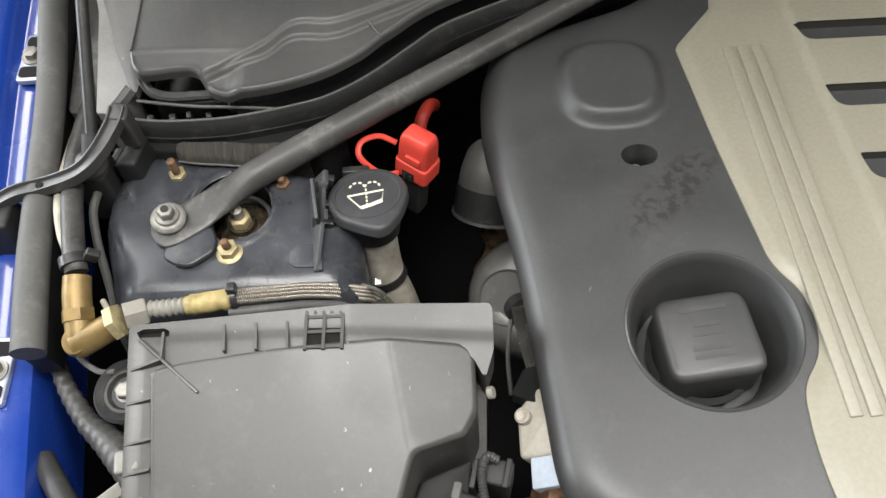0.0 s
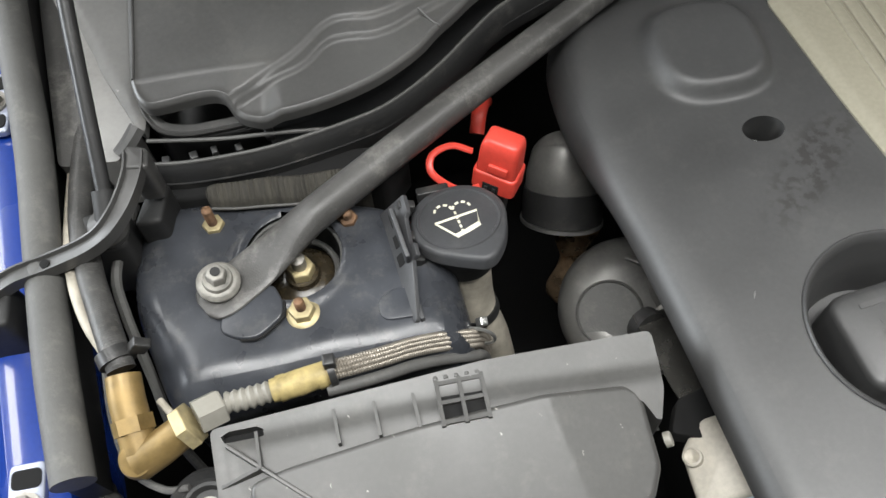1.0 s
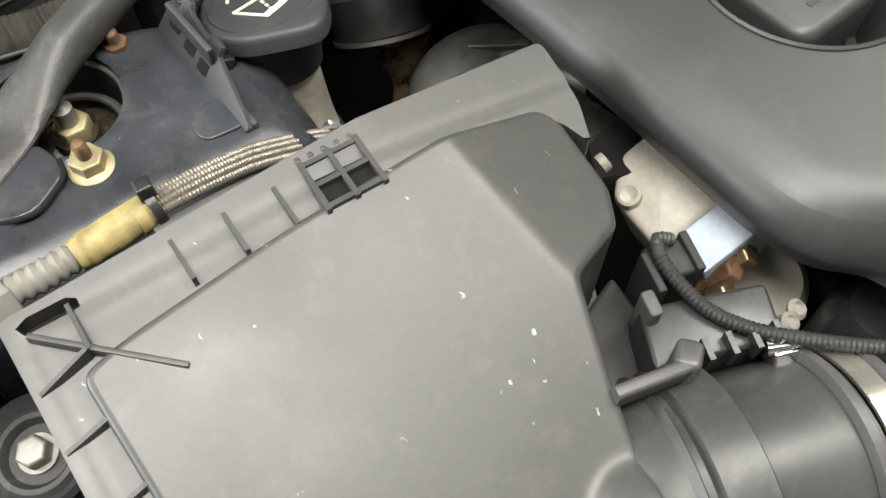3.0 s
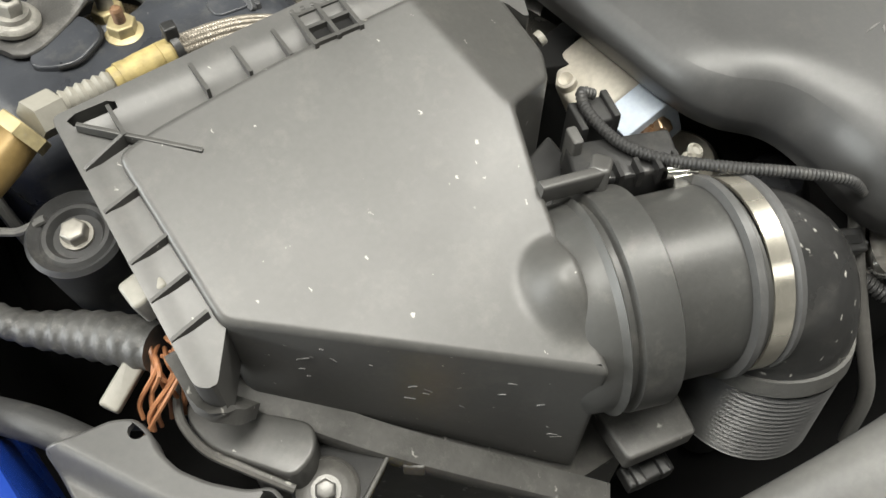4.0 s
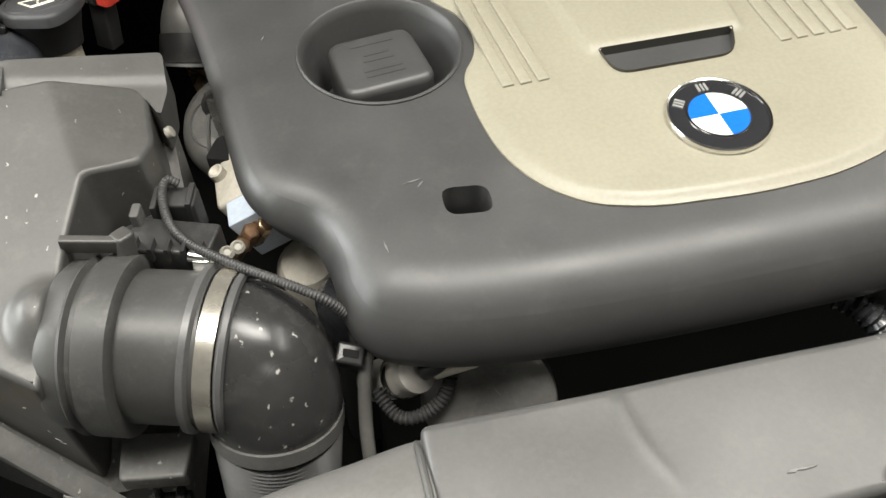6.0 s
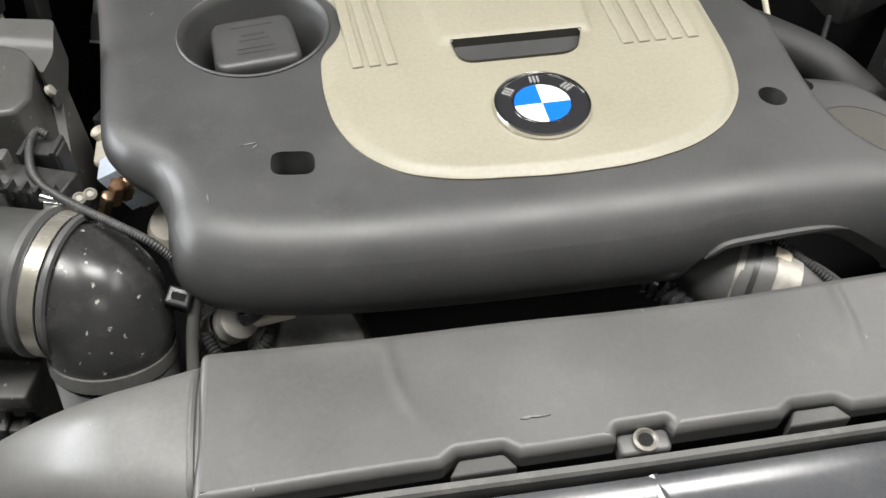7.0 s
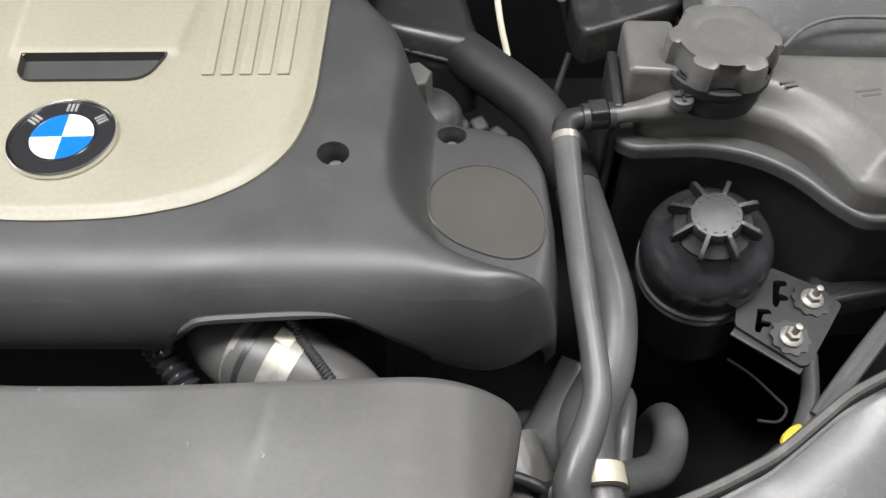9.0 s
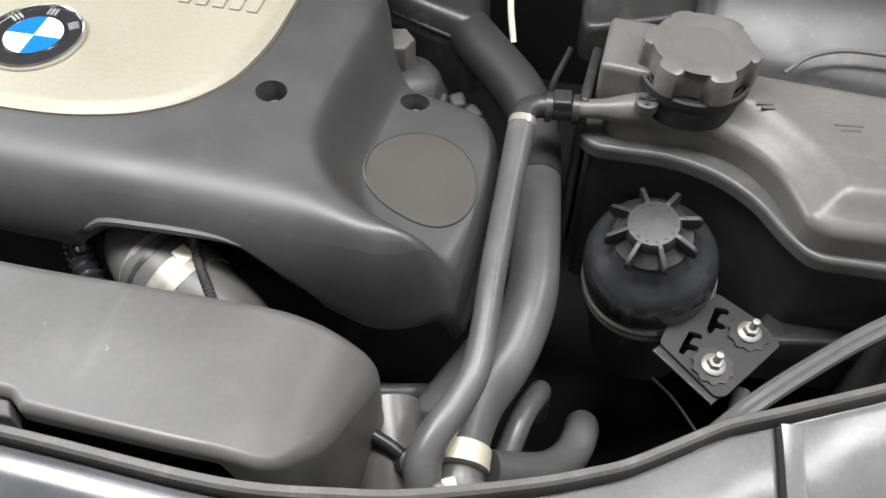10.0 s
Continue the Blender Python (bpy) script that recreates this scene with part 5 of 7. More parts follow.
def red_cap():
    t = thing("jump_terminal_cover", "bright red plastic cover of the battery jump terminal", "terminal cover", (-0.408, 0.296, 0.79))
    foot, head = Vector((-0.4125, 0.3000, 0.8270)), Vector((-0.4075, 0.3035, 0.8660))
    up = (head - foot).normalized()
    across = Vector((0.82, -0.57, 0.05))
    across = (across - up * across.dot(up)).normalized()
    back = up.cross(across)
    m = Matrix(((across.x, back.x, up.x, foot.x), (across.y, back.y, up.y, foot.y), (across.z, back.z, up.z, foot.z), (0, 0, 0, 1)))
    L = (head - foot).length
    hood = []
    for z, w, d, r in ((0.004, 0.0145, 0.0105, 0.004), (0.030, 0.0138, 0.0100, 0.004), (L - 0.006, 0.0134, 0.0096, 0.004), (L - 0.002, 0.0124, 0.0086, 0.004), (L, 0.0105, 0.0068, 0.004)):
        hood.append(np.c_[rounded([(-w, -d), (w, -d), (w, d), (-w, d)], r, 5), np.full(24, z)])
    part("hood", moved(skin(hood), m), RED, t, "", 50)
    part("skirt", prism(rounded([(-0.0160, -0.0120), (0.0160, -0.0120), (0.0160, 0.0120), (-0.0160, 0.0120)], 0.005, 5), -0.005, 0.011, 0.002, m), RED, t)
    part("catch", prism(rect(0.014, 0.003, 0.001, 0.002, -0.0108), 0.015, 0.021, 0.001, m), RED, t)
    part("mouth", prism(rect(0.012, 0.004, 0.001, -0.001, -0.0108), -0.0055, 0.003, 0, m), VOID, t, "dark catch opening")
    for dx in (-0.003, 0.003):
        part("catch_pin", prism(rect(0.0022, 0.004, 0.0005, dx - 0.001, -0.0118), -0.005, 0.001, 0, m), BLACK, t)
    part("strap", tube([(-0.428, 0.312, 0.845), (-0.442, 0.316, 0.850), (-0.456, 0.311, 0.850), (-0.459, 0.301, 0.846), (-0.451, 0.293, 0.840), (-0.440, 0.289, 0.834), (-0.428, 0.292, 0.830)], 0.0026, 8, 6, squash=0.6), RED, t, "curved red strap")
    part("terminal", prism(rect(0.018, 0.016, 0.003), -0.05, -0.004, 0.002, m), BLACK_DULL, t)


red_cap()
solo("red_battery_cable", tube([(-0.414, 0.366, 0.790), (-0.410, 0.377, 0.797), (-0.404, 0.390, 0.796), (-0.400, 0.400, 0.785)], 0.006, 14), RED, "short dark red battery cable end behind the cover", "cable")


def braided_hose():
    t = thing("braided_hose", "braided steel fuel hose with brass fittings", "hose", (-0.53, 0.17, 0.80))
    line = [(-0.543, 0.1632, 0.8680), (-0.5316, 0.1640, 0.8675), (-0.5197, 0.1658, 0.8655), (-0.5072, 0.1690, 0.8610), (-0.494, 0.1740, 0.853), (-0.480, 0.1785, 0.843), (-0.466, 0.1815, 0.834), (-0.455, 0.1840, 0.825), (-0.447, 0.1900, 0.808), (-0.440, 0.201, 0.76)]
    for k in range(4):
        o = (k - 1.5) * 0.0031
        part("braid_strand", tube([(x + o * 0.34, y + o * 0.78, z + 0.002 + o * 0.30 - 0.0006 * abs(k - 1.5)) for x, y, z in line], 0.0021, 10, 10, 0.00022, 0.0016), BRAID, t, "fine braided steel strand")
    part("lower_hose", tube([(x - 0.0015, y - 0.0095, z - 0.0045) for x, y, z in line], 0.0036, 12, 10), RUBBER_GREY, t, "second thin grey hose under the braid")
    part("ferrule", tube([(-0.575, 0.1580, 0.868), (-0.56, 0.1600, 0.868), (-0.539, 0.1635, 0.868)], [0.0068, 0.0077, 0.0070], 16, 4), YELLOW_TAPE, t, "grubby yellow taped ferrule")
    for k in range(3):
        part("tape_turn", tube([(-0.571 + 0.011 * k, 0.1585 + 0.0014 * k, 0.868), (-0.566 + 0.011 * k, 0.1593 + 0.0014 * k, 0.868)], [0.0079, 0.0076], 16, 1), YELLOW_TAPE, t)
    part("crimp", tube([(-0.601, 0.156, 0.869), (-0.590, 0.1565, 0.8685), (-0.573, 0.1585, 0.868)], [0.0058, 0.0062, 0.0058], 18, 6, 0.0007, 0.0045), CONNECTOR, t, "ribbed pale crimp")
    part("union_nut", prism(hexagon(0.0105), 0.0, 0.016, 0.002, aim((-0.617, 0.150, 0.871), (-0.600, 0.157, 0.867))), CONNECTOR, t, "pale union nut")
    band = part("cable_tie", tube([(-0.5425, 0.1630, 0.868), (-0.5385, 0.1636, 0.868)], [0.0092, 0.0092], 16, 1), BLACK, t, "black cable tie")
    part("tie_head", prism(rect(0.007, 0.007, 0.001), 0.0, 0.007, 0.001, Matrix.Translation((-0.540, 0.1645, 0.876))), BLACK, band)
    wire = [(-0.4535 + 0.010 * math.cos(a), 0.1935 - 0.004 * math.cos(a), 0.832 + 0.011 * math.sin(a)) for a in np.linspace(0, 2 * math.pi, 17)]
    wire = [(x + 0.0035, y - 0.0050, z - 0.014) for x, y, z in wire]
    part("wire_tie", tube(wire, 0.0012, 6, 1), STEEL, t, "pale wire tie")
    part("wire_knot", prism(rect(0.006, 0.006, 0.001), 0, 0.006, 0.001, pose(-0.447, 0.200, 0.812, 20, 30, 10)), STEEL, t)


braided_hose()


def brass_elbow():
    t = thing("brass_elbow", "brass elbow fitting joining the hoses by the wing", "pipe fitting", (-0.645, 0.145, 0.85))
    part("upright_arm", tube([(-0.6555, 0.181, 0.876), (-0.6545, 0.165, 0.871), (-0.651, 0.140, 0.861)], [0.0098, 0.0102, 0.0102], 24, 4), BRASS, t)
    part("collar", tube([(-0.6535, 0.158, 0.869), (-0.6525, 0.150, 0.866)], [0.0118, 0.0118], 6, 1), BRASS, t)
    part("side_arm", tube([(-0.653, 0.135, 0.859), (-0.638, 0.140, 0.864), (-0.621, 0.147, 0.870)], [0.0105, 0.0102, 0.0096], 24, 4), BRASS, t)
    part("corner", lathe([(0.0001, -0.0122), (0.006, -0.0112), (0.0098, -0.0075), (0.0115, -0.001), (0.0113, 0.004), (0.009, 0.008), (0.0001, 0.009)], 24, pose(-0.6515, 0.137, 0.8605, 20, -15, 20)), BRASS, t)
    part("lock_nut", prism(hexagon(0.0135), 0.0, 0.007, 0.001, aim((-0.625, 0.1455, 0.869), (-0.617, 0.1485, 0.8715))), YELLOW_ZINC, t, "bright yellow lock nut")


brass_elbow()


def wing_hoses():
    t = thing("supply_hose", "black rubber supply hose clamped to the brass elbow", "hose", (-0.67, 0.25, 0.80))
    part("hose", tube([(-0.656, 0.184, 0.877), (-0.659, 0.196, 0.880), (-0.668, 0.225, 0.876), (-0.679, 0.26, 0.868), (-0.688, 0.31, 0.86), (-0.690, 0.40, 0.85)], 0.0082, 18, 14, 0.00012, 0.0015), TAPE, t)
    c = part("hose_clamp", tube([(-0.657, 0.188, 0.8785), (-0.6595, 0.195, 0.880)], [0.0108, 0.0108], 22, 1), BLACK, t, "black hose clamp")
    part("clamp_lug", prism(rect(0.010, 0.006, 0.001), 0, 0.010, 0.001, pose(-0.646, 0.193, 0.882, 0, 40, 0)), BLACK, c)
    solo("grey_tube", tube([(-0.668, 0.20, 0.862), (-0.680, 0.225, 0.868), (-0.690, 0.26, 0.866), (-0.697, 0.31, 0.855), (-0.70, 0.40, 0.84)], 0.0042, 10), GREYPIPE, "thin pale grey tube along the supply hose", "tube")
    solo("thin_cable", tube([(-0.672, 0.205, 0.862), (-0.672, 0.17, 0.850), (-0.665, 0.14, 0.840), (-0.648, 0.125, 0.835), (-0.632, 0.122, 0.838)], 0.0022, 8), RUBBER_GREY, "thin grey cable behind the brass elbow", "cable")
    solo("thin_cable", tube([(-0.640, 0.168, 0.862), (-0.630, 0.155, 0.862), (-0.618, 0.150, 0.860)], 0.0022, 8), GREYPIPE, "thin grey cable above the brass elbow", "cable")


wing_hoses()


def seal_bar():
    t = thing("wing_seal", "long grey foam rubber seal along the wing", "rubber seal", (-0.70, 0.25, 0.84))
    part("bulb", tube([(-0.6915, 0.132, 0.853), (-0.7015, 0.20, 0.858), (-0.7105, 0.28, 0.862), (-0.716, 0.36, 0.872), (-0.728, 0.46, 0.888), (-0.745, 0.60, 0.90)], [0.0125, 0.0125, 0.012, 0.012, 0.012, 0.012], 20, 8), RUBBER_GREY, t, "grey sponge rubber bulb")
    part("carrier", sweep([(-0.694, 0.135, 0.838), (-0.712, 0.28, 0.846), (-0.724, 0.42, 0.865), (-0.745, 0.60, 0.88)], [(-0.008, -0.03), (0.008, -0.03), (0.008, 0.006), (-0.008, 0.006)], 5), BLACK_DULL, t)


seal_bar()


def rail_bracket():
    t = thing("cross_bracket", "bent black channel bracket running from wing to cowl", "bracket", (-0.68, 0.28, 0.86))
    line = [(-0.775, 0.252, 0.852), (-0.745, 0.258, 0.862), (-0.725, 0.263, 0.869), (-0.703, 0.2645, 0.874), (-0.684, 0.2645, 0.881), (-0.670, 0.2655, 0.887), (-0.659, 0.2690, 0.893), (-0.649, 0.2775, 0.899), (-0.6425, 0.288, 0.903), (-0.6385, 0.300, 0.905), (-0.6375, 0.312, 0.906)]
    part("channel", sweep(line, [(0.0060, -0.006), (0.0060, 0.003), (0.0048, 0.003), (0.0040, 0.0), (-0.0040, 0.0), (-0.0048, 0.003), (-0.0060, 0.003), (-0.0060, -0.006)], 6), COWL, t, "", 30)
    part("rivet", lathe([(0.003, -0.001), (0.003, 0.0012), (0.0001, 0.0015)], 12, pose(-0.703, 0.2645, 0.8745)), VOID, t, "small dark hole")
    part("web", prism(rounded([(-0.652, 0.285), (-0.634, 0.285), (-0.628, 0.314), (-0.642, 0.314)], 0.004), 0.80, 0.868, 0.003), BLACK_DULL, t)
    part("end_clip", prism(rounded([(-0.6445, 0.301), (-0.629, 0.299), (-0.629, 0.314), (-0.643, 0.319)], 0.004), 0.872, 0.9065, 0.002), COWL, t)
    part("base_block", prism(rounded([(-0.77, 0.235), (-0.73, 0.235), (-0.73, 0.268), (-0.77, 0.268)], 0.006), 0.82, 0.862, 0.003), BLACK_DULL, t)


rail_bracket()


def gas_strut():
    t = thing("bonnet_gas_strut", "thin black bonnet gas strut on its ball mount", "gas strut", (-0.66, 0.29, 0.87))
    part("rod", tube([(-0.6605, 0.296, 0.892), (-0.658, 0.372, 0.950), (-0.654, 0.46, 1.017), (-0.648, 0.60, 1.12)], 0.0048, 12, 2), BLACK, t)
    part("rod_end", tube([(-0.6615, 0.280, 0.880), (-0.6605, 0.298, 0.893)], [0.0085, 0.0075], 14, 2), BLACK_DULL, t)
    part("ball_socket", lathe([(0.0001, -0.012), (0.010, -0.008), (0.013, 0.0), (0.010, 0.008), (0.0001, 0.012)], 20, pose(-0.664, 0.281, 0.876)), COWL, t)
    part("mount", prism(rect(0.03, 0.03, 0.006), 0, 0.055, 0.004, pose(-0.670, 0.285, 0.815)), BLACK_DULL, t)


gas_strut()


# ---- cowl ----
def cowl():
    t = thing("cabin_filter_cowl", "large dusty grey plastic cabin filter housing under the windscreen", "cowl", (-0.5, 0.45, 0.86))
    front = smooth_curve([(-0.641, 0.372), (-0.638, 0.361), (-0.631, 0.3535), (-0.620, 0.3530), (-0.604, 0.3545), (-0.591, 0.3545), (-0.5835, 0.3515), (-0.5785, 0.3445), (-0.571, 0.3375), (-0.557, 0.3325), (-0.538, 0.3325), (-0.512, 0.3375), (-0.482, 0.3480), (-0.455, 0.3640), (-0.438, 0.3790), (-0.425, 0.3890), (-0.390, 0.4140), (-0.30, 0.455)], n=5)
    line = np.array(list(front) + [(-0.10, 0.53), (0.05, 0.55), (0.05, 0.72), (-0.636, 0.72), (-0.640, 0.46)])
    low = smooth_curve([(-0.5805, 0.325), (-0.5785, 0.344), (-0.567, 0.3515), (-0.549, 0.3585), (-0.533, 0.3640), (-0.5235, 0.3705), (-0.515, 0.3790), (-0.506, 0.3830), (-0.495, 0.3830), (-0.482, 0.3815), (-0.468, 0.3835), (-0.455, 0.3890), (-0.440, 0.3960), (-0.40, 0.415), (-0.30, 0.47)], n=6)
    high = smooth_curve([(-0.586, 0.325), (-0.5815, 0.348), (-0.566, 0.3570), (-0.550, 0.3655), (-0.5375, 0.3725), (-0.526, 0.3815), (-0.515, 0.3915), (-0.505, 0.3965), (-0.495, 0.3970), (-0.482, 0.3950), (-0.468, 0.3970), (-0.454, 0.4020), (-0.438, 0.4080), (-0.40, 0.425), (-0.30, 0.48)], n=6)
    back = [(0.2, 0.62), (0.2, 0.9), (-0.72, 0.9), (-0.72, 0.325)]
    lower = np.array(list(low) + back)
    upper = np.array(list(high) + back)

    def fold(x):
        return 0.3735 - 0.06 * np.clip(x + 0.60, 0, 1)

    def level(x, y):
        x, y = np.array(x, float), np.array(y, float)
        z = 0.8955 + 0.10 * np.clip(y - 0.37, 0, 1) - 0.03 * np.clip(x + 0.45, 0, 1)
        s1, _ = sdf(np.c_[x, y], lower)
        s2, _ = sdf(np.c_[x, y], upper)
        z = z + 0.0034 * step01(s1, -0.0015, 0.0022) + 0.0030 * step01(s2, -0.0020, 0.0018)
        z = z - 0.22 * np.clip(fold(x) - y, 0, 0.03) * step01(-x, 0.545, 0.562)
        return z + 0.0007 * np.exp(-((y - fold(x)) / 0.0012) ** 2) * step01(-x, 0.545, 0.552)

    def top(x, y, d):
        t2 = np.clip(d / 0.003, 0, 1)
        return level(x, y) - 0.003 * (1 - np.sqrt(1 - (1 - t2) ** 2)) + 0.0006 * np.exp(-((d - 0.0030) / 0.0012) ** 2)

    part("upper_cover", field(line, top, 0.0017, 0.006, (), 0.003), COWL, t, "", 50)
    side = [(-0.6385, 0.3735), (-0.6375, 0.40), (-0.6365, 0.44), (-0.635, 0.52), (-0.634, 0.60)]
    part("side_bead", tube([(x, y, float(level([x], [y])[0])) for x, y in side], 0.0012, 8, 6), COWL, t, "worn pale moulded edge")
    rib = [(-0.4475, 0.3955), (-0.440, 0.3865), (-0.4345, 0.3815)]
    part("end_rib", tube([(x, y, float(level([x], [y])[0])) for x, y in rib], 0.0011, 8, 4), COWL, t)
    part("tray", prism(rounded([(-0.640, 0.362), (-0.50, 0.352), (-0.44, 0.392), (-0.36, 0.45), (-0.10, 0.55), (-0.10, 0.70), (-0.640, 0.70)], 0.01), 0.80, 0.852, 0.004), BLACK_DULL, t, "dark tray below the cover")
    scoop = [(-0.638, 0.370, 0.884), (-0.634, 0.360, 0.879), (-0.627, 0.352, 0.876), (-0.611, 0.3475, 0.875), (-0.586, 0.3475, 0.875), (-0.563, 0.349, 0.875)]
    part("louvre", sweep(scoop, [(-0.0040, -0.004), (0.0034, -0.004), (0.0044, 0.0), (0.0034, 0.0022), (0.0014, 0.0012), (-0.002, 0.0016), (-0.0040, 0.001)], 6), COWL, t, "", 30)
    part("louvre_post", bar((-0.5615, 0.348, 0.872), (-0.5600, 0.336, 0.866), 0.006, 0.012, 0.001), BLACK, t)
    part("wire_loop", tube([(-0.640, 0.3455, 0.874), (-0.612, 0.3405, 0.8735), (-0.587, 0.3370, 0.873), (-0.557, 0.3345, 0.873), (-0.524, 0.3315, 0.872)], 0.0014, 8, 6), RUBBER_GREY, t, "pale piping")
    rng = random.Random(9)
    for k in range(4):
        part("catch", prism(rect(0.004 + 0.003 * rng.random(), 0.006, 0.001), 0, 0.010, 0.001, pose(-0.634 + 0.0165 * k + 0.004 * rng.random(), 0.338, 0.853 + 0.003 * rng.random(), 10, 8 * rng.random(), 20 * rng.random())), BLACK, t)
    return t


cowl()


def cowl_seal():
    line = [(-0.640, 0.3275, 0.874), (-0.615, 0.3240, 0.874), (-0.588, 0.3225, 0.875), (-0.561, 0.3235, 0.875), (-0.530, 0.3285, 0.875), (-0.506, 0.3335, 0.875), (-0.484, 0.3400, 0.875), (-0.460, 0.3530, 0.875), (-0.437, 0.3700, 0.875), (-0.412, 0.392, 0.875), (-0.388, 0.4105, 0.876), (-0.35, 0.428, 0.877), (-0.30, 0.447, 0.88), (-0.24, 0.480, 0.885), (-0.10, 0.575, 0.89), (0.1, 0.60, 0.89)]
    prof = [(0.0045, -0.030), (0.0060, -0.020), (0.0050, -0.008), (0.0030, 0.0005), (0.0018, 0.0018), (0.0004, 0.0010), (-0.001, -0.008), (-0.003, -0.030)]
    t = thing("cowl_seal", "tall black rubber seal along the front of the cowl", "rubber seal", (-0.4, 0.38, 0.85))
    part("wall", sweep(line, prof, 6), RUBBER, t, "", 50)
    part("top_lip", tube([(x, y - 0.002, z + 0.0008) for x, y, z in line], 0.0013, 8, 6), RUBBER_GREY, t, "pale top edge")
    part("seam_bead", tube([(x, y - 0.0058, z - 0.017) for x, y, z in line], 0.0008, 6, 6), RUBBER, t)
    # near-black strip fills the black gap between seal and cowl
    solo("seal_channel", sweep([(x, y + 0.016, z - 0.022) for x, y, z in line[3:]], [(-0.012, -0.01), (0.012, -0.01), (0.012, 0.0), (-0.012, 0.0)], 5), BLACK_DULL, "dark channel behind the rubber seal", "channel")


cowl_seal()
felt = thing("bulkhead_felt", "worn grey-brown felt insulation on the bulkhead", "insulation", (-0.55, 0.31, 0.82), kind="structure")
part("sheet", field(smooth_curve([(-0.606, 0.301), (-0.590, 0.2975), (-0.570, 0.2955), (-0.548, 0.2930), (-0.525, 0.2945), (-0.508, 0.299), (-0.502, 0.306), (-0.53, 0.3095), (-0.57, 0.3120), (-0.604, 0.314)], True, 5),
     lambda x, y, d: 0.849 + 0.012 * np.sin(np.clip((y - 0.292) / 0.030, 0, 1) * 1.9) + 0.0005 * np.sin(x * 2600 + 3 * np.sin(x * 310)) + 0.0012 * np.sin(x * 130) - 0.004 * (1 - np.clip(d / 0.004, 0, 1)) ** 2, 0.0012, 0.05), FELT, felt)
part("hem", tube([(-0.606, 0.2995, 0.8505), (-0.590, 0.2962, 0.8505), (-0.570, 0.2942, 0.8500), (-0.548, 0.2917, 0.8495), (-0.530, 0.2925, 0.8490)], 0.0010, 8, 5), RUBBER_GREY, felt, "pale frayed lower hem")
# near-black block in place of the felt's shadowed upper part
solo("felt_shade", prism(rounded([(-0.645, 0.312), (-0.49, 0.303), (-0.47, 0.325), (-0.645, 0.345)], 0.004), 0.80, 0.850, 0.003), VOID, "near-black ledge standing in for shade above the felt insulation", "bulkhead", kind="structure")
solo("side_trim", field(rounded([(-0.674, 0.338), (-0.660, 0.3365), (-0.6545, 0.346), (-0.6465, 0.359), (-0.668, 0.407), (-0.6715, 0.42), (-0.691, 0.470), (-0.72, 0.56), (-0.73, 0.56), (-0.694, 0.455)], 0.002), lambda x, y, d: 0.870 + 0.0 * d, 0.005, 0.05),
     PALE, "pale grey plastic trim beside the cowl", "trim")
solo("trim_flap", sweep([(-0.660, 0.341, 0.872), (-0.653, 0.346, 0.876), (-0.645, 0.354, 0.881)], [(-0.007, -0.004), (-0.004, 0.001), (0.0, 0.003), (0.004, 0.002), (0.007, -0.002), (0.004, 0.0008), (0.0, 0.0015), (-0.0035, -0.0005)], 6), COWL, "curled dark grey trim corner by the cowl", "trim")
side_panel = thing("cowl_side_panel", "grey plastic panel with folded edge between cowl and trim", "trim", (-0.665, 0.47, 0.87))
part("sheet", field(rounded([(-0.6465, 0.357), (-0.6400, 0.349), (-0.6385, 0.362), (-0.6425, 0.376), (-0.6415, 0.46), (-0.638, 0.60), (-0.712, 0.60), (-0.692, 0.473), (-0.6725, 0.422), (-0.669, 0.409)], 0.0015), lambda x, y, d: 0.878 + 0.06 * np.clip(y - 0.40, 0, 1) + 0.002 * step01(d, 0.001, 0.004), 0.004, 0.008), BRANCH, side_panel)
part("folded_edge", tube([(-0.6412, 0.378, 0.8800), (-0.6420, 0.42, 0.8812), (-0.6412, 0.46, 0.8836), (-0.6390, 0.56, 0.8896)], 0.0016, 8, 5), COWL, side_panel, "dark folded edge")
solo("dark_trim", field(rounded([(-0.704, 0.349), (-0.681, 0.343), (-0.699, 0.477), (-0.712, 0.60), (-0.735, 0.60), (-0.720, 0.478)], 0.004), lambda x, y, d: 0.860 + 0.0 * d, 0.006, 0.05),
     BRACE, "grey plastic trim between seal and cowl", "trim")


# ---- front left corner ----
def bonnet_stop():
    t = thing("bonnet_buffer", "round black rubber buffer with a zinc hexagon bolt", "rubber buffer", (-0.622, 0.108, 0.80))
    m = pose(-0.622, 0.1085, 0.828, 6, -4, 0) @ Matrix.Scale(0.84, 4)
    part("cup", lathe([(0.026, -0.05), (0.027, 0.006), (0.0285, 0.010), (0.0260, 0.013), (0.0235, 0.010), (0.0215, 0.008), (0.019, 0.010), (0.0165, 0.010), (0.014, 0.006), (0.0001, 0.006)], 40, m), RUBBER, t)
    part("bolt", joined(prism(hexagon(0.0078), 0.006, 0.016, 0.002, m), lathe([(0.0095, 0.006), (0.0095, 0.008), (0.0001, 0.008)], 24, m)), DULL_STEEL, t, "bright zinc hexagon bolt")


bonnet_stop()


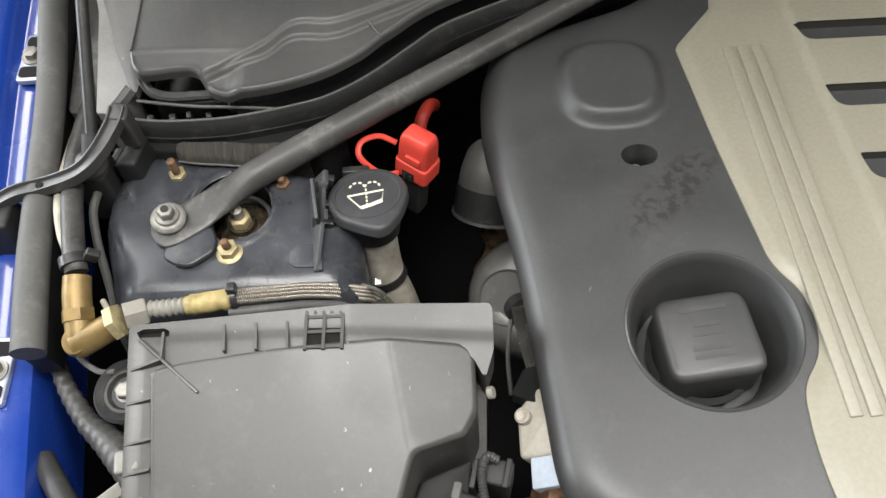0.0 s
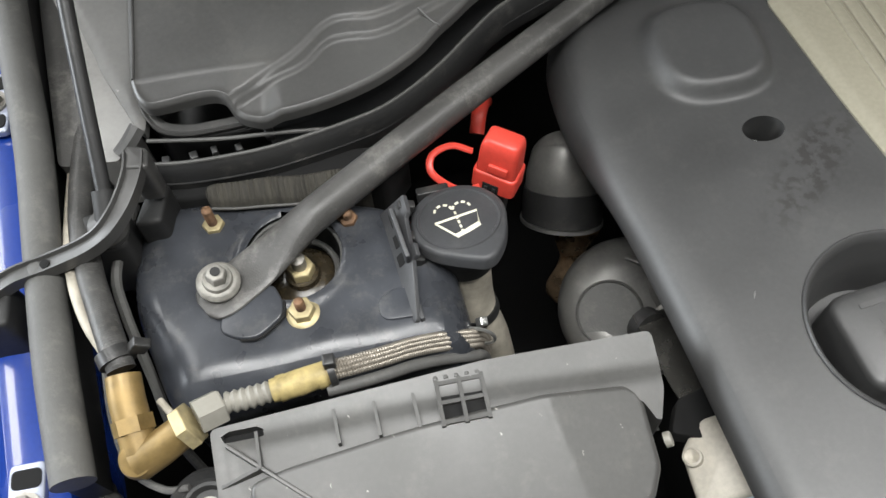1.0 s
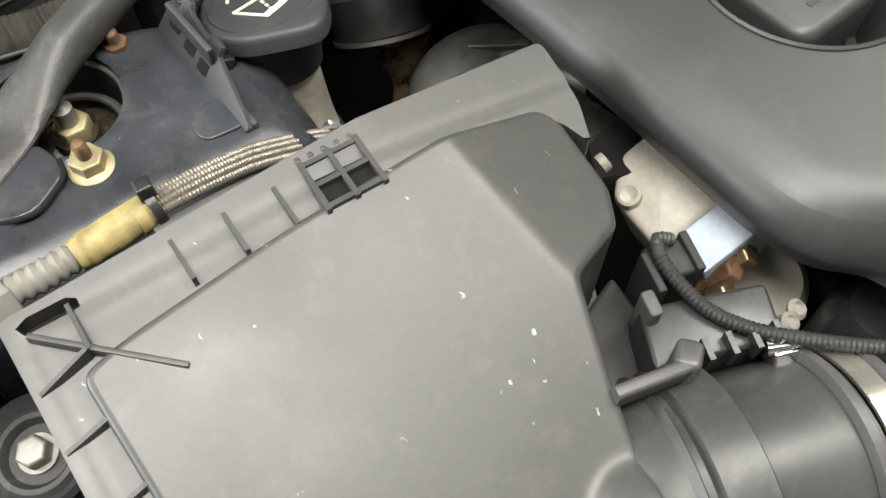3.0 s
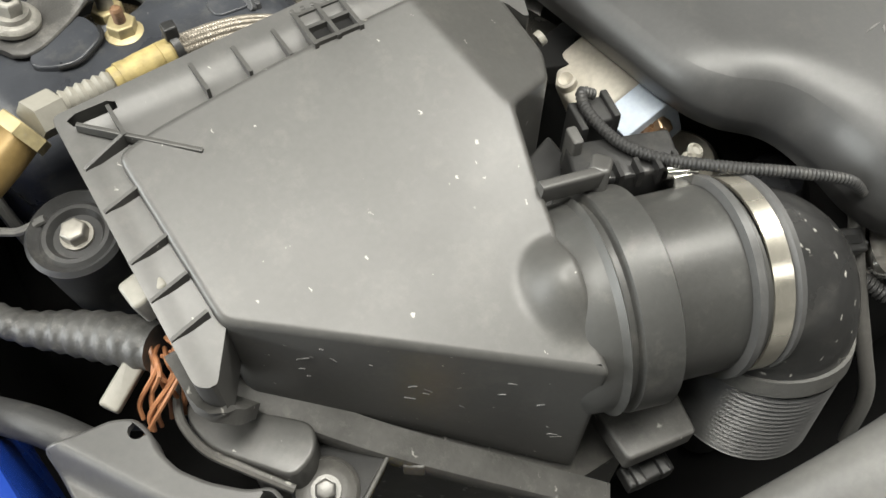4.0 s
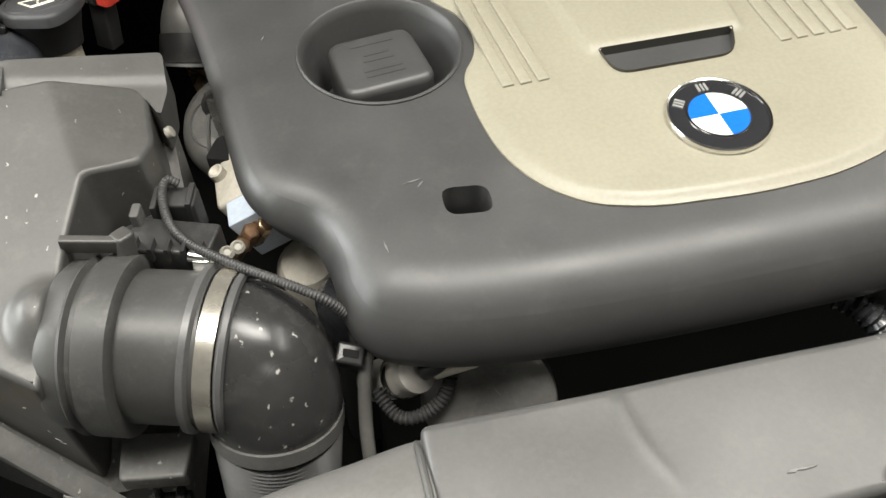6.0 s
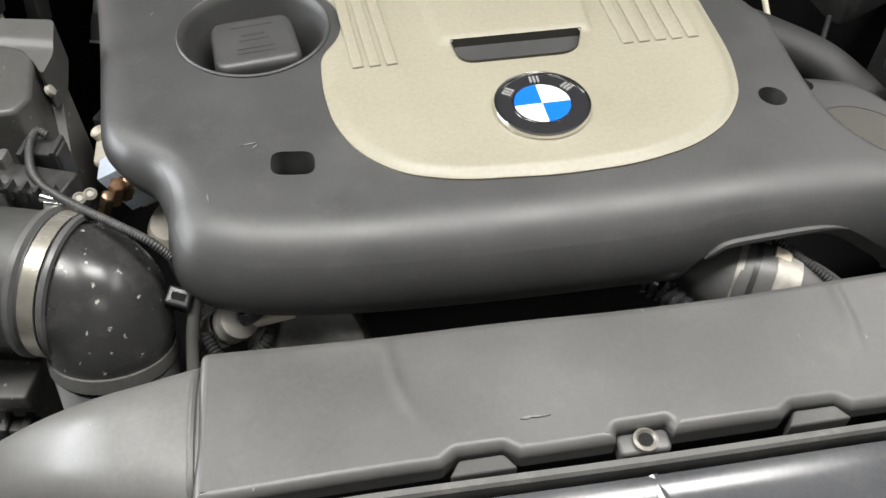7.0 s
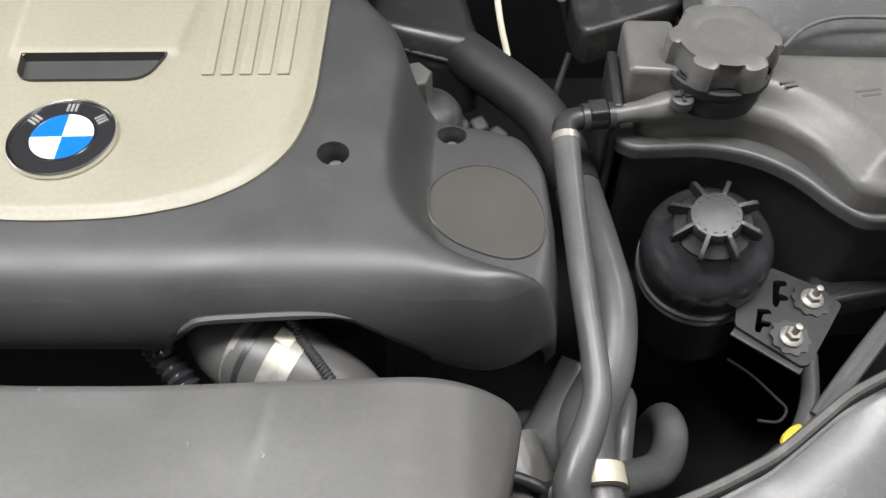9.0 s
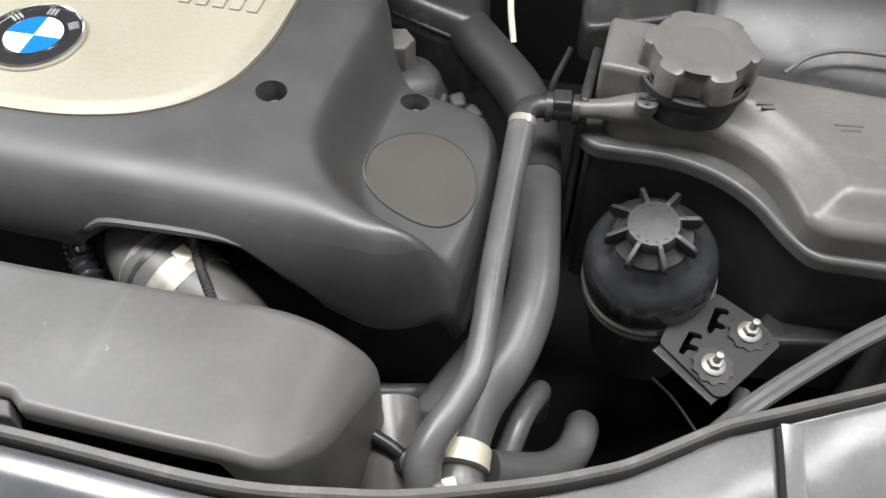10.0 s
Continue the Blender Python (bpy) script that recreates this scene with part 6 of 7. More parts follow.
def harness():
    t = thing("wiring_harness", "black cloth-taped wiring harness with frayed copper coloured wires", "wiring", (-0.65, 0.08, 0.76))
    part("taped_run", tube([(-0.705, 0.178, 0.800), (-0.699, 0.152, 0.800), (-0.686, 0.126, 0.799), (-0.666, 0.100, 0.797), (-0.647, 0.084, 0.798), (-0.628, 0.066, 0.801), (-0.613, 0.049, 0.804)], [0.0055, 0.006, 0.007, 0.0085, 0.0110, 0.0130, 0.0120], 18, 8, 0.0006, 0.009), TAPE, t, "wrinkled black tape")
    part("end_ring", tube([(-0.7030, 0.170, 0.800), (-0.7005, 0.160, 0.800)], [0.0085, 0.0085], 14, 1), BLACK, t)
    rng = random.Random(4)
    for k in range(11):
        a = (-0.613 + rng.uniform(-0.006, 0.006), 0.048 + rng.uniform(-0.006, 0.006), 0.806 + rng.uniform(-0.004, 0.006))
        b = (a[0] + rng.uniform(-0.004, 0.006), a[1] - 0.012, a[2] - rng.uniform(0.0, 0.012))
        c = (-0.622 + rng.uniform(-0.016, 0.012), 0.031 + rng.uniform(-0.007, 0.006), 0.785 + rng.uniform(-0.012, 0.008))
        b = (b[0] + rng.uniform(-0.004, 0.002), b[1], b[2] + 0.006)
        part("wire", tube([a, b, c, (c[0] - 0.003, c[1] - 0.004, c[2] - 0.010)], 0.0012, 6, 5), ORANGE, t, "copper coloured wire")
    solo("grey_plug", prism(rect(0.010, 0.025, 0.002), 0, 0.010, 0.0015, pose(-0.636, 0.046, 0.792, 10, 20, -52)), CONNECTOR, "grey plastic plug under the wiring harness", "connector")
    d = thing("coloured_wires", "bundle of yellow and multicoloured wires leaving a black sleeve", "wiring", (-0.53, -0.06, 0.64))
    part("sleeve", tube([(-0.556, -0.030, 0.66), (-0.553, -0.045, 0.690), (-0.547, -0.058, 0.705)], 0.0100, 14), TAPE, d)
    part("lower_sleeve", tube([(-0.536, -0.083, 0.712), (-0.531, -0.098, 0.702), (-0.519, -0.114, 0.67), (-0.504, -0.128, 0.62)], [0.0088, 0.0105, 0.0105, 0.0105], 14), TAPE, d)
    for k, mat in enumerate((YELLOW, ORANGE, VIOLET, WIREBLUE, YELLOW, ORANGE, YELLOW, RED, ORANGE, YELLOW, ORANGE)):
        o = 0.0062 * math.cos(k * 2.4)
        u = 0.0052 * math.sin(k * 2.4)
        fray = 0.003 * math.sin(k * 3.3)
        part("wire", tube([(-0.549 + o, -0.056 + u * 0.6, 0.704 + abs(u) * 0.3), (-0.541 + o * 1.4 + fray, -0.070 + fray, 0.722 + u * 0.8), (-0.536 + o, -0.085 + u * 0.6, 0.713)], 0.0015, 6, 5), mat, d)


harness()


def support_bracket():
    t = thing("mounting_bracket", "black plastic filter box mount with bolt and rubber grommet", "bracket", (-0.59, 0.0, 0.70))
    pad = rounded([(-0.612, 0.034), (-0.618, 0.022), (-0.614, 0.003), (-0.586, -0.032), (-0.571, -0.026), (-0.565, -0.012)], 0.007, 5)
    part("pad", prism(pad, 0.752, 0.776, 0.002), AIRBOX, t, "flat dusty pad")
    part("pad_rim", tube([(-0.607, 0.050, 0.782), (-0.6155, 0.036, 0.780), (-0.620, 0.022, 0.778), (-0.616, 0.003, 0.776), (-0.604, -0.014, 0.773), (-0.588, -0.034, 0.768)], 0.0024, 8), AIRBOX_LOWER, t)
    part("plate", prism(rounded([(-0.592, -0.042), (-0.577, -0.060), (-0.539, -0.037), (-0.566, -0.002)], 0.004), 0.735, 0.748, 0.002), BLACK_DULL, t, "dark triangular plate")
    part("plate_edge", tube([(-0.5385, -0.0365, 0.7485), (-0.556, -0.048, 0.7485), (-0.577, -0.0605, 0.7485)], 0.0012, 6, 4), RUBBER_GREY, t)
    m = pose(-0.574, -0.036, 0.748, 14, -6, 0)
    g = part("grommet", lathe([(0.0165, -0.006), (0.0170, 0.004), (0.0150, 0.007), (0.0125, 0.005), (0.0095, 0.004), (0.0001, 0.004)], 32, m), AIRBOX_LOWER, t, "black rubber grommet")
    part("bolt", joined(lathe([(0.0076, 0.004), (0.0076, 0.006), (0.0001, 0.006)], 24, m), prism(hexagon(0.0056), 0.005, 0.013, 0.0015, m)), TURBO, g, "zinc hexagon bolt")


support_bracket()


def corner_panel():
    t = thing("slam_panel_corner", "dark grey plastic corner panel by the blue wing", "front panel", (-0.62, -0.03, 0.74))
    line = rounded([(-0.676, 0.028), (-0.669, 0.026), (-0.657, 0.024), (-0.645, 0.023), (-0.635, 0.018), (-0.6315, 0.008), (-0.632, -0.001), (-0.628, -0.014), (-0.619, -0.026), (-0.606, -0.038), (-0.596, -0.042), (-0.594, -0.054), (-0.584, -0.077), (-0.579, -0.088), (-0.575, -0.104),
                    (-0.567, -0.121), (-0.572, -0.126), (-0.581, -0.112), (-0.590, -0.100), (-0.598, -0.0945), (-0.611, -0.0905), (-0.629, -0.0895), (-0.647, -0.091), (-0.665, -0.088), (-0.6735, 0.0)][::-1], 0.004, 3)
    low = np.array([(-0.69, 0.045), (-0.6675, 0.0135), (-0.648, -0.0175), (-0.6275, -0.048), (-0.613, -0.063), (-0.5955, -0.0645), (-0.57, -0.070), (-0.55, -0.14), (-0.72, -0.14)])

    def top(x, y, d):
        s, _ = sdf(np.c_[x, y], low)
        return 0.810 + 0.03 * (y + 0.04) - 0.014 * step01(s, -0.0060, 0.0045) - 0.002 * (1 - np.clip(d / 0.002, 0, 1)) ** 2

    part("panel", field(line, top, 0.0018, 0.014, [circle(-0.6365, 0.0115, 0.0042, 24), circle(-0.6005, -0.0465, 0.0038, 24)], 0.002), DUCT, t, "", 40)
    part("inner_rod", tube([(-0.70, 0.075, 0.785), (-0.675, 0.045, 0.795), (-0.655, 0.018, 0.792)], 0.009, 12), RUBBER, t)


corner_panel()


# ---- under the filter side of the cover ----
def turbo_side():
    t = thing("turbo_housing", "dusty grey turbocharger housing low beside the engine", "turbocharger", (-0.32, 0.27, 0.60))
    m = pose(-0.318, 0.236, 0.700, 16, -8, 0)
    part("volute", lathe([(0.0001, 0.034), (0.030, 0.034), (0.044, 0.032), (0.052, 0.026), (0.0565, 0.014), (0.055, 0.0), (0.050, -0.06)], 48, m), TURBO, t, "dusty plastic volute")
    part("boss", lathe([(0.0262, -0.006), (0.0258, 0.0030), (0.0245, 0.0042), (0.0232, 0.0030), (0.0001, 0.0034)], 44, pose(-0.341, 0.224, 0.728, 22, -16, 0)), RUBBER_GREY, t, "flat round boss with raised rim")
    part("rib", bar((-0.318, 0.262, 0.738), (-0.288, 0.236, 0.746), 0.006, 0.010, 0.002), TURBO, t)
    part("outlet", tube([(-0.30, 0.26, 0.715), (-0.285, 0.225, 0.728), (-0.268, 0.19, 0.738)], [0.024, 0.022, 0.020], 24), TURBO, t)
    part("lug", prism(rounded([(-0.014, -0.010), (0.014, -0.008), (0.012, 0.010), (-0.012, 0.012)], 0.003, 3), 0, 0.012, 0.003, pose(-0.305, 0.205, 0.742, 10, -14, 30)), ALLOY, t, "pale alloy lug")
    # heat shielded pipe that comes down from the back
    pipe = [(-0.343, 0.358, 0.767), (-0.3435, 0.355, 0.7665), (-0.3445, 0.351, 0.7650), (-0.3460, 0.346, 0.7620), (-0.350, 0.335, 0.751), (-0.354, 0.316, 0.727)]
    part("hot_pipe", tube(pipe, [0.0235, 0.0260, 0.0275, 0.0285, 0.0300, 0.0300], 32, 6), TURBO, t, "dull metal heat shielded pipe")
    part("pipe_step", tube([(-0.3500, 0.3315, 0.747), (-0.3520, 0.324, 0.738), (-0.3545, 0.315, 0.727)], [0.0320, 0.0328, 0.0325], 32, 3), BLACK, t, "dark glossy collar")
    part("pipe_rim", tube([(-0.3545, 0.3152, 0.7275), (-0.3550, 0.3135, 0.7252)], [0.0338, 0.0338], 32, 1), STEEL, t, "bright steel rim")
    part("pipe_strap", bar((-0.3300, 0.318, 0.763), (-0.3370, 0.296, 0.733), 0.010, 0.003, 0.001), DULL_STEEL, t, "shiny tab on the collar")
    # crumpled scorched bracket
    rings = []
    for x, y, z, w, dip, turn in ((-0.344, 0.306, 0.728, 0.021, 0.004, 0.3), (-0.346, 0.303, 0.714, 0.018, -0.004, 0.35), (-0.349, 0.300, 0.700, 0.013, 0.004, 0.5), (-0.351, 0.296, 0.688, 0.0085, -0.004, 0.7),
                                  (-0.352, 0.291, 0.676, 0.011, 0.005, 0.6), (-0.354, 0.286, 0.664, 0.016, 0.009, 0.45), (-0.355, 0.283, 0.655, 0.017, 0.010, 0.4), (-0.356, 0.281, 0.649, 0.014, 0.006, 0.4)):
        ring = []
        for side, k in ((1, 0.0), (-1, 0.0018)):
            for f in (-1.0, -0.6, -0.2, 0.2, 0.6, 1.0):
                f *= side
                ring.append((x + w * f * math.cos(turn), y - w * f * math.sin(turn) * 0.6 - dip * (1 - f * f) - k, z + 0.002 * math.sin(f * 5) + (0.004 if abs(f) == 1 else 0.0)))
        rings.append(np.array(ring))
    fine = smooth_curve(np.array(rings).reshape(len(rings), -1), n=4).reshape(-1, 12, 3)
    part("scorched_bracket", skin(list(fine)), COPPER, t, "crumpled scorched brown steel bracket")
    part("dip_rod", tube([(-0.349, 0.276, 0.650), (-0.361, 0.238, 0.640)], 0.0018, 8, 1), CHROME, t, "thin shiny rod")


turbo_side()


def injector_side():
    t = thing("heat_shield", "bright metal heat shield strip under the cover edge", "heat shield", (-0.325, 0.14, 0.74))
    part("strip", sweep([(-0.330, 0.195, 0.784), (-0.324, 0.15, 0.790), (-0.316, 0.108, 0.794)], [(-0.016, -0.003), (0.012, 0.003), (0.012, 0.005), (-0.016, -0.001)], 6), SHEET, t, "shiny bare metal strip")
    part("edge_wire", tube([(-0.337, 0.197, 0.775), (-0.342, 0.175, 0.778), (-0.345, 0.15, 0.770), (-0.344, 0.12, 0.765)], 0.0018, 8), RUBBER_GREY, t)
    part("hose_end", tube([(-0.334, 0.192, 0.778), (-0.331, 0.184, 0.782)], [0.013, 0.013], 18, 1), BLACK, t)
    e = thing("egr_housing", "cream cast metal housing with a pale blue sticker", "engine part", (-0.325, 0.07, 0.70))
    part("casting", prism(rounded([(-0.010, 0.0), (0.036, 0.0), (0.036, 0.052), (0.006, 0.052), (-0.010, 0.036)], 0.005), -0.06, 0.0, 0.004, pose(-0.333, 0.061, 0.7975, 0, -24, 0)), CREAM, e)
    part("sticker", prism(rounded([(-0.001, -0.023), (0.036, -0.023), (0.036, -0.0005), (-0.001, -0.0005)], 0.0015, 2), -0.04, 0.0008, 0.001, pose(-0.333, 0.061, 0.7975, 0, -24, 0)), PALE_BLUE, e, "pale blue plastic block")
    bo = part("bolt", lathe([(0.0060, -0.006), (0.0060, 0.003), (0.0045, 0.004), (0.0025, 0.0015), (0.0001, 0.000)], 20, pose(-0.337, 0.091, 0.799, 0, -24, 0)), CREAM, e, "alloy bolt boss")
    part("jagged_gasket", prism(rounded([(-0.345, 0.108), (-0.325, 0.100), (-0.310, 0.120), (-0.300, 0.116), (-0.305, 0.135), (-0.335, 0.128)], 0.003, 2), 0.785, 0.800, 0.001), VOID, e, "torn black gasket")
    f = thing("pipe_union", "copper coloured pipe unions beside the housing", "pipe fitting", (-0.31, 0.03, 0.76))
    for x, y, z, r, mat in ((-0.303, 0.046, 0.806, 0.0062, COPPER), (-0.318, 0.032, 0.797, 0.0065, RUST), (-0.308, 0.033, 0.800, 0.0060, COPPER), (-0.326, 0.026, 0.792, 0.0055, COPPER), (-0.312, 0.042, 0.799, 0.0075, RUST)):
        part("union", prism(hexagon(r), -0.03, 0.0, 0.002, pose(x, y, z, 25, 15, 20)), mat, f)
    solo("cream_boss", lathe([(0.026, -0.06), (0.026, 0.0), (0.020, 0.008), (0.0001, 0.010)], 28, pose(-0.284, 0.030, 0.748, 10, -10, 0)), CREAM, "cream cast boss below the cover edge", "engine part")
    solo("dark_tank", lathe([(0.022, -0.06), (0.024, 0.0), (0.016, 0.012), (0.0001, 0.014)], 24, pose(-0.262, -0.020, 0.766, 0, 0, 0)), GLOSS, "small glossy black vacuum unit under the cover", "engine part")
    g = thing("torn_grommet", "pair of grey rubber grommets", "grommet", (-0.31, 0.012, 0.78))
    for k in range(2):
        part("ring", lathe([(0.006, 0.0), (0.007, 0.003), (0.0045, 0.006), (0.003, 0.004), (0.0001, 0.004)], 16, pose(-0.334 + 0.007 * k, -0.006 + 0.003 * k, 0.822, 20, 10, 0) @ Matrix.Scale(0.7, 4)), CONNECTOR, g)


injector_side()


def sensor_wiring():
    solo("corrugated_conduit", tube([(-0.358, 0.048, 0.838), (-0.365, 0.050, 0.841), (-0.369, 0.038, 0.839), (-0.366, 0.016, 0.836), (-0.357, -0.001, 0.836), (-0.343, -0.016, 0.837), (-0.325, -0.032, 0.838), (-0.303, -0.048, 0.837), (-0.280, -0.063, 0.832), (-0.268, -0.069, 0.82)], 0.0031, 12, 10, 0.00025, 0.0022), RUBBER,
         "black corrugated wiring conduit over the intake hose", "conduit")
    t = thing("vertical_hose", "black hose running down behind the intake elbow", "hose", (-0.265, -0.10, 0.66))
    part("hose", tube([(-0.252, -0.058, 0.80), (-0.254, -0.068, 0.791), (-0.262, -0.084, 0.775), (-0.267, -0.102, 0.755), (-0.270, -0.122, 0.730), (-0.270, -0.140, 0.700), (-0.27, -0.15, 0.65)], 0.0046, 14), TANK, t)
    c = thing("small_connector", "small grey electrical connector behind the intake elbow", "connector", (-0.272, -0.073, 0.77))
    part("shell", prism(rect(0.018, 0.014, 0.002), 0, 0.016, 0.002, pose(-0.270, -0.074, 0.776, 20, 10, -20)), BLACK, c)
    part("gap", prism(rect(0.010, 0.005, 0.001), 0.015, 0.0168, 0, pose(-0.270, -0.074, 0.776, 20, 10, -20)), VOID, c)
    solo("loop_conduit", tube([(-0.258, -0.092, 0.758), (-0.246, -0.110, 0.750), (-0.228, -0.112, 0.752), (-0.213, -0.105, 0.762), (-0.206, -0.090, 0.775), (-0.206, -0.075, 0.785)], 0.0045, 10, 10, 0.0006, 0.003), RUBBER, "looped corrugated conduit by the compressor", "conduit")


sensor_wiring()


HOSEPATH = [(0.100, -0.092, 0.775), (0.110, -0.102, 0.777), (0.130, -0.118, 0.777), (0.157, -0.131, 0.773), (0.182, -0.143, 0.757), (0.197, -0.153, 0.725)]


def thermostat_side():
    t = thing("compressor_disc", "dull grey dished metal disc between cover and duct", "engine part", (-0.185, -0.115, 0.70))
    c, n = Vector((-0.188, -0.1150, 0.755)), Vector((-0.34, -0.70, 0.63))
    part("disc", lathe([(0.0001, -0.0010), (0.006, -0.0012), (0.010, 0.0004), (0.030, 0.0022), (0.041, 0.0018), (0.0450, -0.0006), (0.0455, -0.004), (0.043, -0.020)], 48, aim(c, c + n)), TURBO, t, "dished disc with a dimple")
    part("dimple", lathe([(0.0072, 0.0), (0.0060, 0.0022), (0.0035, 0.0012), (0.0001, 0.0008)], 24, aim(c + Vector((0.012, 0.004, 0.008)), c + Vector((0.012, 0.004, 0.008)) + n)), TURBO, t)
    part("hub", tube([tuple(c - n * 0.01), tuple(c - n * 0.09)], [0.020, 0.020], 20, 1), BLACK_DULL, t)
    part("bright_lug", prism(rounded([(-0.015, -0.006), (0.015, -0.002), (0.014, 0.006), (-0.012, 0.006)], 0.002, 3), 0, 0.008, 0.002, pose(-0.205, -0.099, 0.778, 18, -14, -12)), CREAM, t, "pale golden metal lug")
    s = thing("solenoid_valve", "shiny metal solenoid valve behind the intake elbow", "valve", (-0.235, -0.09, 0.70))
    m = aim((-0.243, -0.081, 0.752), (-0.226, -0.098, 0.782))
    part("body", lathe([(0.0140, -0.03), (0.0150, 0.0), (0.0150, 0.014), (0.0135, 0.017), (0.0135, 0.022), (0.0145, 0.024), (0.0140, 0.030), (0.006, 0.033), (0.0001, 0.033)], 32, m), ALLOY, s, "ribbed pale metal body")
    part("collar", lathe([(0.0158, 0.008), (0.0164, 0.010), (0.0164, 0.013), (0.0158, 0.015)], 32, m), CHROME, s, "bright collar")
    part("nozzle", tube([(-0.226, -0.098, 0.780), (-0.219, -0.100, 0.786), (-0.212, -0.099, 0.790)], [0.006, 0.005, 0.0045], 14), BLACK, s)
    h = thing("coolant_hose", "fat black coolant hose with steel clamp under the cover arch", "hose", (0.14, -0.12, 0.74))
    part("hose", tube(HOSEPATH, [0.026, 0.0295, 0.030, 0.030, 0.030, 0.030], 30), DUCT, h)
    part("clamp", tube([(0.1400, -0.1228, 0.7762), (0.156, -0.1305, 0.7730)], [0.0310, 0.0310], 30, 1), DULL_STEEL, h, "dull steel clamp")
    part("clamp_bridge", bar((0.1460, -0.1180, 0.8060), (0.1560, -0.1240, 0.8035), 0.010, 0.003, 0.001), CREAM_BAND, h, "cream clamp bridge")
    part("second_band", tube([(0.1225, -0.1128, 0.7772), (0.1265, -0.1152, 0.7772)], [0.0302, 0.0302], 30, 1), DULL_STEEL, h, "thin bright band")
    part("clamp_edge", tube([(0.129, -0.1170, 0.7772), (0.1325, -0.1190, 0.7768)], [0.0306, 0.0306], 30, 1), BLACK, h)
    solo("arch_conduit", tube([(0.143, -0.090, 0.803), (0.151, -0.106, 0.805), (0.163, -0.125, 0.803), (0.180, -0.146, 0.797), (0.19, -0.160, 0.78)], 0.0032, 10, 10, 0.0004, 0.0024), RUBBER, "corrugated conduit over the coolant hose", "conduit")
    s = thing("hose_union", "small ribbed grey metal hose union under the cover", "pipe fitting", (0.085, -0.13, 0.76))
    part("union", tube([(0.060, -0.108, 0.778), (0.069, -0.119, 0.778), (0.080, -0.132, 0.772), (0.090, -0.145, 0.76)], 0.0095, 16, 8, 0.0012, 0.006), GLOSS, s)


thermostat_side()


# ---- expansion tank side ----
def expansion_tank():
    t = thing("expansion_tank", "grey-black plastic coolant expansion tank with stepped side", "coolant tank", (0.50, 0.10, 0.62))
    low = rounded([(0.384, 0.078), (0.398, 0.0685), (0.455, 0.071), (0.490, 0.061), (0.518, 0.041), (0.538, 0.012), (0.556, -0.006), (0.580, -0.005), (0.70, 0.0), (0.70, 0.165), (0.385, 0.165)],
                  [0.006, 0.008, 0.04, 0.03, 0.03, 0.02, 0.02, 0.02, 0.01, 0.02, 0.02], 6)
    part("flange", field(low, lambda x, y, d: 0.776 - 0.004 * (1 - np.sqrt(1 - (1 - np.clip(d / 0.004, 0, 1)) ** 2)), 0.0034, 0.008, (), 0.004), TANK_EDGE, t, "dark grey seam flange", 40)
    inner = offset(low, 0.010)
    # darker than the tank's own plastic: shade below the seam is in the colour
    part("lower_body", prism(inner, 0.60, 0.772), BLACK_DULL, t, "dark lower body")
    up = rounded([(0.400, 0.086), (0.416, 0.079), (0.470, 0.0835), (0.505, 0.072), (0.530, 0.046), (0.546, 0.006), (0.562, -0.0005), (0.60, 0.002), (0.69, 0.008), (0.69, 0.148), (0.60, 0.150), (0.40, 0.160)],
                 [0.012, 0.012, 0.04, 0.03, 0.03, 0.025, 0.02, 0.02, 0.01, 0.02, 0.02, 0.02], 6)

    def top(x, y, d):
        z = 0.8165 + 0.0 * x
        return z - 0.010 * (1 - np.sqrt(np.clip(1 - (1 - np.clip(d / 0.009, 0, 1)) ** 2, 0, 1))) - 0.015 * (1 - step01(d, 0.004, 0.030))

    part("upper_body", field(up, top, 0.0036, 0.030, (), 0.009), TANK, t, "dusty upper body", 50)
    part("side_box", prism(rounded([(0.390, 0.100), (0.430, 0.096), (0.432, 0.160), (0.392, 0.162)], 0.006), 0.775, 0.829, 0.005), TANK, t, "raised square corner")
    part("left_fin", prism(rounded([(0.379, 0.085), (0.387, 0.083), (0.390, 0.150), (0.382, 0.152)], 0.003), 0.60, 0.806, 0.003), BLACK, t)
    part("neck", lathe([(0.0375, 0.80), (0.0375, 0.826), (0.036, 0.828)], 40, Matrix.Translation((0.459, 0.112, 0))), BLACK_DULL, t)
    part("nipple", tube([(0.372, 0.083, 0.796), (0.395, 0.086, 0.798), (0.412, 0.088, 0.799), (0.432, 0.092, 0.800)], [0.0075, 0.0078, 0.011, 0.014], 18), TANK, t, "hose nipple")
    m = Matrix.Translation((0.428, 0.079, 0.812))
    b = part("bleed_screw", joined(lathe([(0.0085, 0.0), (0.0085, 0.007), (0.007, 0.008), (0.0001, 0.0075)], 20, m)), TANK_EDGE, t, "small dark bleed screw")
    part("cross_bar", joined(prism(rect(0.013, 0.0022), 0.0078, 0.0095, 0, m), prism(rect(0.0022, 0.013), 0.0078, 0.0095, 0, m)), BLACK, b)
    for x, y, w in ((0.512, 0.098, 0.012), (0.514, 0.094, 0.010), (0.570, 0.088, 0.020), (0.571, 0.083, 0.014)):
        part("printed_bar", prism(rect(w, 0.0022, 0), 0.8160, 0.8169, 0, pose(x, y, 0, 0, 0, 8)), DUCT, t, "faint printed bar")
    c = thing("tank_cap", "dusty grey lobed coolant cap on the expansion tank", "coolant cap", (0.459, 0.112, 0.82))
    a = np.arange(96) / 96 * 2 * np.pi
    rad = 0.0388 + 0.0046 * np.sign(np.cos(6 * a + 0.4)) * np.abs(np.cos(6 * a + 0.4)) ** 0.35
    ring = np.c_[rad * np.cos(a), rad * np.sin(a)]
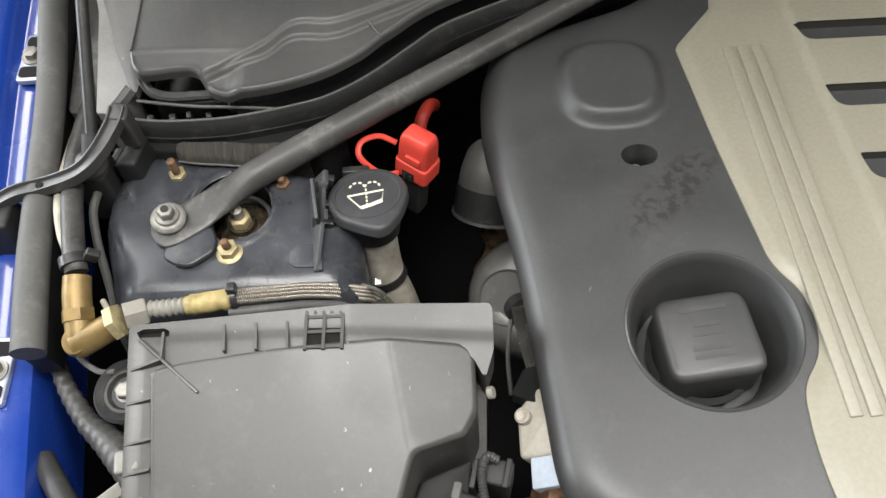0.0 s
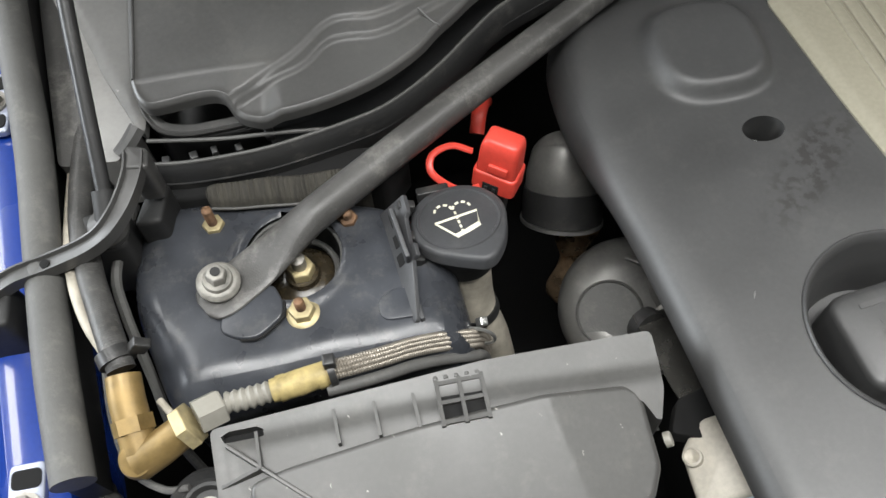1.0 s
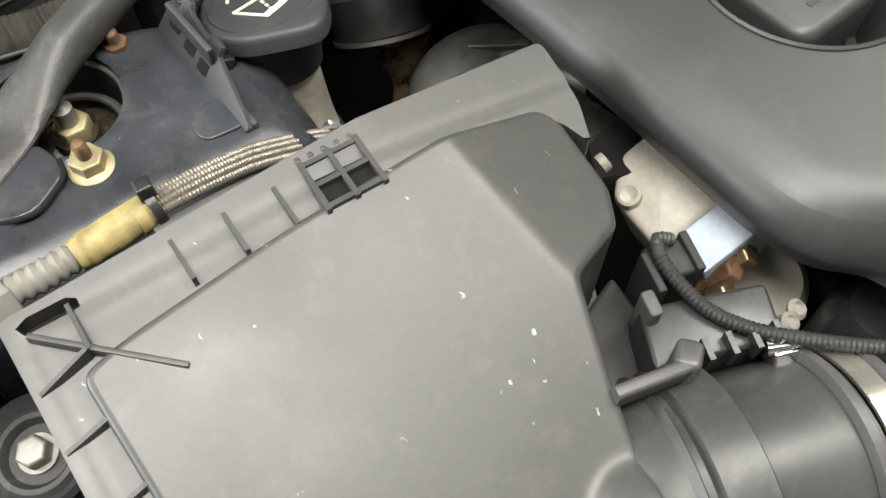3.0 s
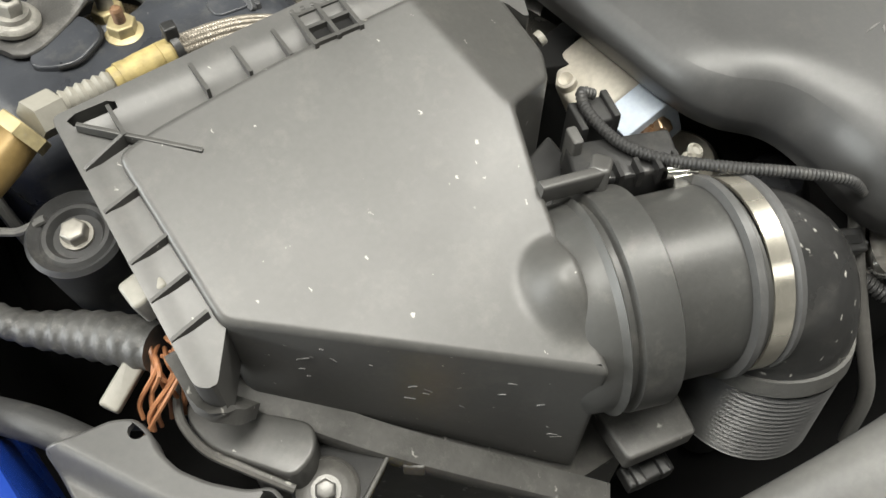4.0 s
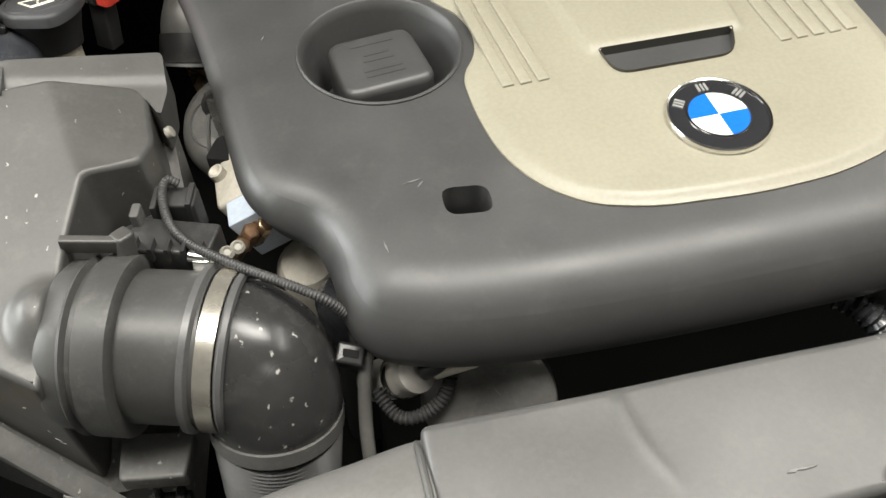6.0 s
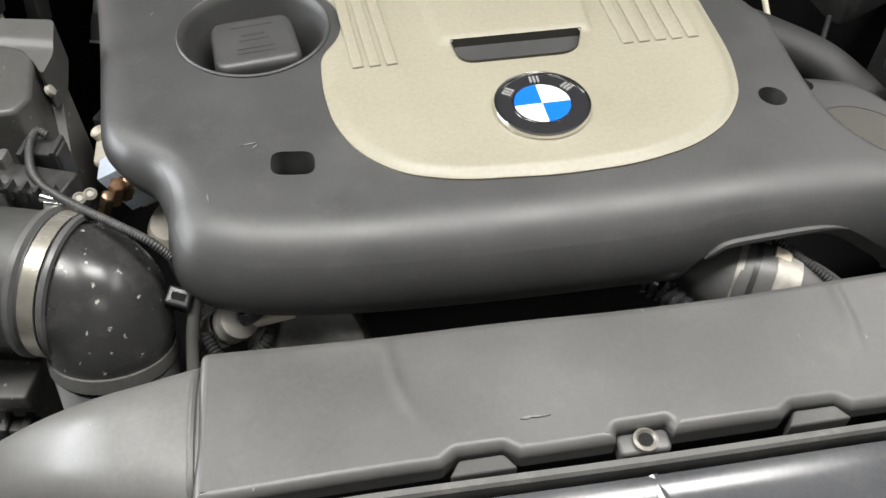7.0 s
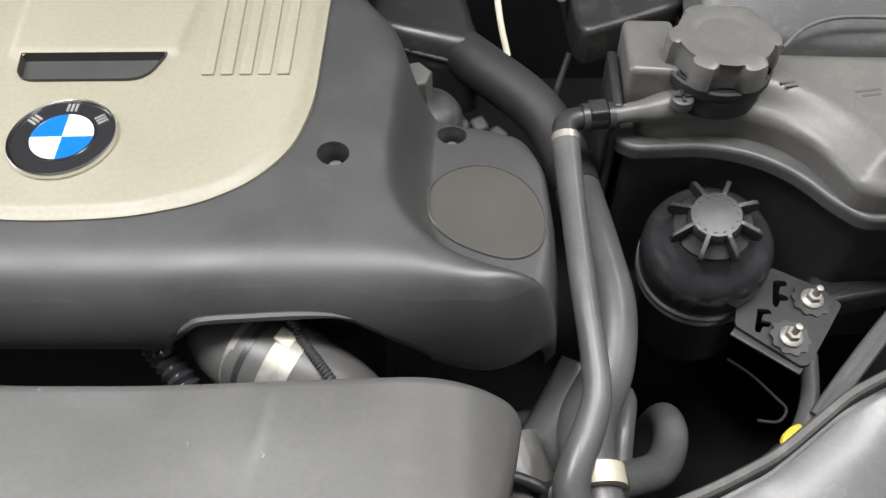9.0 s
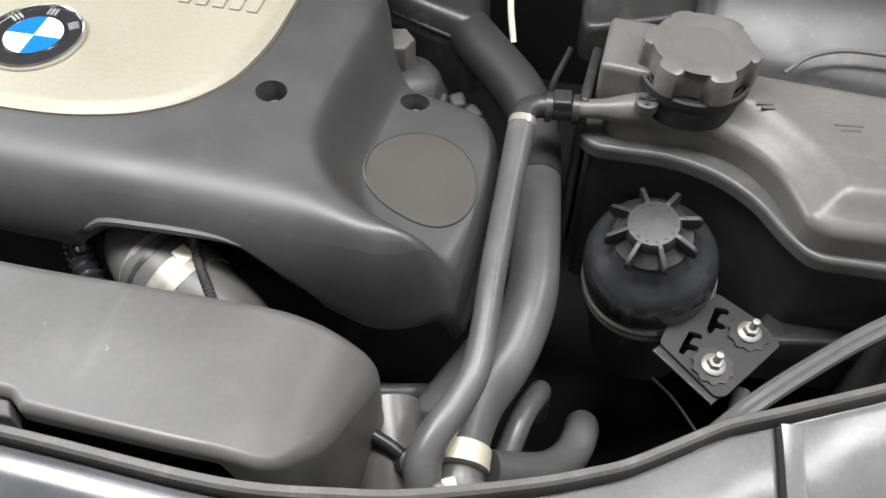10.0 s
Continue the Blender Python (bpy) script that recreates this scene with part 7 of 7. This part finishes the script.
    mm = Matrix.Translation((0.459, 0.112, 0.822))
    levels = [(0.93, 0.0), (0.95, 0.0055), (1.0, 0.007), (0.985, 0.022), (0.955, 0.027), (0.90, 0.029), (0.60, 0.0292), (0.55, 0.0282), (0.50, 0.0282)]
    part("grip", moved(skin([np.c_[ring * s if s > 0.9 else np.c_[0.0395 * s * np.cos(a), 0.0395 * s * np.sin(a)], np.full(96, z)] for s, z in levels]), mm), TANK, c, "lobed grip", 40)
    part("base_ring", lathe([(0.0400, -0.004), (0.0412, -0.001), (0.0412, 0.005), (0.0395, 0.0065)], 48, mm), BLACK_DULL, c)


expansion_tank()


def steering_reservoir():
    t = thing("steering_fluid_reservoir", "glossy black round power steering reservoir with star cap", "fluid reservoir", (0.455, 0.0, 0.60))
    m = pose(0.4565, 0.0130, 0.697, 11, -7, 0)
    part("dome", lathe([(0.0500, 0.0), (0.0510, 0.004), (0.0505, 0.008), (0.0492, 0.0095), (0.0500, 0.018), (0.0503, 0.030), (0.0496, 0.038), (0.0468, 0.0455), (0.0420, 0.0510), (0.0370, 0.0550), (0.0330, 0.0590), (0.0305, 0.0640), (0.026, 0.070)], 60, m), GLOSS, t, "glossy domed top", 60)
    # paler tank plastic puts the highlight lines of the black seams into colour
    part("seam", lathe([(0.0490, 0.0045), (0.0516, 0.0058), (0.0520, 0.0070), (0.0516, 0.0082), (0.0495, 0.0095)], 60, m), TANK, t)
    part("lower_seam", lathe([(0.0490, -0.0065), (0.0512, -0.0052), (0.0516, -0.0040), (0.0512, -0.0028), (0.0490, -0.0015)], 60, m), TANK, t)
    part("canister", lathe([(0.047, -0.10), (0.0475, -0.06), (0.0490, -0.03), (0.0492, -0.002)], 48, m), GLOSS, t, "dark glossy lower canister")
    cap = part("cap", joined(lathe([(0.0285, 0.062), (0.0285, 0.070), (0.0235, 0.073), (0.0200, 0.0765), (0.0195, 0.0840), (0.0180, 0.0862), (0.0130, 0.0866), (0.0001, 0.0868)], 40, m)), BLACK, t, "black star-shaped screw cap")
    for k in range(8):
        mk = m @ Matrix.Rotation(radians(45 * k + 18), 4, "Z") @ Matrix.Rotation(radians(90), 4, "X")
        fin = rounded([(0.015, 0.0690), (0.0325, 0.0690), (0.0350, 0.0720), (0.0350, 0.0790), (0.0325, 0.0815), (0.0200, 0.0862), (0.015, 0.0862)], [0.0005, 0.0005, 0.001, 0.0015, 0.0015, 0.001, 0.0005], 3)
        part("rib", prism(fin, -0.0017, 0.0017, 0.0008, mk), BLACK, cap)
    for k in range(14):
        a = 2 * math.pi * k / 14
        part("raised_mark", prism(rect(0.0012, 0.0022, 0.0003), 0.0862, 0.0871, 0, m @ Matrix.Translation((0.0150 * math.cos(a), 0.0150 * math.sin(a), 0)) @ Matrix.Rotation(a, 4, "Z")), BLACK, cap)
    b = thing("reservoir_bracket", "black stamped steel bracket holding the reservoir", "bracket", (0.50, -0.03, 0.69))
    line = rounded([(0.468, -0.052), (0.509, -0.088), (0.516, -0.086), (0.554, -0.034), (0.538, -0.016), (0.508, 0.002), (0.480, -0.01)], 0.003, 3)
    slots = [rounded([(0.5005, -0.034), (0.5035, -0.037), (0.5075, -0.030), (0.5135, -0.031), (0.5150, -0.026), (0.5080, -0.0235), (0.5110, -0.0165), (0.5175, -0.0165), (0.5165, -0.0115), (0.5065, -0.0105)], 0.0008, 2),
             rounded([(0.4815, -0.0575), (0.4850, -0.0600), (0.4885, -0.0535), (0.4950, -0.0540), (0.4960, -0.0495), (0.4890, -0.0480), (0.4920, -0.0420), (0.4985, -0.0425), (0.4975, -0.0380), (0.4885, -0.0370)], 0.0008, 2)]
    part("plate", field(line, lambda x, y, d: 0.7085 + 0.0 * x, 0.0022, 0.003, slots), BLACK_DULL, b, "", 40)
    part("folded_edge", bar((0.468, -0.053, 0.704), (0.511, -0.088, 0.704), 0.012, 0.0025, 0), BLACK, b)
    for x, y in ((0.5305, -0.0305), (0.506, -0.0645)):
        mk = pose(x, y, 0.709, 4, 3, 0)
        w = part("lock_washer", prism(np.array([(r * math.cos(v), r * math.sin(v)) for v, r in ((k * math.pi / 20, 0.0136 if k % 4 < 2 else 0.0152) for k in range(40))]), 0, 0.002, 0, mk), BLACK, b, "toothed lock washer")
        n = part("nut", joined(lathe([(0.0088, 0.002), (0.0088, 0.0038), (0.007, 0.0052), (0.0001, 0.006)], 28, mk), prism(hexagon(0.0058), 0.004, 0.010, 0.001, mk)), DULL_STEEL, b, "zinc flange nut")
        part("stud", lathe([(0.0026, 0.010), (0.0026, 0.019), (0.0001, 0.0196)], 14, mk), DULL_STEEL, n)
    part("hook_wire", tube([(0.470, -0.060, 0.672), (0.488, -0.070, 0.665), (0.505, -0.088, 0.660), (0.512, -0.096, 0.656), (0.505, -0.104, 0.652), (0.49, -0.102, 0.650)], 0.0012, 8), BLACK_DULL, b)
    solo("carrier_arm", prism(rounded([(0.545, -0.018), (0.66, 0.006), (0.66, 0.040), (0.548, 0.012)], 0.005), 0.66, 0.684, 0.004), BLACK, "dark carrier arm beside the reservoir bracket", "bracket")
    solo("arm_bolt", joined(prism(hexagon(0.0085), 0.684, 0.691, 0.001, pose(0.612, 0.018, 0))), STEEL, "bright hexagon bolt in the carrier arm", "bolt")


steering_reservoir()


def coolant_lines():
    t = thing("vent_hose", "slim black coolant vent hose with brass ring clamp", "hose", (0.345, -0.05, 0.70))
    line = [(0.341, 0.064, 0.795), (0.341, 0.050, 0.794), (0.342, 0.0, 0.786), (0.344, -0.06, 0.777), (0.347, -0.110, 0.768), (0.347, -0.138, 0.762), (0.341, -0.158, 0.756), (0.332, -0.178, 0.750), (0.327, -0.195, 0.742), (0.330, -0.207, 0.730)]
    part("hose", tube(line, [0.0102, 0.0105, 0.0095, 0.0092, 0.0092, 0.0098, 0.0105, 0.0112, 0.012, 0.012], 20), HOSE, t)
    part("elbow", tube([(0.341, 0.060, 0.796), (0.3415, 0.072, 0.797), (0.348, 0.079, 0.797), (0.360, 0.081, 0.797), (0.374, 0.083, 0.796)], [0.0092, 0.0095, 0.0092, 0.009, 0.009], 18), BLACK, t, "black quick-fit elbow")
    part("ring_clamp", tube([(0.341, 0.0620, 0.7955), (0.341, 0.0560, 0.7945)], [0.0110, 0.0110], 24, 1), BAND, t, "pale brass ring clamp")
    q = part("quick_clip", joined(prism(rect(0.014, 0.016, 0.002), -0.008, 0.010, 0.002, pose(0.367, 0.082, 0.799, 0, 0, 8)), tube([(0.355, 0.0805, 0.797), (0.360, 0.081, 0.797)], [0.0115, 0.0115], 20, 1), tube([(0.375, 0.083, 0.796), (0.380, 0.0835, 0.796)], [0.0115, 0.0115], 20, 1)), BLACK, t, "ribbed quick-release clip")
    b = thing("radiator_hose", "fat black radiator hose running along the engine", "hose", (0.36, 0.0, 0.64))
    # same hose in near-black: the shade on its upper run is coloured in
    part("shaded_rear_hose", tube([(0.20, 0.30, 0.735), (0.250, 0.245, 0.742), (0.29, 0.195, 0.746), (0.325, 0.155, 0.744), (0.345, 0.120, 0.738), (0.354, 0.08, 0.7355), (0.357, 0.062, 0.735)], [0.022, 0.022, 0.022, 0.0215, 0.0205, 0.0200, 0.0198], 26), BLACK_DULL, b, "rear hose, its shade put into the black")
    part("hose", tube([(0.352, 0.088, 0.7355), (0.356, 0.07, 0.735), (0.366, 0.0, 0.733), (0.371, -0.05, 0.730), (0.364, -0.095, 0.722), (0.348, -0.13, 0.712), (0.345, -0.16, 0.712), (0.349, -0.19, 0.715), (0.352, -0.215, 0.71)],
                       [0.019, 0.019, 0.019, 0.019, 0.0195, 0.0205, 0.019, 0.0165, 0.0165], 26), HOSE, b)
    part("corner_hose", tube([(0.352, -0.09, 0.715), (0.335, -0.125, 0.690), (0.318, -0.15, 0.66), (0.30, -0.17, 0.62)], [0.020, 0.026, 0.028, 0.028], 24), HOSE, b)
    c = part("clamp", tube([(0.3470, -0.172, 0.7215), (0.3480, -0.186, 0.7205)], [0.0196, 0.0196], 28, 1), CREAM_BAND, b, "cream plated hose clamp")
    part("clamp_screw", joined(prism(rect(0.010, 0.012, 0.002), 0, 0.010, 0.001, pose(0.346, -0.207, 0.738, 20, 0, 30)), prism(hexagon(0.0045), 0, 0.008, 0.001, pose(0.343, -0.210, 0.743, 40, -30, 0))), DULL_STEEL, c, "zinc clamp screw")
    part("spigot", tube([(0.350, -0.195, 0.722), (0.354, -0.222, 0.715)], [0.018, 0.018], 24, 1), TANK, b, "grey spigot")
    u = thing("bent_hose", "U-bent black coolant hose low in the bay", "hose", (0.40, -0.11, 0.60))
    part("hose", tube([(0.365, -0.168, 0.690), (0.382, -0.160, 0.678), (0.404, -0.146, 0.660), (0.420, -0.122, 0.642), (0.426, -0.098, 0.632), (0.426, -0.078, 0.600), (0.42, -0.06, 0.48)], 0.0135, 18), HOSE, u)
    part("inner_hose", tube([(0.374, -0.150, 0.668), (0.380, -0.118, 0.675), (0.387, -0.092, 0.664), (0.390, -0.068, 0.630), (0.39, -0.05, 0.56)], 0.0088, 16), HOSE, u)
    r = thing("radiator_outlet", "dull metal coolant outlet with plastic clip beside the duct", "pipe fitting", (0.285, -0.18, 0.62))
    part("pipe", tube([(0.288, -0.150, 0.715), (0.296, -0.172, 0.710), (0.304, -0.192, 0.704), (0.312, -0.222, 0.69)], [0.024, 0.024, 0.0235, 0.0235], 26), TANK, r)
    part("clip_pin", tube([(0.284, -0.183, 0.742), (0.301, -0.187, 0.738), (0.315, -0.192, 0.733)], 0.0042, 10), BLACK, r, "black plastic pin")
    part("clip_knob", lathe([(0.0001, 0.012), (0.008, 0.010), (0.0095, 0.0), (0.008, -0.010)], 16, pose(0.317, -0.193, 0.730, 20, 20, 0)), BLACK, r)
    solo("lower_cable", tube([(0.20, -0.165, 0.70), (0.25, -0.135, 0.69), (0.295, -0.118, 0.68), (0.32, -0.10, 0.66)], 0.006, 12), HOSE, "black cable in the dark gap behind the duct", "cable")
    solo("tube_loom", tube([(0.318, -0.128, 0.70), (0.322, -0.150, 0.68), (0.315, -0.175, 0.66)], 0.005, 10), DULL_STEEL, "thin dull metal line below the cover lobe", "pipe")
    for k in range(2):
        solo("lamp_cable", tube([(0.492, -0.152 + 0.008 * k, 0.742), (0.52, -0.122 + 0.008 * k, 0.752), (0.555, -0.086 + 0.008 * k, 0.750), (0.60, -0.043 + 0.008 * k, 0.745), (0.66, 0.006 + 0.008 * k, 0.74)], 0.0040, 8), HOSE, "thin black cable running to the headlamp", "cable", "headlamp cables")
    solo("yellow_clip", prism(circle(0, 0, 0.0115, 16, 0.0042), 0, 0.004, 0.001, pose(0.506, -0.121, 0.664, 15, 0, 40)), YELLOW, "small yellow plastic clip deep in the bay", "clip")
    solo("bay_conduit", tube([(0.54, -0.05, 0.66), (0.53, -0.09, 0.66), (0.51, -0.125, 0.66), (0.48, -0.16, 0.65)], 0.007, 12), HOSE, "dark conduit deep beside the headlamp", "conduit")


coolant_lines()


def rear_right():
    t = thing("intake_box", "smooth black plastic intake box behind the cover", "engine part", (0.22, 0.27, 0.68))
    part("body", field(rounded([(0.176, 0.236), (0.205, 0.224), (0.265, 0.203), (0.281, 0.208), (0.283, 0.235), (0.262, 0.36), (0.172, 0.36)], [0.02, 0.01, 0.01, 0.008, 0.01, 0.02, 0.02], 6), lambda x, y, d: 0.768 - 0.03 * (1 - np.sqrt(1 - (1 - np.clip(d / 0.018, 0, 1)) ** 2)), 0.004, 0.05), BLACK, t, "", 50)
    part("edge_rib", tube([(0.182, 0.238, 0.748), (0.207, 0.227, 0.748), (0.262, 0.2065, 0.748), (0.278, 0.211, 0.748)], 0.0022, 8), BLACK, t)
    b = thing("cover_bung", "grey plastic hexagon bung behind the cover lobe", "engine part", (0.238, 0.125, 0.75))
    part("cap", prism(hexagon(0.0155), 0.77, 0.802, 0.0025, pose(0.2245, 0.1290, 0, 0, 0, 12)), RUBBER_GREY, b, "dull grey hexagon head")
    part("shoulder", lathe([(0.030, 0.70), (0.030, 0.755), (0.0275, 0.766), (0.022, 0.774), (0.012, 0.778), (0.0001, 0.779)], 28, pose(0.236, 0.122, 0)), RUBBER, b)
    part("collar", lathe([(0.0305, 0.744), (0.0325, 0.746), (0.0325, 0.750), (0.0305, 0.752)], 28, pose(0.236, 0.122, 0)), BLACK, b)
    p = thing("fuel_rail", "dark rail with plastic plugs behind the cover lobe", "engine part", (0.28, 0.11, 0.68))
    part("rail", tube([(0.255, 0.125, 0.735), (0.275, 0.122, 0.738), (0.30, 0.108, 0.735)], 0.011, 16), BLACK_DULL, p)
    for k in range(3):
        part("plug", prism(rect(0.014, 0.016, 0.005), 0, 0.020, 0.004, pose(0.266 + 0.013 * k, 0.120 + 0.008 * (k % 2) - 0.004 * k, 0.738, 15, -10, 25 * k)), BLACK_DULL, p)
    solo("white_cable", tube([(0.308, 0.225, 0.74), (0.300, 0.245, 0.77), (0.296, 0.28, 0.80), (0.297, 0.33, 0.83), (0.30, 0.40, 0.84)], 0.0030, 10), SYMBOL, "thin cream cable rising at the back of the bay", "cable")
    r = thing("fuse_carrier", "black plastic carrier bracket behind the expansion tank", "bracket", (0.42, 0.25, 0.74))
    part("shelf", prism(rounded([(0.366, 0.222), (0.374, 0.205), (0.449, 0.238), (0.475, 0.252), (0.475, 0.34), (0.36, 0.34)], 0.008), 0.745, 0.782, 0.006), BLACK, r)
    part("post", lathe([(0.014, 0.78), (0.014, 0.80), (0.010, 0.806), (0.0001, 0.806)], 20, pose(0.378, 0.266, 0)), GLOSS, r, "glossy round post")
    part("chrome_clip", lathe([(0.0001, 0.0), (0.005, 0.003), (0.006, 0.008), (0.004, 0.010)], 16, pose(0.357, 0.262, 0.775, 30, 0, 0)), DULL_STEEL, r, "shiny metal clip")
    part("leg", tube([(0.352, 0.165, 0.66), (0.350, 0.185, 0.72), (0.362, 0.21, 0.755)], 0.0028, 8), BLACK, r)
    w = thing("wheel_arch", "dark glossy wheel arch panel behind the expansion tank", "wheel arch", (0.6, 0.3, 0.70))
    part("panel", field(rounded([(0.46, 0.178), (0.60, 0.165), (0.74, 0.165), (0.74, 0.45), (0.47, 0.45)], 0.03), lambda x, y, d: 0.765 + 0.06 * np.sin(np.clip((y - 0.165) / 0.28, 0, 1) * np.pi) - 0.02 * (1 - np.clip(d / 0.02, 0, 1)) ** 2, 0.007, 0.06), BLACK, w)
    part("seam", tube([(0.535, 0.172, 0.790), (0.555, 0.186, 0.800), (0.59, 0.195, 0.803), (0.66, 0.195, 0.80)], 0.0018, 8), RUBBER_GREY, w, "pale seam")


rear_right()
